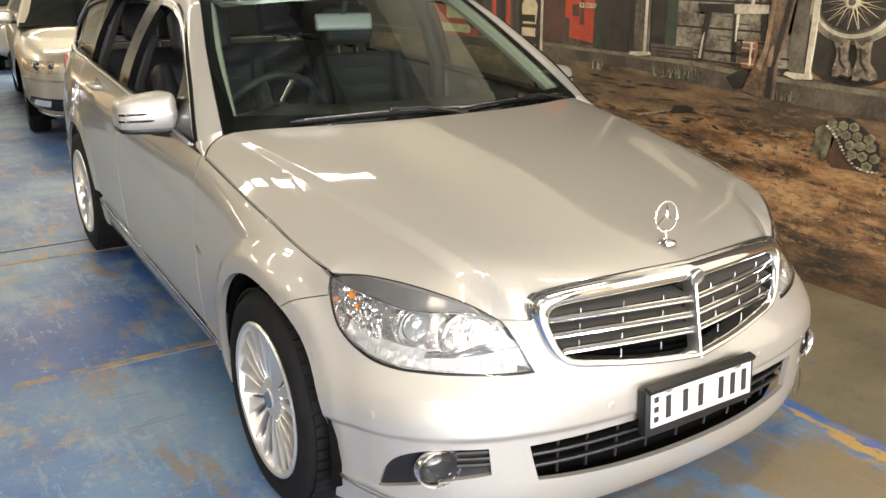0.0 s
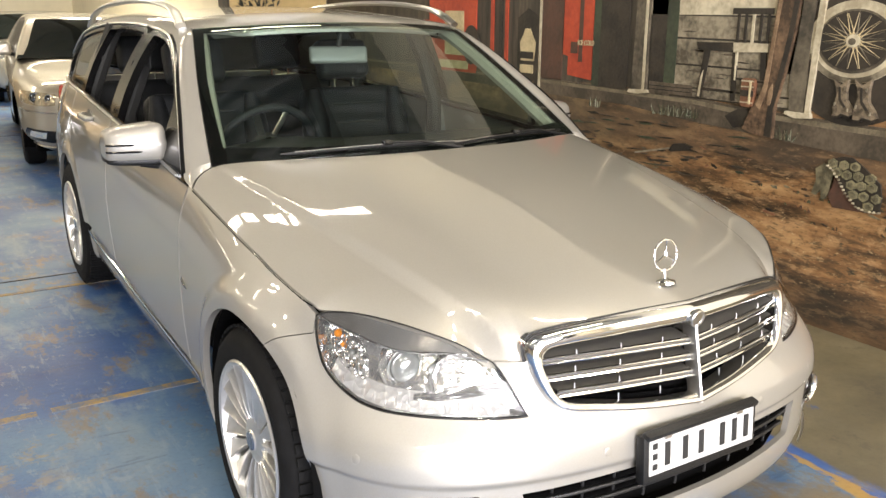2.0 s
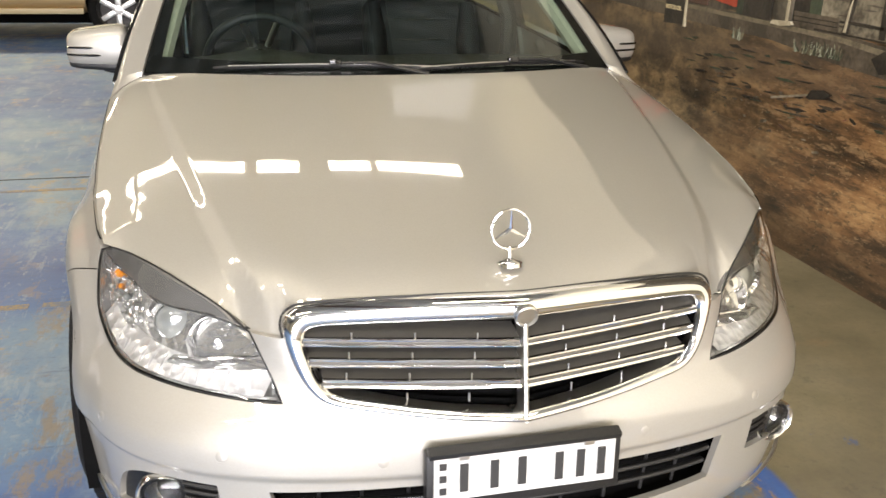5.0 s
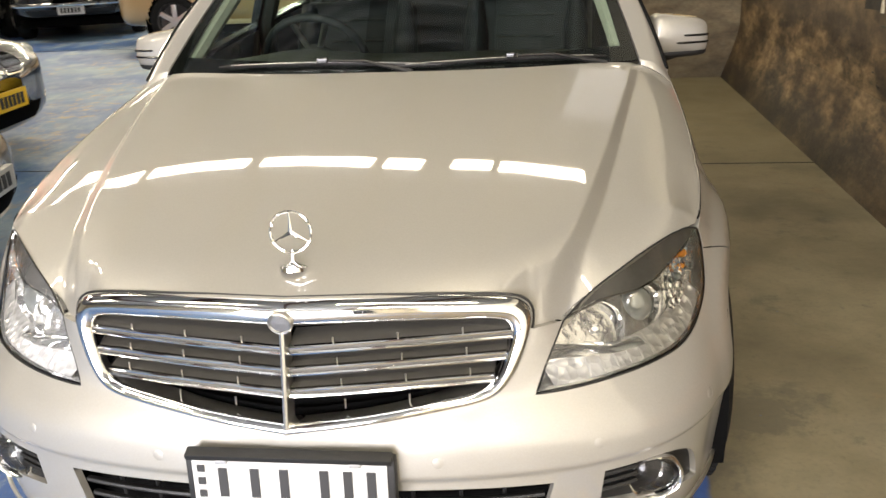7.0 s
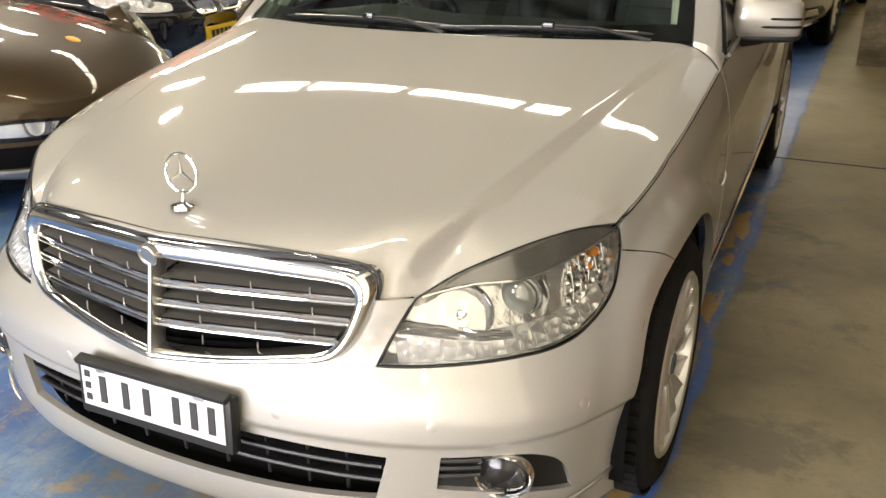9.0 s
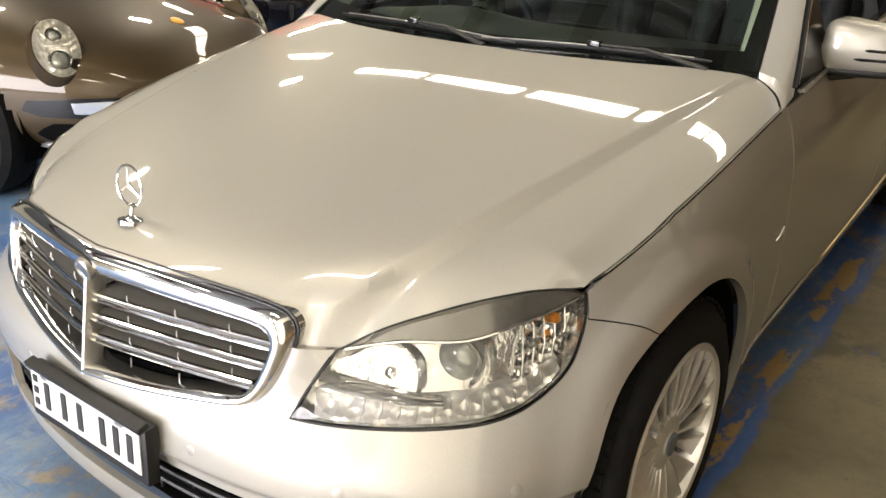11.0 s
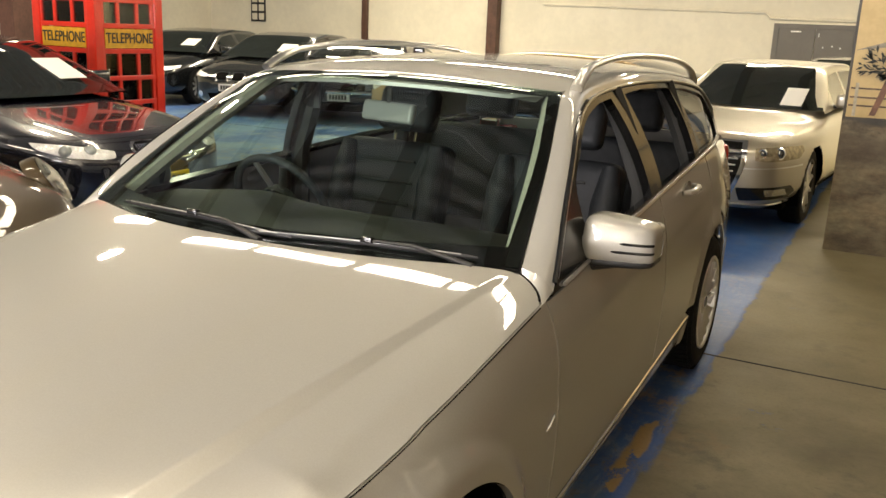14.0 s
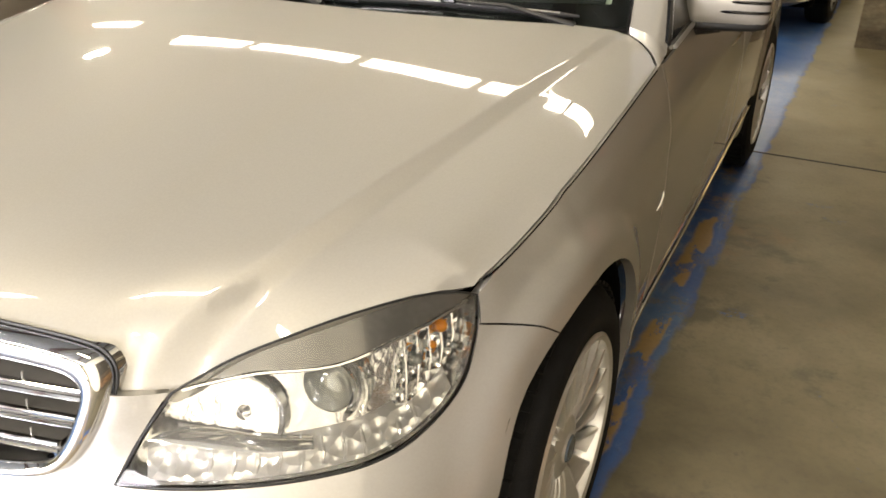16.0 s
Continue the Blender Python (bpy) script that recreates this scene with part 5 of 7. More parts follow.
# door mirrors
def mirror_shell(q):
    c = Vector((q * .894, .950, .992))

    def bulge(x, y, z):
        out = (x + 1) / 2
        hz = z * (.070 - .020 * out) - .008 * out if z > 0 else z * (.066 - .006 * out) - .003 * out
        hy = y * (.055 - .010 * out) + (.034 * out * out if y < 0 else .05 * out) - (.016 * (1 - z * z) if y < 0 else 0)
        return c + Vector((q * .098 * x, hy, hz))
    bm = bmesh.new()
    bmesh.ops.create_uvsphere(bm, u_segments=40, v_segments=28, radius=1)
    for v in bm.verts:
        x, y, z = v.co
        e = 5. if z > 0 else 9.
        f = (abs(x) ** e + abs(y) ** e + abs(z) ** e) ** (1 / e)
        v.co = bulge(x / f * .97, y / f, z / f)
    t = part("door_mirror", bm, SILVER, wagon, "silver door mirror with dark indicator slots", True, 80)
    # black foot that follows the underside of the shell
    bm = bmesh.new()
    rings = []
    for k, (drop_z, inset) in enumerate(((.010, .985), (-.002, 1.0), (-.008, .985), (-.014, .93), (-.018, .80))):
        ring = []
        for i in range(48):
            a = 2 * math.pi * i / 48
            ca, sa = math.cos(a), math.sin(a)
            f = (abs(ca) ** 7 + abs(sa) ** 7) ** (1 / 7)
            p = bulge(ca / f * .965 * inset, sa / f * inset, -.93)
            p.z += drop_z * (1 - .25 * (ca / f + 1) / 2)
            ring.append(bm.verts.new(p))
        rings.append(ring)
    for a, b in zip(rings, rings[1:]):
        for i in range(48):
            bm.faces.new((a[i], a[(i + 1) % 48], b[(i + 1) % 48], b[i]))
    bm.faces.new(rings[0]), bm.faces.new(rings[-1])
    part("mirror_base", bm, BLACK, t, "", True, 50)
    bm = bmesh.new()
    tube(bm, [(q * .775, .880, .900), (q * .800, .900, .908), (q * .835, .925, .914), (q * .88, .945, .917)], [.010, .014, .014, .010], 10)
    part("mirror_arm", bm, BLACK, t, "", True)
    for hz, a, b in ((-.02, .12, .985), (-.40, -.12, .99)):
        bm = bmesh.new()
        pts = []
        for x in a + (b - a) * np.sin(np.linspace(0, math.pi / 2, 14)):
            e = 7.
            y = -(1 - abs(x) ** e - abs(hz) ** e) ** (1 / e)
            pts.append(bulge(x * .97, y, hz) + Vector((0, -.0015, 0)))
        tube(bm, pts, [.0015] + [.0040] * 12 + [.0025], 6)
        part("indicator_slot", bm, GLOSS_BLACK, t, "", True)


mirror_shell(1), mirror_shell(-1)


# wheels
def wheel(q, hy, hz):
    m = pose(q * (.886 if hy < 1 else .838), hy, hz) @ Matrix.Rotation(radians(90 * q), 4, "Y")
    R, rim = HUB_Z + .004 if hy < 1 else HUB_RZ - .001, .214
    bm = bmesh.new()
    lathe(bm, ((rim - .012, -.21), (rim + .03, -.214), (R - .03, -.205), (R - .008, -.190), (R, -.165), (R, -.11), (R, -.055), (R - .006, -.030), (R - .024, -.010), (rim + .055, .000), (rim + .022, -.001), (rim + .004, -.008), (rim - .004, -.020), (rim - .010, -.04)), m, 72)
    tyre = part("tyre", bm, RUBBER, wagon, "", True, 30)
    bm = bmesh.new()
    for k in range(60):
        a = 2 * math.pi * k / 60
        for h0, h1, sh in ((-.19, -.14, 0), (-.08, -.022, .5)):
            mm = m @ Matrix.Rotation(a + sh * math.pi / 60, 4, "Z")
            box(bm, R - .004, -.0115, h0, R + .0025, .0115, h1, 0, mm)
    tagged(part("tread", bm, RUBBER, tyre), kind="stuff")
    bm = bmesh.new()
    lathe(bm, ((rim + .006, -.012), (rim + .009, -.004), (rim + .003, .001), (rim - .006, -.003), (rim - .012, -.02), (rim - .016, -.12), (rim - .03, -.20)), m, 64)
    wrim = part("rim", bm, ALLOY, wagon, "", True, 35)
    bm = bmesh.new()
    lathe(bm, ((.0005, -.060), (.15, -.060), (.19, -.075), (rim - .02, -.085)), m, 48)
    part("brake_disc", bm, BRAKE, wrim, "", True)
    bm = bmesh.new()
    box(bm, .085, -.06, -.07, .165, .06, -.038, .01, m @ Matrix.Rotation(.5, 4, "Z"))
    part("caliper", bm, BRAKE, wrim)
    bm = bmesh.new()
    lathe(bm, ((.0005, -.012), (.026, -.013), (.030, -.018), (.050, -.019), (.068, -.026), (.073, -.05)), m, 40)
    part("hub", bm, ALLOY, wrim, "", True, 35)
    bm = bmesh.new()
    lathe(bm, ((.0005, -.009), (.024, -.010), (.027, -.014)), m, 32)
    part("hub_cap", bm, mat_cap, wrim, "", True)
    # fan of wide blades, each with one raised edge over the lower edge of the next
    for k in range(18):
        bm = bmesh.new()
        rows = []
        for r, w, h, th, step in ((.048, .0060, -.024, .030, .003), (.062, .0066, -.022, .028, .006), (.085, .0088, -.017, .024, .009), (.13, .0152, -.013, .020, .011), (.175, .0228, -.010, .017, .012), (rim - .004, .0300, -.008, .015, .012)):
            turn = m @ Matrix.Rotation(2 * math.pi * k / 18, 4, "Z")
            rows.append([turn @ Vector(v) for v in ((r, -w, h - step - th * .4), (r, -w, h - step), (r, w * .62, h - .002), (r, w * .80, h + .001), (r, w, h - .001), (r, w, h - th))])
        vs = [[bm.verts.new(v) for v in r] for r in rows]
        for a, b in zip(vs, vs[1:]):
            for i in range(6):
                bm.faces.new((a[i], a[(i + 1) % 6], b[(i + 1) % 6], b[i]))
        bm.faces.new(vs[0]), bm.faces.new(vs[-1])
        part("spoke", bm, ALLOY, wrim, "", True, 30)


mat_cap = mat("hub_cap_blue", (.16, .20, .27), .25, .6)
for q in (1, -1):
    wheel(q, HUB_F, HUB_Z), wheel(q, HUB_R, HUB_RZ)

# underside, tail and inside
bm = bmesh.new()
box(bm, -.66, -.45, .17, .66, 3.50, .24, .03)
part("underbody", bm, VOID, wagon)
tail = lambda x, z: Vector((x, 3.735 - .10 * (x / .7) ** 4 - .25 * max(0, z - .55) ** 2, z))
panel("tailgate", tail, loop([(-.70, .42, 1), (.70, .42, 1), (.70, .8), (.66, 1.03, 1), (-.66, 1.03, 1), (-.70, .8)], .05), SILVER, wagon, (), (.08, .06), .05, .002, .02, core)
panel("rear_bumper", lambda x, z: tail(x, z) + Vector((0, .04, 0)), loop([(-.74, .20, 1), (.74, .20, 1), (.75, .46, 1), (-.75, .46, 1)], .05), SILVER, wagon, (), (.08, .06), .05, .002, .05, core)
rg = panel("rear_glass", lambda x, v: Vector((x * (.64 - .12 * v), 3.66 - .20 * v - .06 * x * x, 1.03 + .26 * v)), [(-1, 0), (1, 0), (1, 1), (-1, 1)], GLASS, wagon, (), (.1, .1), .06, .002, .004, core)
rg.visible_shadow = False
for q in (1, -1):
    bm = bmesh.new()
    box(bm, q * .56, 3.60, .74, q * .70, 3.705, .98, .04)
    part("tail_lamp", bm, mat("tail_red", (.35, .02, .015), .2) if q > 0 else bpy.data.materials["tail_red"], wagon, "", True)
bm = bmesh.new()
for y0, y1, z0, z1 in ((.45, 3.5, .30, .34),):
    box(bm, -.74, y0, z0, .74, y1, z1)
box(bm, -.74, .45, .34, .74, .55, .90)
part("cabin_floor", bm, DASH, wagon)
# dashboard and steering wheel
bm = bmesh.new()
prof = ((.50, .90), (.60, .935), (.72, .958), (.90, .957), (1.00, .940), (1.05, .895), (1.06, .80), (1.02, .62))
rows = [[bm.verts.new((x, y + .05 * (x / .72) ** 2, z - .02 * (x / .72) ** 4 + (.022 * math.exp(-((x + .37) / .16) ** 2) if .66 < y < 1.03 else 0))) for y, z in prof] for x in np.linspace(-.72, .72, 33)]
for a, b in zip(rows, rows[1:]):
    for k in range(len(prof) - 1):
        bm.faces.new((a[k], a[k + 1], b[k + 1], b[k]))
part("dashboard", bm, DASH, wagon, "", True, 50)
sm = Matrix.Translation((-.375, 1.10, .905)) @ Matrix.Rotation(radians(-64), 4, "X")
bm = bmesh.new()
tube(bm, [sm @ Vector((.188 * math.cos(a), .188 * math.sin(a), 0)) for a in np.linspace(0, 2 * math.pi, 41)[:-1]], .0145, 10, True)
steer = part("steering_wheel", bm, LEATHER, wagon, "black leather steering wheel", True)
bm = bmesh.new()
lathe(bm, ((.0005, .030), (.05, .026), (.075, .006), (.078, -.03)), sm, 28)
part("airbag_boss", bm, DASH, steer, "", True)
for a in (0, 180, 250, 290):
    bm = bmesh.new()
    tube(bm, [sm @ Vector((.06 * math.cos(radians(a)), .06 * math.sin(radians(a)), 0)), sm @ Vector((.182 * math.cos(radians(a)), .182 * math.sin(radians(a)), 0))], .014, 8, flat=.7)
    part("wheel_spoke", bm, SATIN, steer, "", True)


def seat(x, y, bench=0.):
    w = .25 + bench
    bm = bmesh.new()
    box(bm, x - w, y - .26, .40, x + w, y + .26, .60, .06, None, 4)
    cush = part("seat_cushion", bm, LEATHER, wagon, "", True, 50)
    back = Matrix.Translation((x, y + .24, .55)) @ Matrix.Rotation(radians(-17), 4, "X")
    bm = bmesh.new()
    box(bm, -w, -.06, 0, w, .08, .525, .055, back, 5)
    part("seat_back", bm, LEATHER, cush, "black leather seat back", True, 50)
    if not bench:
        for sx in (-1, 1):
            bm = bmesh.new()
            tube(bm, [back @ Vector((sx * w * .86, -.07, z)) for z in (.06, .2, .36, .50)], [.03, .055, .055, .03], 10)
            part("seat_bolster", bm, LEATHER, cush, "", True)
        for k in range(4):
            bm = bmesh.new()
            tube(bm, [back @ Vector((-.12, -.066, .16 + .09 * k)), back @ Vector((.12, -.066, .16 + .09 * k))], .006, 6)
            part("seat_seam", bm, DASH, cush, "", True)
    for hx in ((0,) if not bench else (-.38, .38)):
        bm = bmesh.new()
        box(bm, hx - .135, -.03, .575, hx + .135, .075, .765, .045, back, 5)
        part("headrest", bm, LEATHER, cush, "", True, 50)
        for px in (-.05, .05):
            bm = bmesh.new()
            tube(bm, [back @ Vector((hx + px, .02, .50)), back @ Vector((hx + px, .02, .60))], .006, 8)
            part("headrest_post", bm, CHROME, cush, "", True)


seat(-.37, 1.52), seat(.37, 1.52), seat(0, 2.40, .42)
# light headlining and pillar trims
bm = bmesh.new()
rows = [[bm.verts.new(roof(x * .93, y) - Vector((0, 0, .035))) for x in np.linspace(-.54, .54, 9)] for y in np.linspace(1.24, 3.4, 14)]
for a, b in zip(rows, rows[1:]):
    for k in range(8):
        bm.faces.new((a[k], a[k + 1], b[k + 1], b[k]))
part("headlining", bm, TRIM, wagon, "", True)
for q in (1, -1):
    bm = bmesh.new()
    tube(bm, [windscreen(q * .97, v) + Vector((-q * .02, .035, -.02)) for v in np.linspace(.05, 1, 10)], .028, 8)
    part("pillar_trim", bm, TRIM, wagon, "", True)
    for ya, yb in ((1.70, 1.68), (2.52, 2.45)):
        bm = bmesh.new()
        tube(bm, [(q * (side_x(ya, 1.0) - .05), ya, .60), (q * (side_x(ya, 1.0) - .05), ya, 1.0), (q * (side_x(yb, 1.2) - .045), yb, 1.2), (q * (side_x(yb, 1.34) - .03), yb, 1.34)], .04, 8)
        part("pillar_trim", bm, DASH, wagon, "", True)
bm = bmesh.new()
box(bm, -.118, -.014, -.034, .118, .016, .034, .014, pose(-.01, 1.205, 1.248, -14, 0, -14), 3)
inner = part("rear_view_mirror", bm, mat("mirror_back", (.20, .20, .19), .35), wagon, "grey rear view mirror", True)
bm = bmesh.new()
tube(bm, [(-.01, 1.21, 1.27), (0, 1.20, 1.33)], .011, 8)
part("mirror_stem", bm, DASH, inner, "", True)

# ---- the other cars in the hall ----
DARK_WINDOW = mat("dark_window", (.012, .015, .014), .04, spec=.6)


def car_shape(P):
    """Half width, top and bottom of the lower body at y, and an inside test."""
    y0, y1 = P["front"], P["rear"]
    mid, half = (y0 + y1) / 2, (y1 - y0) / 2
    n = P.get("plan", 4.2)

    def wide(y):
        f = min(1., abs((y - mid) / half))
        return P["wide"] / 2 * (1 - f ** n) ** (1 / n)

    def top(y):
        return soft_table(P["top"], y, .10)

    def low(y):
        return soft_table(P["low"], y, .08)
    return wide, top, low


def rounded(a, p):
    c, s = math.cos(a), math.sin(a)
    r = 1 / (abs(c) ** p + abs(s) ** p) ** (1 / p)
    return r * c, r * s


def other_car(name, P, label, paint_mat, at, wheel_look=(5, .026), lights=()):
    t = thing(name, (0, 0, 0), label, "car")
    wide, top, low = car_shape(P)
    y0, y1, p = P["front"], P["rear"], P.get("round", 4.)
    hubs, hr = P["hubs"], P["wheel"]
    ny, na = 170, 44
    ys = [y0 + (y1 - y0) * (.5 - .5 * math.cos(math.pi * i / ny)) * .6 + (y1 - y0) * i / ny * .4 for i in range(ny + 1)]

    def point(y, a):
        y = max(y0 + .0005, min(y1 - .0005, y))
        zt, zb = top(y), low(y)
        # ends close towards their own middle height
        e = min(1, max(0, (y - y0) / P.get("nose_round", .16)), max(0, (y1 - y) / .2))
        k = (1 - (1 - e) ** 2.6) ** (1 / 2.6)
        zc = P.get("waist", .52)
        zc = min(zc, zt - .05)
        c, s = rounded(a, p)
        h = (zt - zc) if s > 0 else (zc - zb)
        return Vector((wide(y) * c, y, zc + h * (.25 + .75 * k) * s if e < 1 else zc + h * s))
    verts, faces = [], []
    angs = [-math.pi / 2 + math.pi * 2 * k / (2 * na) for k in range(2 * na)]
    for y in ys:
        for a in angs:
            verts.append(point(y, a))
    m2 = 2 * na
    for i in range(ny):
        for k in range(m2):
            f = (i * m2 + k, i * m2 + (k + 1) % m2, (i + 1) * m2 + (k + 1) % m2, (i + 1) * m2 + k)
            c = sum((verts[q] for q in f), Vector()) / 4
            if abs(c.x) > P["wide"] / 2 - .30 and any(math.hypot(c.y - h, c.z - hr) < hr + .02 for h in hubs):
                continue
            faces.append(f)
    for i in (0, ny):
        faces.append(tuple(i * m2 + k for k in range(m2)))
    body = mesh_object("body", verts, faces, paint_mat, t)
    # cabin
    cab = P["cabin"]          # rows (y, belt, roof)
    cw, rw = P["wide"] / 2 * .90, P["wide"] / 2 * .64
    paints, glass = [], []
    cv, kinds = [], []
    nyc = 52
    ya, yb = cab[0][0], cab[-1][0]
    cys = [ya + (yb - ya) * i / nyc for i in range(nyc + 1)]
    zroof = lambda y: soft_table([(r[0], r[2]) for r in cab], y, .05)
    zbelt = lambda y: soft_table([(r[0], r[1]) for r in cab], y, .05)
    roofs = max(r[2] for r in cab)
    ypeak = [r[0] for r in cab if r[2] == roofs][0]
    half_kinds = ["sill"] + ["side"] * 4 + ["rail"] * 4 + ["edge"] + ["top"] * 5
    kinds = half_kinds + half_kinds[::-1]
    for y in cys:
        zr, zb = zroof(y), zbelt(y) - .012
        H = max(.006, zr - zb)
        r = min(.075, H * .6)
        lean = lambda h: cw - (cw - rw) * min(1, h / (roofs - zb)) ** 1.15
        half = [(lean(h), h) for h in [0, min(.03, (H - r) * .2)] + [(H - r) * q for q in (.4, .6, .8)]]
        half += [(lean(H - r) - r + r * math.cos(a), H - r + r * math.sin(a)) for a in [math.pi / 2 * q / 4 for q in range(5)]]
        w = half[-1][0]
        half += [(w - .05, H)] + [((w - .05) * (1 - q / 5), H) for q in range(1, 6)]
        row = []
        for x, h in half:
            crown = 1 - min(1, abs(x) / cw) ** 2
            bow = (.11 if y < ypeak else -.07) * min(1, (roofs - zr) / .12) * crown * h / H
            row.append(Vector((x, y - bow, zb + h + .025 * crown * min(1, H / .3))))
        cv += row + [Vector((-p.x, p.y, p.z)) for p in row[-2::-1]]
    pil = P["pillars"]
    m1 = len(cv) // (nyc + 1)
    for i in range(nyc):
        ym = (cys[i] + cys[i + 1]) / 2
        tall = zroof(ym) - zbelt(ym)
        for k in range(m1 - 1):
            f = (i * m1 + k, i * m1 + k + 1, (i + 1) * m1 + k + 1, (i + 1) * m1 + k)
            kind = kinds[k]
            if kind in ("top", "edge"):
                solid = zroof(ym) > roofs - .06 or (kind == "edge" and zroof(ym) > zbelt(ym) + .03)
            elif kind == "side":
                solid = tall < .14 or any(a < ym < b for a, b in pil)
            else:
                solid = True
            (paints if solid else glass).append(f)
    for nm, fs, mt in (("cabin", paints, paint_mat), ("glazing", glass, DARK_WINDOW)):
        used = sorted({q for f in fs for q in f})
        ix = {q: j for j, q in enumerate(used)}
        mesh_object(nm, [cv[q] for q in used], [tuple(ix[q] for q in f) for f in fs], mt, t)
    # wheels
    for h in hubs:
        for q in (1, -1):
            m = pose(q * (wide(h) - .030), h, hr) @ Matrix.Rotation(radians(90 * q), 4, "Y")
            rim = hr * .69
            bm = bmesh.new()
            lathe(bm, ((rim - .01, -.20), (hr - .02, -.20), (hr, -.17), (hr, -.035), (hr - .025, -.006), (rim + .03, .0), (rim, -.012), (rim - .01, -.05)), m, 40)
            ty = part("tyre", bm, RUBBER, t, "", True, 35)
            bm = bmesh.new()
            lathe(bm, ((rim + .004, -.012), (rim, -.002), (rim - .02, -.012), (rim - .03, -.06), (.12, -.075), (.0005, -.075)), m, 40)
            part("rim", bm, BRAKE, ty, "", True, 35)
            for k in range(wheel_look[0]):
                bm = bmesh.new()
                w = wheel_look[1]
                mm = m @ Matrix.Rotation(2 * math.pi * k / wheel_look[0], 4, "Z")
                box(bm, .0, -w, -.045, rim - .01, w, -.012, .008, mm)
                part("spoke", bm, ALLOY, ty, "", True)
            bm = bmesh.new()
            lathe(bm, ((.0005, -.004), (.05, -.008), (.062, -.02), (.064, -.05)), m, 24)
            part("hub", bm, ALLOY, ty, "", True)
            bm = bmesh.new()
            edge = min(P["wide"] / 2, wide(h - hr), wide(h + hr)) - .012
            xs = [q * edge, q * (edge - .34)]
            vs = [[bm.verts.new((x, h + (hr + .05) * math.cos(radians(a)), hr + (hr + .05) * math.sin(radians(a)))) for a in range(-20, 201, 10)] for x in xs]
            for i in range(len(vs[0]) - 1):
                bm.faces.new((vs[0][i], vs[0][i + 1], vs[1][i + 1], vs[1][i]))
            bm.faces.new(vs[1])
            part("wheel_well", bm, VOID, t)

    def front(x, z):
        """The nose at half width x and height z."""
        lo, hi = y0, y0 + 1.6
        for _ in range(26):
            y = (lo + hi) / 2
            # the section's own outline at this y
            zt, zb = point(y, math.pi / 2).z, point(y, -math.pi / 2).z
            zc = min(P.get("waist", .52), top(y) - .05)
            h = (zt - zc) if z > zc else (zc - zb)
            v = (abs(x) / max(1e-6, wide(y))) ** p + (abs(z - zc) / max(1e-6, h)) ** p
            if v < 1:
                hi = y
            else:
                lo = y
        return hi

    for nm, pts, mt, push, both, lab in lights:
        for q in ((1, -1) if both else (1,)):
            surf = (lambda x, z, q=q: Vector((q * x, front(x, z), z)))
            panel(nm, surf, loop(pts, .02), mt, t, (), (.03, .03), .02, 0, .03, (0, (y0 + y1) / 2, .5), lab, push)
    for q in (1, -1):
        bm = bmesh.new()
        mx, my, mz = P["wide"] / 2 + .03, P["mirror"][0], P["mirror"][1]
        box(bm, q * (mx - .10), my - .05, mz - .06, q * (mx + .10), my + .06, mz + .07, .035, None, 3)
        mir = part("door_mirror", bm, paint_mat, t, "", True, 60)
        bm = bmesh.new()
        tube(bm, [(q * (mx - .16), my + .03, mz - .06), (q * (mx - .04), my, mz - .04)], .02, 8)
        part("mirror_arm", bm, BLACK, mir, "", True)
    # underside
    bm = bmesh.new()
    half = min(P["wide"] / 2 * .86, wide(y0 + .45) * .9, wide(y1 - .45) * .9)
    box(bm, -half, y0 + .45, .18, half, y1 - .45, .30, .03)
    part("underbody", bm, VOID, t)
    return t, front


def plate(t, front, z, colour, w=.36, h=.12, bars=6):
    y = front(0, z)
    bm = bmesh.new()
    box(bm, -w / 2, y - .022, z - h / 2, w / 2, y + .02, z + h / 2, .004)
    pl = part("number_plate", bm, colour, t, "number plate with plain dark bars")
    for k in range(bars):
        bm = bmesh.new()
        x = -w * .40 + w * .80 * k / bars
        box(bm, x, y - .0245, z - h * .30, x + w * .80 / bars * .72, y - .0215, z + h * .30)
        part("plate_bar", bm, INK, pl)


def card(t, P, x, f, w, h):
    """A white card lying on the windscreen, f up its slope."""
    cab = P["cabin"]
    (ya, _, za), (yb, _, zb) = cab[0], cab[1]
    roofs = max(r[2] for r in cab)
    y, z = ya + (yb - ya) * f, za + (zb - za) * f
    crown = 1 - (x / (P["wide"] * .45)) ** 2
    y -= .11 * min(1, (roofs - z) / .12) * crown
    z += .025 * crown * min(1, (z - cab[0][1]) / .3)
    m = Matrix.Translation((x, y, z)) @ Matrix.Rotation(math.atan2(zb - za, yb - ya), 4, "X")
    bm = bmesh.new()
    box(bm, -w / 2, -h / 2, .010, w / 2, h / 2, .014, 0, m)
    part("windscreen_card", bm, PAPER, t, "white price card")


def drop(t, x, y, turn):
    t.matrix_world = pose(x, y, 0, 0, 0, turn)


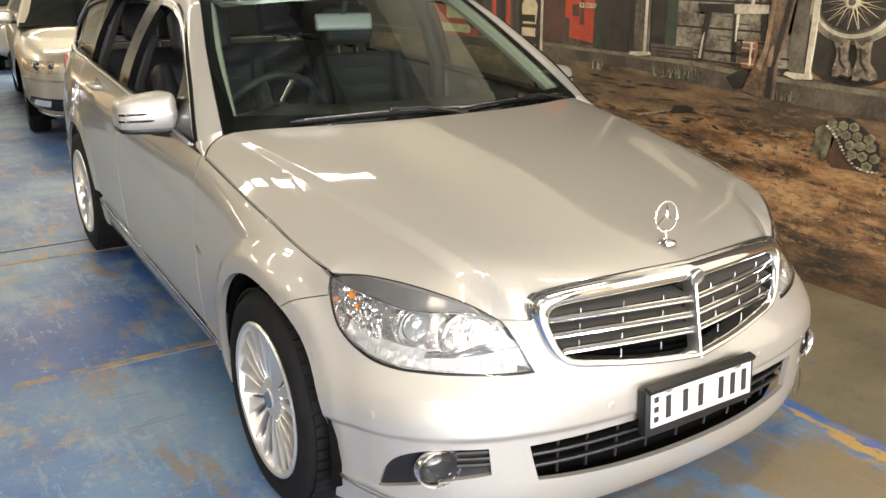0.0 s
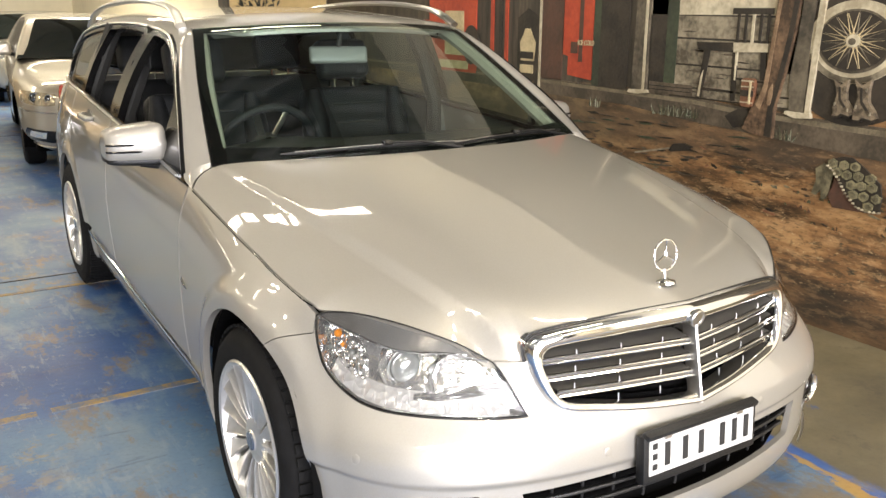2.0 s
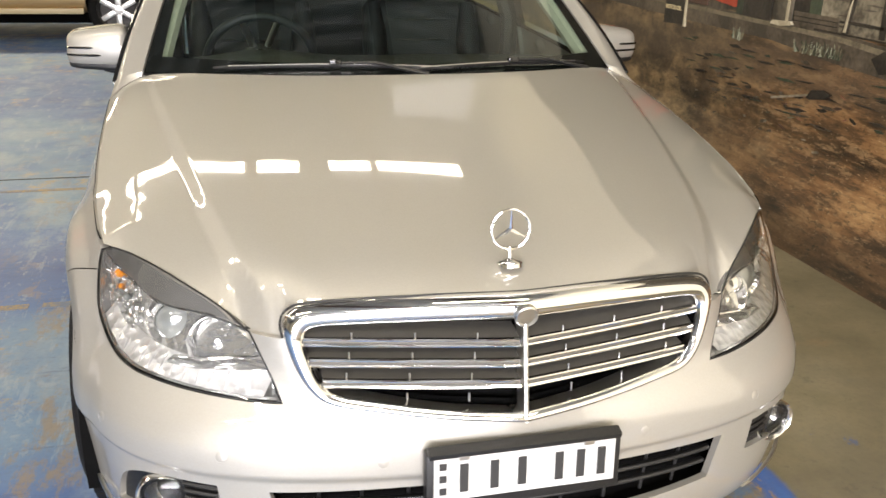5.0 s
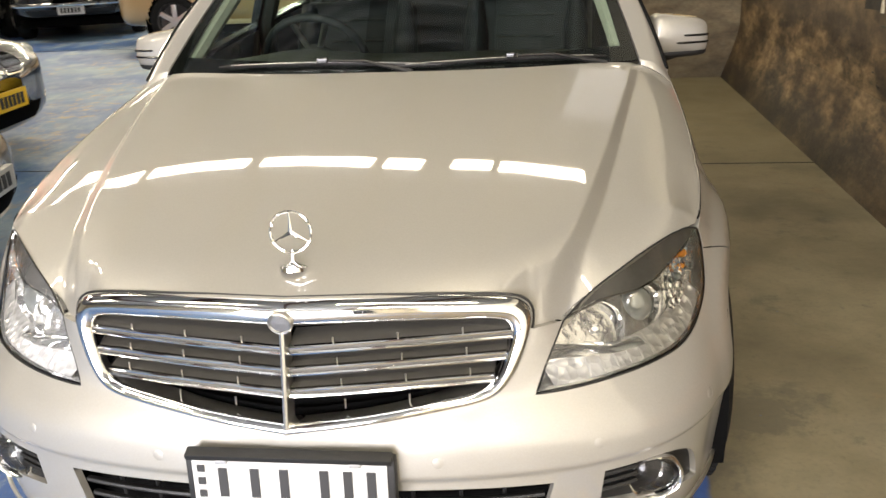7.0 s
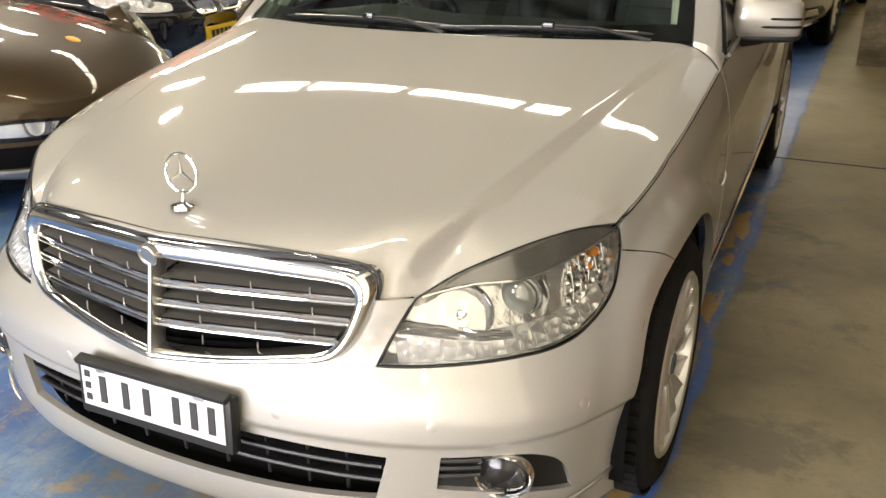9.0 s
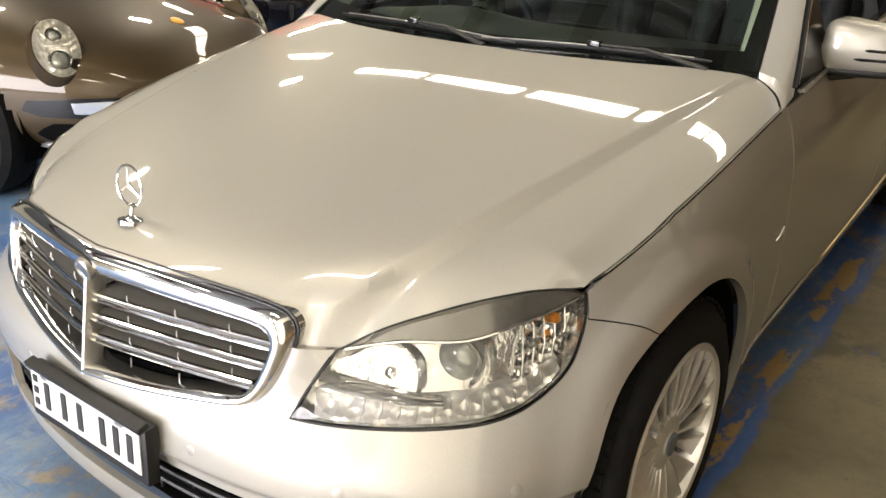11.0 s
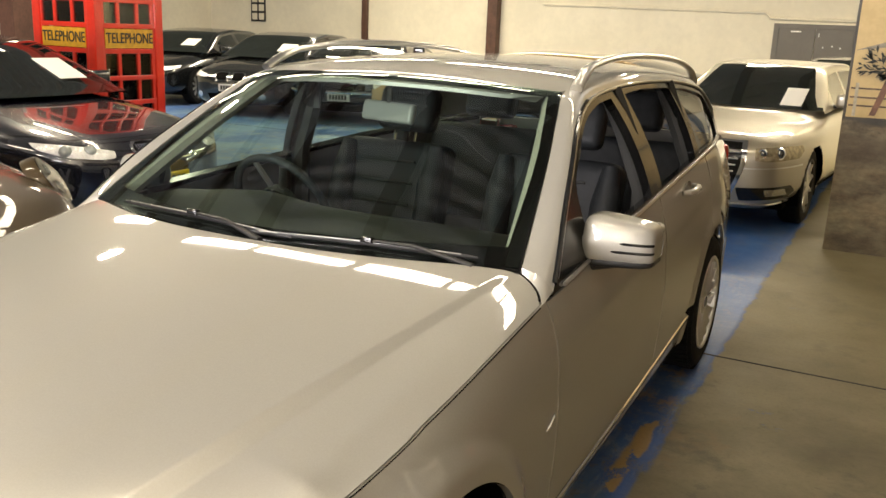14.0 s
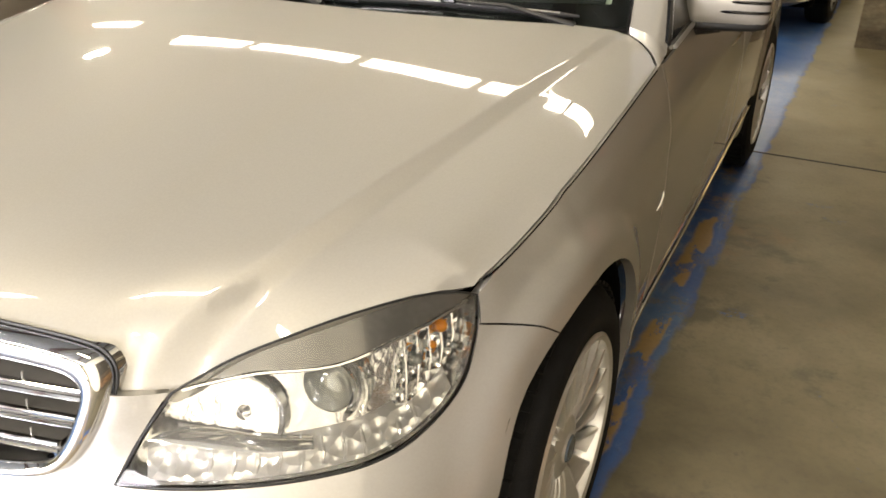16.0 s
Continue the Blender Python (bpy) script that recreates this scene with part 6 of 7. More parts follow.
# silver limousine behind the wagon, nose the same way
LIMO = dict(front=-1.0, rear=4.4, wide=1.64, plan=5.2, round=4.6, waist=.55, nose_round=.24, wheel=.335, hubs=(0., 3.3), mirror=(.95, 1.02),
            top=((-1.0, .735), (-.85, .795), (-.4, .872), (.5, .945), (.9, .965), (3.2, .98), (4.4, .95)), low=((-1.0, .24), (-.8, .20), (4.4, .26)),
            cabin=((.50, .94, .945), (1.20, .96, 1.30), (1.75, .96, 1.34), (2.6, .97, 1.33), (3.2, .98, 1.22), (3.75, .98, .99)), pillars=((.4, .98), (1.72, 1.84), (2.68, 2.80), (3.25, 4)))
FRONT_LAMP = [(.485, .712, 1), (.57, .722), (.66, .728), (.755, .726, 1), (.768, .68), (.755, .626, 1), (.62, .616), (.500, .622, 1)]
TALL_GRILLE = [(-.405, .762, 1), (.405, .762, 1), (.432, .63), (.385, .45), (.30, .275, 1), (-.30, .275, 1), (-.385, .45), (-.432, .63)]
limo, limo_front = other_car("limousine", LIMO, "silver luxury sedan with a tall dark grille, parked behind the wagon", paint("pale_silver_paint", (.46, .42, .34), .62, .46, .025), (0, 0, 0), (10, .016), (
    ("headlight", FRONT_LAMP, mat("lamp_warm", (.56, .48, .33), .14, .5, vary=.45, scale=30), .004, True, "clear rectangular headlight"),
    ("grille_frame", TALL_GRILLE, CHROME, .008, False, "chrome grille frame"),
    ("grille", [(x * .91, .51 + (z - .51) * .93) + ((1,) if k in (0, 1, 4, 5) else ()) for k, (x, z) in enumerate([(a[0], a[1]) for a in TALL_GRILLE])], GLOSS_BLACK, .013, False, "dark grille"),
    ("intake", [(.37, .40, 1), (.73, .415, 1), (.745, .36), (.71, .315, 1), (.40, .295, 1)], GLOSS_BLACK, .006, True, ""),
    ("lower_lip", [(-.74, .262, 1), (.74, .262, 1), (.73, .232, 1), (-.73, .232, 1)], SATIN, .012, False, "satin lower lip"),
    ("upper_crease", [(.40, .560, 1), (.77, .572, 1), (.77, .562, 1), (.40, .550, 1)], SATIN, .005, True, ""),
    ("fog_lamp", [(.58, .392, 1), (.70, .397, 1), (.71, .345, 1), (.59, .340, 1)], BOWL, .012, True, "")))
for k in range(7):
    z = .68 - .05 * k
    w = .382 - .014 * k
    bm = bmesh.new()
    tube(bm, [(x, limo_front(abs(x), z) - .016, z) for x in np.linspace(-w, w, 11)], .006, 6)
    part("grille_bar", bm, SATIN, limo, "", True)
for x, r in ((.545, .030), (.655, .038)):
    for q in (1, -1):
        y = limo_front(x, .678) - .004
        bm = bmesh.new()
        lathe(bm, ((r * .8, -.010), (r, .006), (r * 1.22, .007), (r * 1.3, -.010)), pose(q * x, y, .678, 90, 0, 0), 24)
        ring = part("projector_ring", bm, CHROME, limo, "", True)
        bm = bmesh.new()
        bmesh.ops.create_uvsphere(bm, u_segments=16, v_segments=10, radius=r * .85, matrix=pose(q * x, y + .012, .678))
        part("projector", bm, FOG_DARK, ring, "", True)
card(limo, LIMO, .42, .26, .20, .32)
drop(limo, .16, 6.86, -5)
limo.matrix_world = limo.matrix_world @ Matrix.Diagonal((.94, 1, 1, 1))
# a pale sedan behind the limousine, and the measures of the tall cars
VAN = dict(front=-.9, rear=3.9, wide=1.90, plan=5., round=5., waist=.6, nose_round=.2, wheel=.34, hubs=(0., 2.9), mirror=(.75, 1.15),
           top=((-.9, .80), (-.7, .95), (.0, 1.06), (.6, 1.10), (3.9, 1.10)), low=((-.9, .26), (3.9, .28)),
           cabin=((.15, 1.05, 1.06), (.95, 1.09, 1.62), (1.5, 1.1, 1.72), (3.3, 1.1, 1.70), (3.8, 1.1, 1.2)), pillars=((.1, .62), (1.5, 1.62), (2.6, 2.72), (3.5, 4)))
VAN_LIGHTS = (("headlight", [(.50, .78, 1), (.66, .84), (.82, .85, 1), (.84, .76), (.80, .70, 1), (.58, .69)], BOWL, .004, True, ""), ("grille", [(-.36, .76, 1), (.36, .76, 1), (.30, .62, 1), (-.30, .62, 1)], GLOSS_BLACK, .004, False, ""), ("intake", [(-.62, .46, 1), (.62, .46, 1), (.55, .34, 1), (-.55, .34, 1)], BLACK, .004, False, ""))
van, f_ = other_car("sedan", dict(LIMO, wide=1.82), "pale silver sedan parked behind the limousine", SILVER, (0, 0, 0), (6, .022), VAN_LIGHTS)
card(van, LIMO, .45, .42, .22, .24)
drop(van, .62, 13.2, -4)

# bronze-grey sports coupe, nose towards the wagon
COUPE = dict(front=-.93, rear=3.45, wide=1.84, plan=2.9, round=3.0, waist=.46, nose_round=.34, wheel=.335, hubs=(0., 2.40), mirror=(.75, .95),
             top=((-.93, .60), (-.75, .685), (-.45, .765), (-.1, .835), (.4, .905), (1.0, .93), (2.4, .95), (3.45, .80)), low=((-.93, .22), (-.7, .17), (3.45, .24)),
             cabin=((.30, .88, .885), (1.05, .92, 1.25), (1.5, .93, 1.31), (2.1, .94, 1.24), (3.0, .90, .92)), pillars=((.2, .75), (1.75, 1.88), (2.35, 3.1)))
coupe, coupe_front = other_car("sports_coupe", COUPE, "bronze grey sports coupe with round headlights, nose towards the wagon", GREY_PAINT, (0, 0, 0), (5, .03), (
    ("lamp_unit", [(.42, .480, 1), (.58, .495), (.74, .485, 1), (.75, .44), (.72, .415, 1), (.50, .405)], GLOSS_BLACK, .004, True, "dark lamp strip"),
    ("lamp_strip", [(.46, .472, 1), (.57, .480), (.66, .476, 1), (.655, .430, 1), (.50, .425)], BOWL, .009, True, ""),
    ("intake", [(.30, .375, 1), (.70, .385, 1), (.72, .34), (.66, .285, 1), (.34, .285, 1)], VOID, .004, True, ""),
    ("centre_intake", [(-.24, .375, 1), (.24, .375, 1), (.20, .285, 1), (-.20, .285, 1)], VOID, .004, False, ""),
    ("lower_lip", [(-.72, .270, 1), (.72, .270, 1), (.68, .195, 1), (-.68, .195, 1)], GREY_LOW, .012, False, "grey lower lip")))
for q in (1, -1):
    c = Vector((q * .615, coupe_front(.615, .66) + .012, .675))
    nrm = Vector((q * .40, -.72, .60)).normalized()
    m = Matrix.Translation(c) @ nrm.to_track_quat("Z", "Y").to_matrix().to_4x4() @ Matrix.Diagonal((.102, .148, 1, 1))
    bm = bmesh.new()
    lathe(bm, ((.90, .030), (.95, .031), (1.03, .012), (1.10, -.04)), m, 40)
    part("lamp_rim", bm, GREY_PAINT, coupe, "", True, 50)
    bm = bmesh.new()
    lathe(bm, ((.0005, .016), (.45, .018), (.70, .026), (.90, .034)), m, 40)
    hl = part("headlight", bm, COUPE_LAMP, coupe, "oval clear headlight", True)
    bm = bmesh.new()
    lathe(bm, ((.0005, .066), (.4, .060), (.72, .046), (.94, .030)), m, 40)
    part("lens", bm, LENS, hl, "", True)
    for dx, r in ((-.36, .038), (.40, .026)):
        mm = m @ Matrix.Translation((0, dx, .022)) @ Matrix.Diagonal((1 / .102, 1 / .148, 1, 1))
        bm = bmesh.new()
        lathe(bm, ((r * 1.0, -.01), (r * 1.06, .014), (r * 1.25, .016), (r * 1.32, .002)), mm, 28)
        part("projector_ring", bm, CHROME, hl, "", True)
        bm = bmesh.new()
        bmesh.ops.create_uvsphere(bm, u_segments=18, v_segments=10, radius=r, matrix=mm @ Matrix.Diagonal((1, 1, .55, 1)))
        part("projector", bm, BULB, hl, "", True)
bm = bmesh.new()
bmesh.ops.create_uvsphere(bm, u_segments=20, v_segments=10, radius=1, matrix=Matrix.Translation((0, -.60, .728)) @ Matrix.Rotation(radians(18), 4, "X") @ Matrix.Diagonal((.028, .036, .006, 1)))
part("nose_badge", bm, mat("crest_gold", (.75, .42, .08), .3, .6), coupe, "small amber crest", True)
plate(coupe, coupe_front, .43, PLATE_WHITE, .36, .10)
drop(coupe, -2.72, .98, 100)

# dark blue sedan in the same row
SEDAN = dict(front=-.86, rear=3.9, wide=1.86, plan=4.4, round=4.4, waist=.5, nose_round=.20, wheel=.335, hubs=(0., 2.88), mirror=(.80, 1.0),
             top=((-.86, .64), (-.7, .735), (-.3, .81), (.3, .90), (.7, .945), (2.6, .97), (3.9, .93)), low=((-.86, .22), (-.7, .18), (3.9, .25)),
             cabin=((.35, .92, .925), (1.15, .95, 1.28), (1.75, .96, 1.345), (2.5, .97, 1.32), (3.1, .98, 1.18), (3.6, .98, .985)), pillars=((.3, .86), (1.62, 1.74), (2.55, 2.66), (3.05, 4)))
SEDAN_LIGHTS = (("headlight", [(.42, .660, 1), (.54, .685), (.66, .705), (.77, .715, 1), (.775, .675), (.70, .640), (.56, .620), (.44, .622)], LAMP_LEDGE, .004, True, "clear headlight"),
                ("grille_frame", [(.03, .70, 1), (.22, .705), (.27, .66), (.22, .575), (.04, .57, 1)], CHROME, .008, True, ""),
                ("grille", [(.045, .69, 1), (.21, .693), (.255, .655), (.21, .585), (.055, .58, 1)], VOID, .012, True, ""),
                ("intake", [(-.40, .36, 1), (.40, .36, 1), (.36, .25, 1), (-.36, .25, 1)], VOID, .004, False, ""),
                ("fog_lamp", [(.56 + .055 * math.cos(a), .34 + .05 * math.sin(a)) for a in np.linspace(0, 2 * math.pi, 13)[:-1]], BOWL, .005, True, ""))
sedan, sedan_front = other_car("sedan", SEDAN, "midnight blue sedan with a yellow number plate", BLUE_PAINT, (0, 0, 0), (10, .014), SEDAN_LIGHTS)
for q in (1, -1):
    for k in range(9):
        x = .06 + .021 * k
        bm = bmesh.new()
        tube(bm, [(q * x, sedan_front(x, z) - .016, z) for z in (.59, .635, .685)], .004, 6)
        part("grille_bar", bm, CHROME, sedan, "", True)
    for x in (.56, .68):
        bm = bmesh.new()
        bmesh.ops.create_uvsphere(bm, u_segments=16, v_segments=10, radius=.045, matrix=pose(q * x, sedan_front(x, .665) + .028, .665))
        part("projector", bm, BULB, sedan, "", True)
plate(sedan, sedan_front, .42, PLATE_YELLOW)
for x in (-.42, .40):
    card(sedan, SEDAN, x, .45, .26, .34)
drop(sedan, -3.83, 3.12, 92)

# black sedans farther back
black, b_front = other_car("sedan", SEDAN, "black sedan with silver wheels far back in the hall", BLACK_PAINT, (0, 0, 0), (10, .016), SEDAN_LIGHTS)
card(black, SEDAN, .35, .45, .30, .30)
plate(black, b_front, .46, PLATE_WHITE)
drop(black, -10.96, 10.9, 12)
copy_thing(black, pose(-8.5, 10.7, 0, 0, 0, 12))

# gold estate seen from its side, and a dark off-roader next to it
GOLD = dict(VAN, top=((-.9, .74), (-.7, .88), (.0, .98), (.6, 1.02), (3.9, 1.04)), cabin=((.25, .98, .99), (1.05, 1.02, 1.24), (1.6, 1.03, 1.29), (2.6, 1.04, 1.27), (3.4, 1.04, 1.08)), hubs=(0., 2.65), rear=3.5)
gold, g_front = other_car("estate_car", GOLD, "gold estate car with five-spoke wheels, standing side-on", GOLD_PAINT, (0, 0, 0), (6, .030), VAN_LIGHTS)
BEIGE = mat("moulding_beige", (.55, .45, .27), .45)
for q in (1, -1):
    bm = bmesh.new()
    box(bm, q * .90, .36, .30, q * .955, 2.28, .36, .012)
    part("side_moulding", bm, BEIGE, gold, "", True)
drop(gold, -4.25, 9.75, -90)
off, o_front = other_car("estate_car", dict(GOLD, wheel=.36, low=((-.9, .34), (3.9, .36))), "black estate car with a chrome bumper strip", BLACK_PAINT, (0, 0, 0), (5, .03), VAN_LIGHTS)
bm = bmesh.new()
tube(bm, [(x, o_front(min(.8, abs(x)), .52) - .02, .52) for x in np.linspace(-.8, .8, 15)], .03, 8)
part("bumper_strip", bm, CHROME, off, "", True)
plate(off, o_front, .44, PLATE_WHITE)
drop(off, -6.6, 10.9, 20)

# ---- telephone box, wall fittings and the painted scene ----
booth = thing("telephone_box", (-6.05, 5.30, 0), "red cast-iron telephone box with small glazed panes", "telephone box")
BX0, BX1, BY0, BY1 = -6.50, -5.60, 4.85, 5.75
bm = bmesh.new()
box(bm, BX0 - .02, BY0 - .02, 0, BX1 + .02, BY1 + .02, .18, .012)
part("plinth", bm, RED, booth)
for x in (BX0, BX1 - .11):
    for y in (BY0, BY1 - .11):
        bm = bmesh.new()
        box(bm, x, y, .18, x + .11, y + .11, 2.20, .012)
        part("corner_post", bm, RED, booth)
bm = bmesh.new()
box(bm, BX0 - .03, BY0 - .03, 2.20, BX1 + .03, BY1 + .03, 2.42, .02)
part("fascia", bm, RED, booth)
bm = bmesh.new()
bmesh.ops.create_uvsphere(bm, u_segments=24, v_segments=12, radius=1, matrix=Matrix.Translation((-6.05, 5.30, 2.40)) @ Matrix.Diagonal((.47, .47, .16, 1)))
part("domed_roof", bm, RED, booth, "", True)
BOOTH_GLASS = pane("booth_glass", (.55, .60, .52))
AMBER_SIGN = mat("amber_sign", (.62, .33, .02), .5, vary=.2, scale=20)
LEVELS = (.18, .42, .66, .91, 1.18, 1.43, 1.68, 1.93, 2.20)


def booth_face(o, u, w):
    """One glazed face from the corner o along u, outward w."""
    o, u, w = Vector(o), Vector(u), Vector(w)

    def bar(a, b, z0, z1, d0, d1, m, name, smooth=0.):
        bm = bmesh.new()
        vs = box(bm, a, d0, z0, b, d1, z1, smooth)
        M = Matrix(((u.x, w.x, 0, o.x), (u.y, w.y, 0, o.y), (0, 0, 1, 0), (0, 0, 0, 1)))
        bmesh.ops.transform(bm, matrix=M, verts=bm.verts)
        return part(name, bm, m, booth)
    for z in LEVELS:
        bar(.10, .80, z - .024, z + .024, -.055, -.012, RED, "glazing_bar", .006)
    for x in (.115, .315, .565, .765):
        bar(x - .02, x + .02, .20, 2.19, -.052, -.015, RED, "mullion", .006)
    for z0, z1 in zip(LEVELS, LEVELS[1:]):
        if z0 == 1.18:
            bar(.13, .755, z0 + .03, z1 - .03, -.014, -.006, AMBER_SIGN, "sign_panel")
            continue
        for x0, x1 in ((.135, .295), (.335, .545), (.585, .745)):
            bar(x0, x1, z0 + .024, z1 - .024, -.036, -.031, BOOTH_GLASS, "pane")


booth_face((BX1, BY0, 0), (0, 1, 0), (1, 0, 0))
booth_face((BX0, BY0, 0), (1, 0, 0), (0, -1, 0))
booth_face((BX1, BY1, 0), (-1, 0, 0), (0, 1, 0))
booth_face((BX0, BY1, 0), (0, -1, 0), (-1, 0, 0))


def lettering(text, size, m, material, parent, wide=1.):
    c = bpy.data.curves.new("lettering", "FONT")
    c.body, c.size, c.extrude, c.align_x, c.align_y = text, size, .002, "CENTER", "CENTER"
    c.offset = size * .012
    c.materials.append(material)
    ob = new("lettering", c)
    ob.matrix_world = m @ Matrix.Diagonal((wide, 1, 1, 1))
    bpy.context.view_layer.update()
    ob.parent = parent
    ob.matrix_parent_inverse = parent.matrix_world.inverted()
    return ob


lettering("TELEPHONE", .145, pose(BX1 - .003, 5.295, 1.305, 90, 0, 90), INK, booth, .78)
lettering("TELEPHONE", .145, pose(-6.055, BY0 + .003, 1.305, 90, 0, 0), INK, booth, .78)

# brown steel posts and a grille on the back wall
RUST = mat("rust_brown_paint", (.10, .045, .028), .6, vary=.3, scale=5)


def post(x, y, r, top):
    bm = bmesh.new()
    box(bm, x - r, y - r, 0, x + r, y + r, top, .01)
    box(bm, x - r * 1.6, y - r * 1.6, 0, x + r * 1.6, y + r * 1.6, .03, .005)
    tagged(part("steel_post", bm, RUST), "brown painted steel post standing on the floor", "post", kind="structure")


post(-7.75, BACK_Y - .14, .13, ROOF_Z - .25)
post(-11.55, BACK_Y - .08, .07, ROOF_Z - .25)
post(-8.35, 6.05, .14, ROOF_Z - .25)
vent = thing("wall_grille", (-15.2, BACK_Y - .03, 2.0), "small black barred grille on the back wall", "grille")
bm = bmesh.new()
box(bm, -15.45, BACK_Y - .05, 1.55, -14.95, BACK_Y, 2.35, .01)
part("frame", bm, BLACK, vent)
for i in range(2):
    for k in range(3):
        bm = bmesh.new()
        box(bm, -15.40 + .24 * i, BACK_Y - .056, 1.60 + .24 * k, -15.22 + .24 * i, BACK_Y - .048, 1.78 + .24 * k)
        part("pane", bm, PALE, vent)
# door in the back wall
DOOR_GREY = mat("door_grey", (.14, .125, .10), .5, vary=.08, scale=3)
bm = bmesh.new()
box(bm, -1.20, BACK_Y - .06, 0, -1.10, BACK_Y - .001, 1.95)
box(bm, .38, BACK_Y - .06, 0, .48, BACK_Y - .001, 1.95)
box(bm, -1.10, BACK_Y - .06, 1.86, .38, BACK_Y - .001, 1.95)
frame_ = part("door_1", bm, DOOR_GREY)
tagged(frame_, "dark grey double door in the cream back wall", "door", kind="structure")
for x0, x1 in ((-1.10, -.365), (-.355, .38)):
    bm = bmesh.new()
    box(bm, x0, BACK_Y - .045, .01, x1, BACK_Y - .002, 1.86, .006)
    part("door_leaf", bm, DOOR_GREY, frame_)
for x, z, w, h in ((-.30, 1.70, .02, .07), (-.02, 1.50, .03, .03), (-.20, 1.47, .03, .03), (.14, 1.47, .03, .03), (-.85, 1.78, .20, .03)):
    bm = bmesh.new()
    box(bm, x, BACK_Y - .05, z, x + w, BACK_Y - .044, z + h)
    part("door_label", bm, PAPER, frame_)
# conduit along the back wall
bm = bmesh.new()
tube(bm, [(-6.5, BACK_Y - .04, 2.22), (-1.4, BACK_Y - .04, 2.16), (-1.3, BACK_Y - .04, 2.05), (.9, BACK_Y - .04, 2.03)], .03, 8)
tagged(part("conduit", bm, PALE, None, "", True), "cream painted conduit along the back wall", "conduit", kind="structure")

# the painted scene, flat shapes laid on the wall
mural = bpy.data.objects["wall_mural"]


def ink(name, colour, **k):
    return mat(name, colour, .55, bump=.3, bscale=28, **k)


M_DECK = ink("mural_deck", (.115, .090, .060), second=(.045, .036, .024), scale=7)
M_WOOD = ink("mural_wood", (.30, .26, .18), second=(.07, .058, .038), scale=6)
M_COLUMN = ink("mural_column", (.15, .125, .085), second=(.040, .034, .024), scale=5)
M_PALE = ink("mural_pale", (.58, .52, .37), second=(.33, .285, .19), scale=6)
M_POST = ink("mural_trunk", (.20, .125, .070), second=(.045, .028, .016), scale=7)
M_RED = ink("mural_red", (0.468, 0.068, 0.025), second=(0.306, 0.041, 0.018), scale=5)
M_MAROON = ink("mural_maroon", (.095, .045, .028), second=(.05, .03, .02), scale=5)
M_DARK = ink("mural_dark", (.014, .012, .009), second=(.036, .028, .019), scale=8)
M_GREEN = ink("mural_green", (.05, .065, .035), second=(.026, .032, .02), scale=5)
M_CREAM = ink("mural_cream", (.60, .50, .29), second=(.40, .33, .19), scale=9)
M_RUST = ink("mural_rust", (.24, .11, .055), second=(.12, .055, .03), scale=12)
M_STONE = ink("mural_stone", (.19, .165, .095), second=(.060, .054, .032), scale=26)


def daub(name, pts, material, layer, wall=None, flat="x"):
    """A flat painted shape (y, z) on the mural wall, layer millimetres proud."""
    bm = bmesh.new()
    if flat == "x":
        x = WALL_X - .0015 - .003 * layer
        a = [bm.verts.new((x, y, z)) for y, z in pts]
        b = [bm.verts.new((WALL_X + .004, y, z)) for y, z in pts]
    else:
        yy = RETURN_Y - .0015 - .003 * layer
        a = [bm.verts.new((x, yy, z)) for x, z in pts]
        b = [bm.verts.new((x, RETURN_Y + .004, z)) for x, z in pts]
    bm.faces.new(a), bm.faces.new(b)
    for i in range(len(pts)):
        j = (i + 1) % len(pts)
        bm.faces.new((a[i], a[j], b[j], b[i]))
    return part(name, bm, material, wall or mural)


def quad(y0, z0, y1, z1):
    return [(y0, z0), (y1, z0), (y1, z1), (y0, z1)]


def oval(y, z, a, b, n=24):
    return [(y + a * math.cos(2 * math.pi * k / n), z + b * math.sin(2 * math.pi * k / n)) for k in range(n)]


rnd = random.Random(4)
M_DECK_TOP = ink("mural_deck_edge", (.20, .165, .105), second=(.10, .082, .052), scale=11)
M_BARK_LIGHT = ink("mural_bark_light", (.30, .205, .12), second=(.15, .095, .052), scale=14)
M_BOOT = ink("mural_boot", (.24, .19, .125), second=(.045, .034, .022), scale=34)
M_BLADE = ink("mural_blade", (.36, .37, .27), second=(.17, .18, .11), scale=20)
daub("painted_deck", [(5.8, 1.01), (2.54, .996), (1.71, .988), (1.22, .982), (.90, .957), (.37, .944), (.13, .940), (-1.28, .915), (-1.28, .72), (.108, .793), (.537, .812), (.852, .834), (1.248, .853), (1.705, .893), (2.535, .900), (5.8, .955)], M_DECK, 1)
daub("painted_deck_edge", [(5.8, 1.006), (2.54, .988), (1.71, .976), (1.22, .968), (.90, .944), (.37, .931), (-1.28, .900), (-1.28, .872), (.37, .905), (.90, .920), (1.22, .945), (1.71, .955), (2.54, .968), (5.8, .99)], M_DECK_TOP, 1.6)
daub("painted_boards", quad(1.40, .975, .60, 1.41), M_DARK, 1.2)
for z0, z1 in ((.985, 1.026), (1.036, 1.146), (1.156, 1.284), (1.294, 1.405)):
    daub("painted_plank", [(1.39, z0), (.62, z0 - .006), (.62, z1 - .006), (1.39, z1)], M_WOOD, 2)
    for k in range(5):
        y, z = rnd.uniform(.66, 1.34), rnd.uniform(z0 + .012, z1 - .012)
        daub("painted_grain", [(y, z), (y - rnd.uniform(.04, .10), z - .004), (y - .11, z + .001), (y - .05, z + .006)], M_DECK, 2.6)
daub("painted_crate", [(1.553, 1.046), (1.237, 1.043), (1.231, .985), (1.548, .985)], M_DECK, 3)
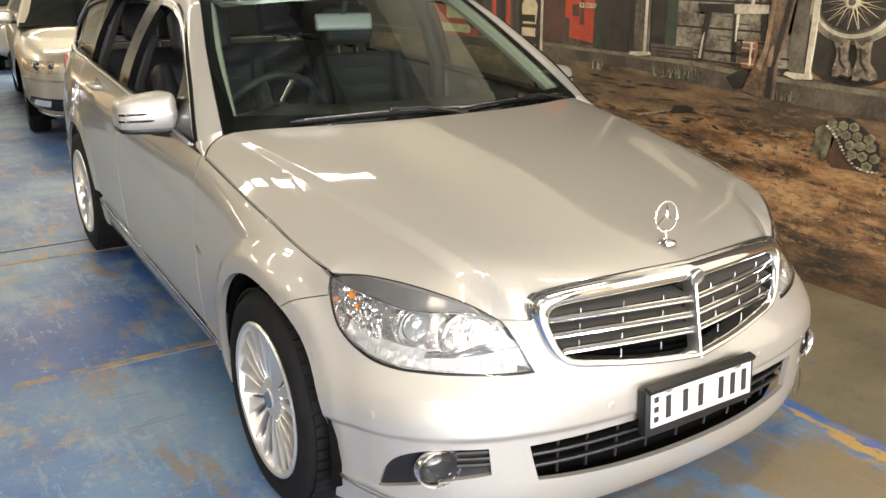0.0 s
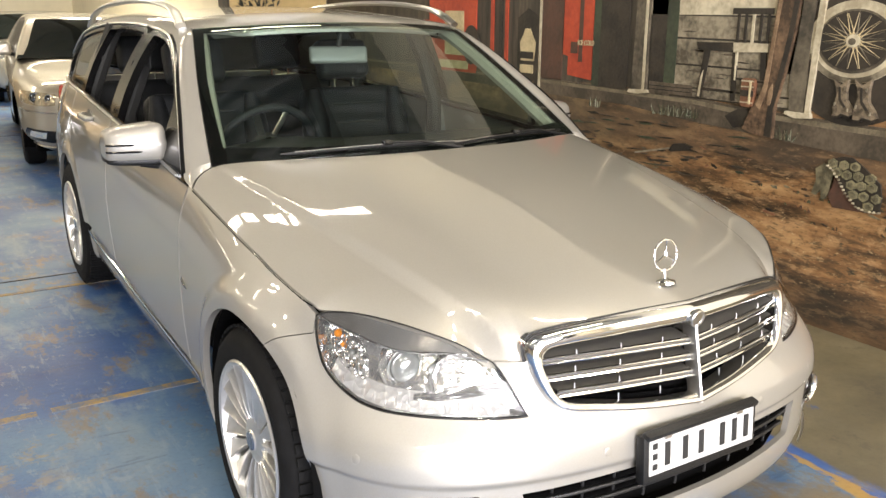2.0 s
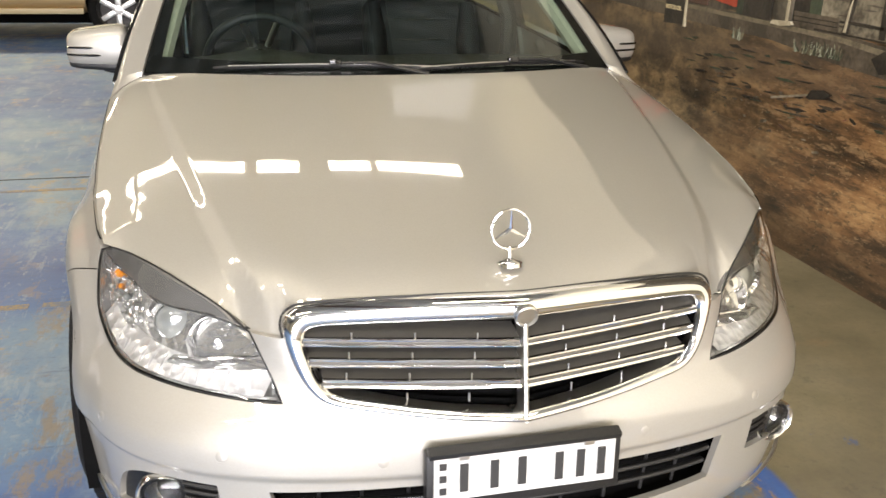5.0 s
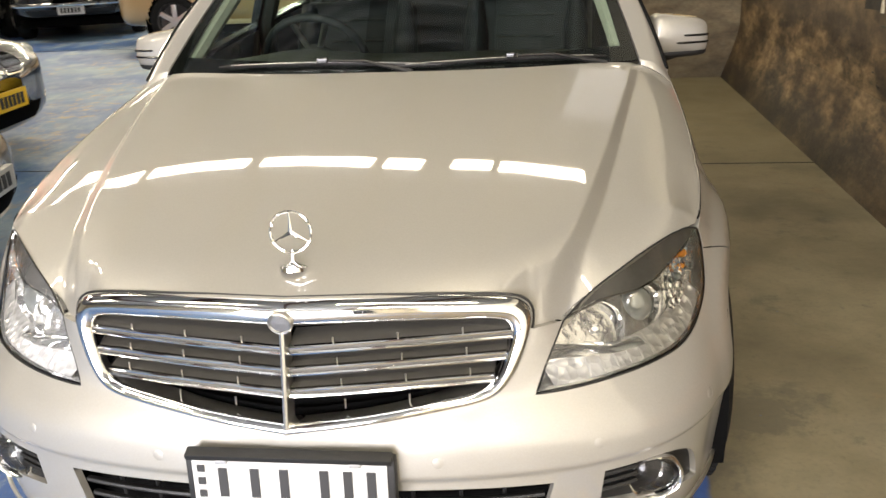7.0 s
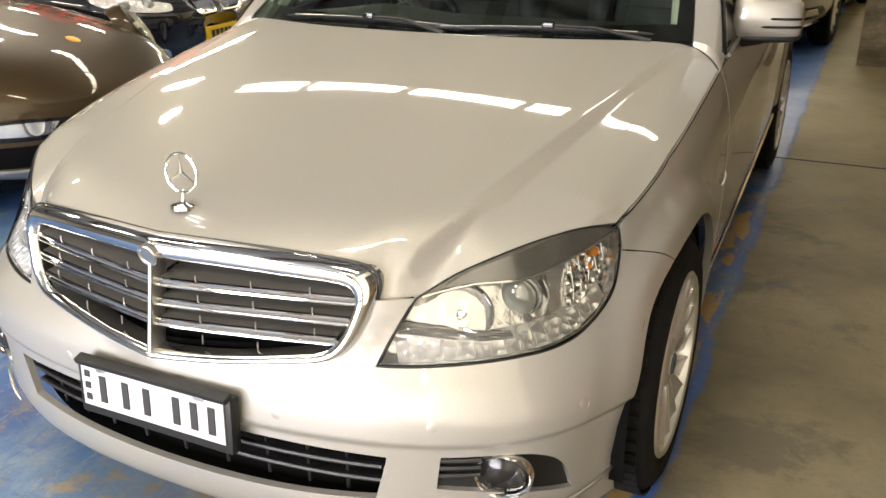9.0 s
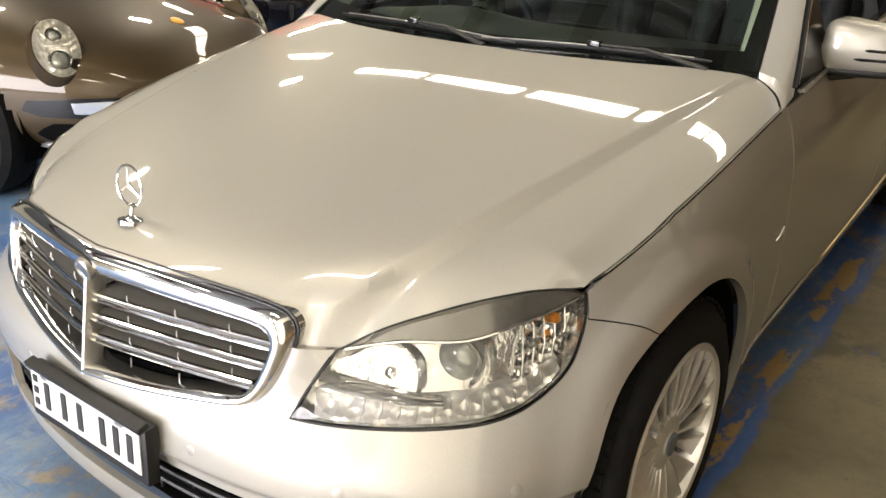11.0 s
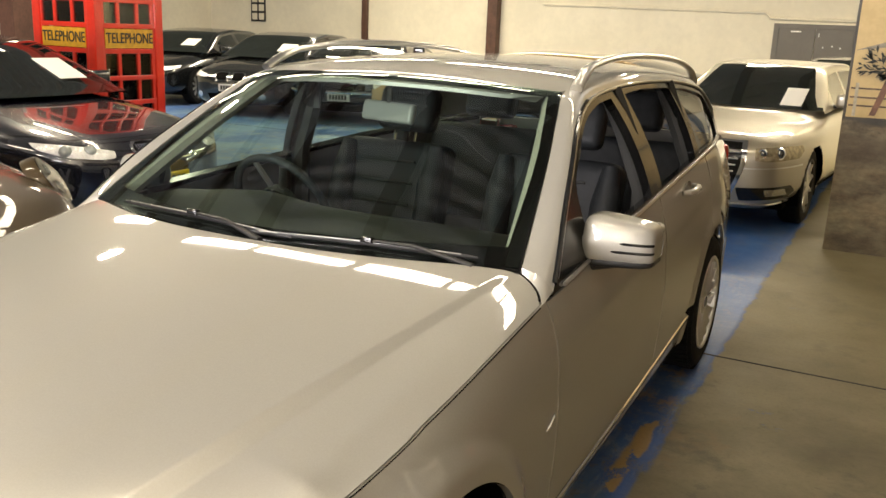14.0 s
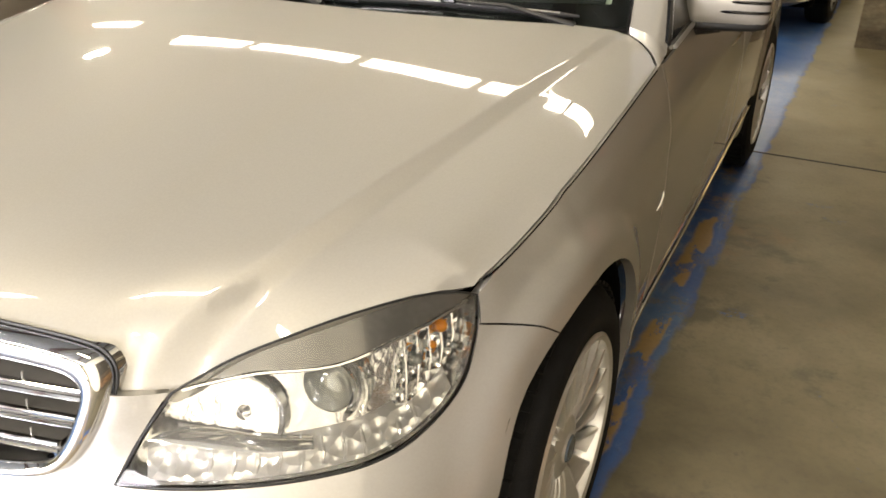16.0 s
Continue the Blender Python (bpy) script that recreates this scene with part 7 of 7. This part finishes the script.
for z in (1.002, 1.022):
    daub("painted_crate_gap", quad(1.545, z, 1.24, z + .005), M_DARK, 4)
daub("painted_lintel", [(1.62, 1.41), (.55, 1.41), (.50, 1.55), (1.66, 1.56)], M_PALE, 2)
daub("painted_door", quad(1.98, .985, 1.74, 1.9), M_DARK, 2)
daub("painted_frame", quad(2.04, .985, 1.98, 1.9), M_GREEN, 2)
daub("painted_frame", quad(1.445, .99, 1.365, 1.9), M_GREEN, 2.8)
daub("painted_doorway", quad(1.565, .99, 1.445, 1.9), M_DARK, 2)
daub("painted_cabinet", [(2.27, 1.035), (2.05, 1.015), (2.05, 1.75), (2.27, 1.75)], M_RED, 2)
daub("painted_cabinet_edge", [(2.32, 1.16), (2.27, 1.15), (2.27, 1.75), (2.32, 1.75)], M_RED, 2)
daub("painted_cabinet_slot", quad(2.17, 1.12, 2.135, 1.75), M_MAROON, 3)
daub("painted_hatch", quad(2.245, 1.17, 2.18, 1.24), M_MAROON, 3)
daub("painted_panel", quad(2.54, 1.0, 2.33, 1.8), M_MAROON, 2)
daub("painted_board", [(2.80, .86), (2.575, .87), (2.575, 1.38), (2.69, 1.44), (2.80, 1.38)], M_DARK, 2)
daub("painted_bottle", [(2.755, 1.10), (2.615, 1.10), (2.60, 1.22), (2.635, 1.27), (2.66, 1.31), (2.715, 1.31), (2.735, 1.27), (2.77, 1.22)], M_CREAM, 3)
for z0, z1 in ((1.115, 1.16), (1.02, 1.075)):
    daub("painted_bar", quad(2.76, z0, 2.62, z1), M_CREAM if z0 < 1.1 else M_DARK, 4)
daub("painted_stand", quad(2.565, .86, 2.545, 1.5), M_PALE, 3)
for y in (2.95, 3.02, 3.12):
    daub("painted_pipe", quad(y, .99, y - .035, 1.8), M_RED if y != 3.02 else M_DARK, 2)
# fuel pump seen past the windscreen
daub("painted_pump", quad(3.95, .98, 3.30, 1.75), M_RED, 2)
daub("painted_pump_panel", quad(3.72, 1.10, 3.46, 1.42), M_CREAM, 3)
daub("painted_pump_panel", quad(3.80, 1.0, 3.40, 1.06), M_CREAM, 3)
daub("painted_pump_hose", oval(3.36, 1.18, .10, .14), M_DARK, 4)
# porch columns
daub("painted_column", [(1.689, .979), (1.566, .986), (1.573, 1.295), (1.56, 1.9), (1.67, 1.9), (1.681, 1.293)], M_COLUMN, 5)
daub("painted_column_light", [(1.602, .990), (1.582, .990), (1.586, 1.9), (1.604, 1.9)], M_PALE, 6)
daub("painted_column_foot", [(1.712, .972), (1.630, .968), (1.550, .980), (1.556, .996), (1.700, .990)], M_PALE, 7)
daub("painted_column", [(.616, .958), (.535, .955), (.540, 1.317), (.50, 1.9), (.57, 1.9), (.607, 1.316), (.631, 1.11)], M_COLUMN, 5)
daub("painted_column_light", [(.528, .962), (.503, .962), (.484, 1.318), (.462, 1.9), (.488, 1.9), (.518, 1.318)], M_PALE, 6)
daub("painted_column_foot", [(.640, .954), (.575, .937), (.491, .944), (.497, .966), (.630, .968)], M_PALE, 7)
daub("painted_trunk_shade", [(1.00, .905), (.93, .945), (.86, .955), (.84, .87), (.94, .85)], M_DARK, 2.5)
daub("painted_trunk", [(.872, .855), (.78, .832), (.690, .826), (.694, .966), (.652, 1.151), (.624, 1.315), (.565, 1.9), (.690, 1.9), (.747, 1.313), (.768, 1.074), (.831, .954)], M_POST, 8)
daub("painted_trunk_light", [(.800, .98), (.775, .96), (.742, 1.06), (.722, 1.313), (.660, 1.9), (.682, 1.9), (.742, 1.313), (.764, 1.08)], M_BARK_LIGHT, 9)
daub("painted_trunk_dark", [(.735, .835), (.695, .83), (.698, .966), (.656, 1.151), (.628, 1.315), (.570, 1.9), (.595, 1.9), (.655, 1.315), (.690, 1.12), (.728, .97)], M_DARK, 9)
daub("painted_trunk_light", [(.735, .99), (.715, .985), (.705, 1.04), (.712, 1.09), (.730, 1.06)], M_BARK_LIGHT, 10)
# chair
for pts in ([(1.167, 1.235), (1.127, 1.235), (1.169, .984), (1.200, .984)], [(.983, 1.235), (.952, 1.235), (.945, .986), (.974, .986)], [(.813, 1.235), (.778, 1.235), (.770, 1.10), (.800, 1.10)]):
    daub("painted_chair_leg", pts, M_DARK, 4)
daub("painted_chair_leg_light", [(1.176, 1.10), (1.162, 1.13), (1.176, .99), (1.192, .99)], M_PALE, 5)
daub("painted_chair_leg_light", [(.962, 1.235), (.950, 1.235), (.950, 1.09), (.958, 1.09)], M_PALE, 5)
daub("painted_chair_rung", [(1.165, 1.028), (.955, 1.024), (.955, 1.036), (1.162, 1.040)], M_DARK, 4)
daub("painted_chair_rung", [(.97, 1.095), (.775, 1.085), (.775, 1.096), (.97, 1.106)], M_DARK, 4)
daub("painted_chair_seat", [(1.221, 1.272), (.98, 1.276), (.975, 1.228), (1.207, 1.234)], M_DARK, 5)
daub("painted_chair_seat", [(.98, 1.276), (.772, 1.277), (.768, 1.236), (.975, 1.228)], M_PALE, 5)
for k in range(5):
    y = .97 - .045 * k
    daub("painted_chair_spindle", quad(y, 1.276, y - .014, 1.42), M_DARK if k != 2 else M_PALE, 4)
daub("painted_chair_rail", quad(1.0, 1.415, .76, 1.445), M_DARK, 5)
# can, boots, wheel
daub("painted_can", [(.895, .975), (.88, .966), (.835, .966), (.818, .974), (.817, 1.098), (.835, 1.106), (.88, 1.106), (.895, 1.099)], M_RUST, 10)
for z, h, m_ in ((.985, .006, M_PALE), (1.018, .030, M_DARK), (1.062, .006, M_PALE), (1.090, .007, M_PALE)):
    daub("painted_can_band", quad(.894, z, .818, z + h), m_, 11)
daub("painted_can_light", quad(.842, .98, .832, 1.09), M_CREAM, 12)
daub("painted_tyre", oval(.305, 1.275, .37, .345, 40), M_DARK, 2)
daub("painted_whitewall", oval(.320, 1.300, .240, .182, 40), M_PALE, 3)
daub("painted_whitewall_shade", [(.320 + r * .240 * math.cos(a), 1.300 + r * .182 * math.sin(a)) for r, span in ((.99, range(200, 341, 10)), (.86, range(340, 199, -10))) for a in [radians(v) for v in span]], M_WOOD, 3.6)
daub("painted_rim_shadow", oval(.322, 1.303, .184, .140, 36), M_COLUMN, 4)
daub("painted_hub_well", oval(.322, 1.305, .172, .129, 36), M_DARK, 5)
for k in range(36):
    a = 2 * math.pi * k / 36
    e = a + (.42 if k % 2 else -.42)
    c, s = math.cos(a), math.sin(a)
    t = .0022
    daub("painted_spoke", [(.322 + .026 * c - t * s, 1.305 + .022 * s + t * c), (.322 + .026 * c + t * s, 1.305 + .022 * s - t * c), (.322 + .165 * math.cos(e), 1.305 + .123 * math.sin(e))], M_CREAM if k % 3 else M_WOOD, 6 + .4 * (k % 2))
daub("painted_hub", oval(.322, 1.305, .034, .028, 18), M_PALE, 7)
daub("painted_hub_cap", oval(.325, 1.302, .018, .015, 14), M_COLUMN, 8)
BOOT = [(.036, .168), (.020, .155), (.002, .146), (-.018, .158), (-.037, .172), (-.031, .125), (-.036, .082), (-.066, .046), (-.078, .020), (-.060, .008), (-.020, .016), (-.008, .004), (.022, .004), (.026, .042), (.012, .100), (.020, .135)]
for y, z, k in ((.352, .965, 1.0), (.247, .955, 1.10)):
    daub("painted_boot", [(y + a * k, z + b * k) for a, b in BOOT], M_BOOT, 9)
    daub("painted_boot_sole", [(y + a * k, z + b * k) for a, b in ((-.078, .020), (-.060, .004), (-.020, .012), (-.008, .0), (.024, .0), (.024, .008), (-.006, .008), (-.020, .020), (-.060, .012))], M_DARK, 10)
    daub("painted_boot_fold", [(y + a * k, z + b * k) for a, b in ((.006, .140), (-.004, .136), (-.012, .085), (-.040, .050), (-.030, .046), (-.002, .078))], M_DARK, 10)
    for a, b in ((-.024, .130), (.014, .060), (-.050, .036)):
        daub("painted_boot_light", oval(y + a * k, z + b * k, .004, .008, 8), M_WOOD, 11)
# plain domed mound of plates on the sand
M_PLATE = ink("mural_plate", (.25, .225, .125), second=(.105, .095, .055), scale=40)
SHELL = [(.385, .748), (.365, .765), (.33, .783), (.295, .791), (.26, .79), (.20, .757), (.11, .691), (.095, .63), (.10, .565), (.16, .562), (.21, .574), (.27, .626), (.31, .682), (.345, .72)]
daub("painted_mound_shadow", [(.345, .70), (.27, .63), (.20, .575), (.12, .555), (.33, .548), (.36, .60)], M_MAROON, 2)
daub("painted_mound", SHELL, M_DARK, 3)
daub("painted_mound_side", [(.44, .715), (.40, .745), (.37, .735), (.335, .685), (.345, .64), (.375, .58), (.395, .575), (.40, .62), (.425, .59), (.45, .595), (.43, .66)], M_STONE, 2)


def inside(y, z, ring):
    hit = False
    for (y0, z0), (y1, z1) in zip(ring, ring[1:] + ring[:1]):
        if (z0 > z) != (z1 > z) and y < y0 + (z - z0) * (y1 - y0) / (z1 - z0):
            hit = not hit
    return hit


for r in range(7):
    for c in range(8):
        y, z = .100 + .054 * c + .027 * (r % 2) - .006 * r + rnd.uniform(-.005, .005), .583 + .043 * r + rnd.uniform(-.004, .004)
        if all(inside(y + dy, z + dz, SHELL) for dy, dz in ((.013, 0), (-.013, 0), (0, .010), (0, -.010))):
            ring = [(y + .0295 * rnd.uniform(.88, 1.0) * math.cos(q), z + .0245 * rnd.uniform(.88, 1.0) * math.sin(q)) for q in (.5, 1.57, 2.62, 3.67, 4.71, 5.76)]
            daub("painted_plate", ring, M_PLATE, 4)
            daub("painted_plate_middle", oval(y, z, .016, .013, 8), M_STONE, 5)
for p0, p1 in zip(SHELL[-6:], SHELL[-5:] + SHELL[:1]):
    n_ = max(2, int(math.hypot(p1[0] - p0[0], p1[1] - p0[1]) / .016))
    for k in range(n_):
        f = k / n_
        daub("painted_bead", oval(p0[0] + (p1[0] - p0[0]) * f, p0[1] + (p1[1] - p0[1]) * f, .0062, .0050, 6), M_PALE if k % 3 else M_WOOD, 6)
# twigs and pebbles strewn over the sand
for k in range(190):
    y, z = rnd.uniform(-1.5, 2.6), rnd.uniform(.15, .74)
    s, tilt = rnd.uniform(.005, .020), rnd.uniform(-.5, .5)
    ring = [(y + s * rnd.uniform(.7, 2.0) * math.cos(q), z + s * rnd.uniform(.15, .55) * math.sin(q) + tilt * s * math.cos(q)) for q in (0, .9, 1.8, 2.9, 3.8, 5.1)]
    daub("painted_pebble", ring, rnd.choice((M_DARK, M_DARK, M_MAROON, M_DECK, M_DECK, M_STONE, M_RUST, M_WOOD)), 1)
for y0, z, count in ((.61, .826, 20), (.66, .830, 12), (1.22, .872, 16), (1.28, .872, 18), (1.34, .870, 18), (1.40, .868, 18), (1.47, .866, 14), (2.0, .86, 12), (-.4, .62, 12)):
    for k in range(count):
        a, h = y0 + rnd.uniform(-.045, .045), rnd.uniform(.018, .062)
        daub("painted_grass", [(a - .0007, z), (a + .0007, z + rnd.uniform(-.006, .002)), (a + .35 * (a - y0) + rnd.uniform(-.012, .012), z + h)], rnd.choice((M_BLADE, M_STONE, M_STONE, M_GREEN)), 2)
# dark brush strokes, a handle lying on the ground and small tufts
for k in range(60):
    y, z = rnd.uniform(.75, 2.5), rnd.uniform(.56, .83)
    l_, h = rnd.uniform(.025, .085), rnd.uniform(.003, .010)
    daub("painted_stroke", [(y + l_, z + rnd.uniform(-.006, .006)), (y + .3 * l_, z - h), (y - .5 * l_, z - .6 * h), (y - l_, z + rnd.uniform(-.006, .006)), (y - .2 * l_, z + h)], rnd.choice((M_DARK, M_DARK, M_DECK, M_GREEN)), 1.5)
daub("painted_handle", [(1.633, .622), (1.628, .634), (1.36, .694), (1.36, .684)], M_WOOD, 3)
daub("painted_blade", [(1.37, .675), (1.34, .672), (1.24, .690), (1.20, .715), (1.26, .728), (1.34, .715)], M_DARK, 3)
for k in range(46):
    y, z = rnd.uniform(-.6, .75), rnd.uniform(.30, .60)
    for j in range(3):
        a = y + .012 * j
        daub("painted_tuft", [(a - .002, z), (a + .002, z), (a + rnd.uniform(-.014, .014), z + rnd.uniform(.006, .016))], rnd.choice((M_DARK, M_GREEN, M_MAROON)), 1.5)
lettering("MOTOR OIL", .034, pose(WALL_X - .0135, 2.69, .955, 90, 0, -90), M_CREAM, mural)
lettering("ICE COLD", .042, pose(WALL_X - .0135, 2.10, 1.235, 90, 0, -90), M_CREAM, mural, .8)
# return wall: pale sky and sand with a dark palm behind a rail
ret = bpy.data.objects["wall_return"]
M_SKY = ink("mural_sky", (.60, .44, .20), second=(.50, .36, .15), scale=3)
M_PALM = ink("mural_palm", (.060, .055, .030), second=(.022, .024, .016), scale=18)
daub("painted_sky", [(1.14, 1.02), (2.09, 1.03), (2.09, 2.84), (1.14, 2.84)], M_SKY, 1, ret, "y")
daub("painted_dune", [(1.14, 1.50), (1.35, 1.57), (1.7, 1.62), (2.09, 1.75), (2.09, 1.70), (1.7, 1.56), (1.35, 1.53)], M_WOOD, 2, ret, "y")
for z in (1.10, 1.16, 1.225):
    daub("painted_rail", quad(1.15, z, 2.09, z + .012), M_POST, 3, ret, "y")
for x in (1.18, 1.6, 2.0):
    daub("painted_rail_post", quad(x, 1.03, x + .022, 1.27), M_PALE, 4, ret, "y")
daub("painted_palm_trunk", [(1.295, 1.04), (1.335, 1.04), (1.42, 1.30), (1.44, 1.45), (1.40, 1.45), (1.37, 1.30)], M_RUST, 5, ret, "y")
for k in range(210):
    a = rnd.uniform(0, 2 * math.pi)
    r = rnd.uniform(.03, .26) if math.sin(a) > -.3 else rnd.uniform(.03, .12)
    x, z = 1.42 + r * math.cos(a) * .95, 1.37 + r * math.sin(a) * .72
    if x < 1.17:
        continue
    l, w = rnd.uniform(.018, .036), rnd.uniform(.005, .009)
    b = a + rnd.uniform(-.6, .6)
    c, s = math.cos(b), math.sin(b)
    daub("painted_leaf", [(x - l * c, z - l * s), (x - w * s, z + w * c), (x + l * c, z + l * s), (x + w * s, z - w * c)], M_PALM, 6, ret, "y")
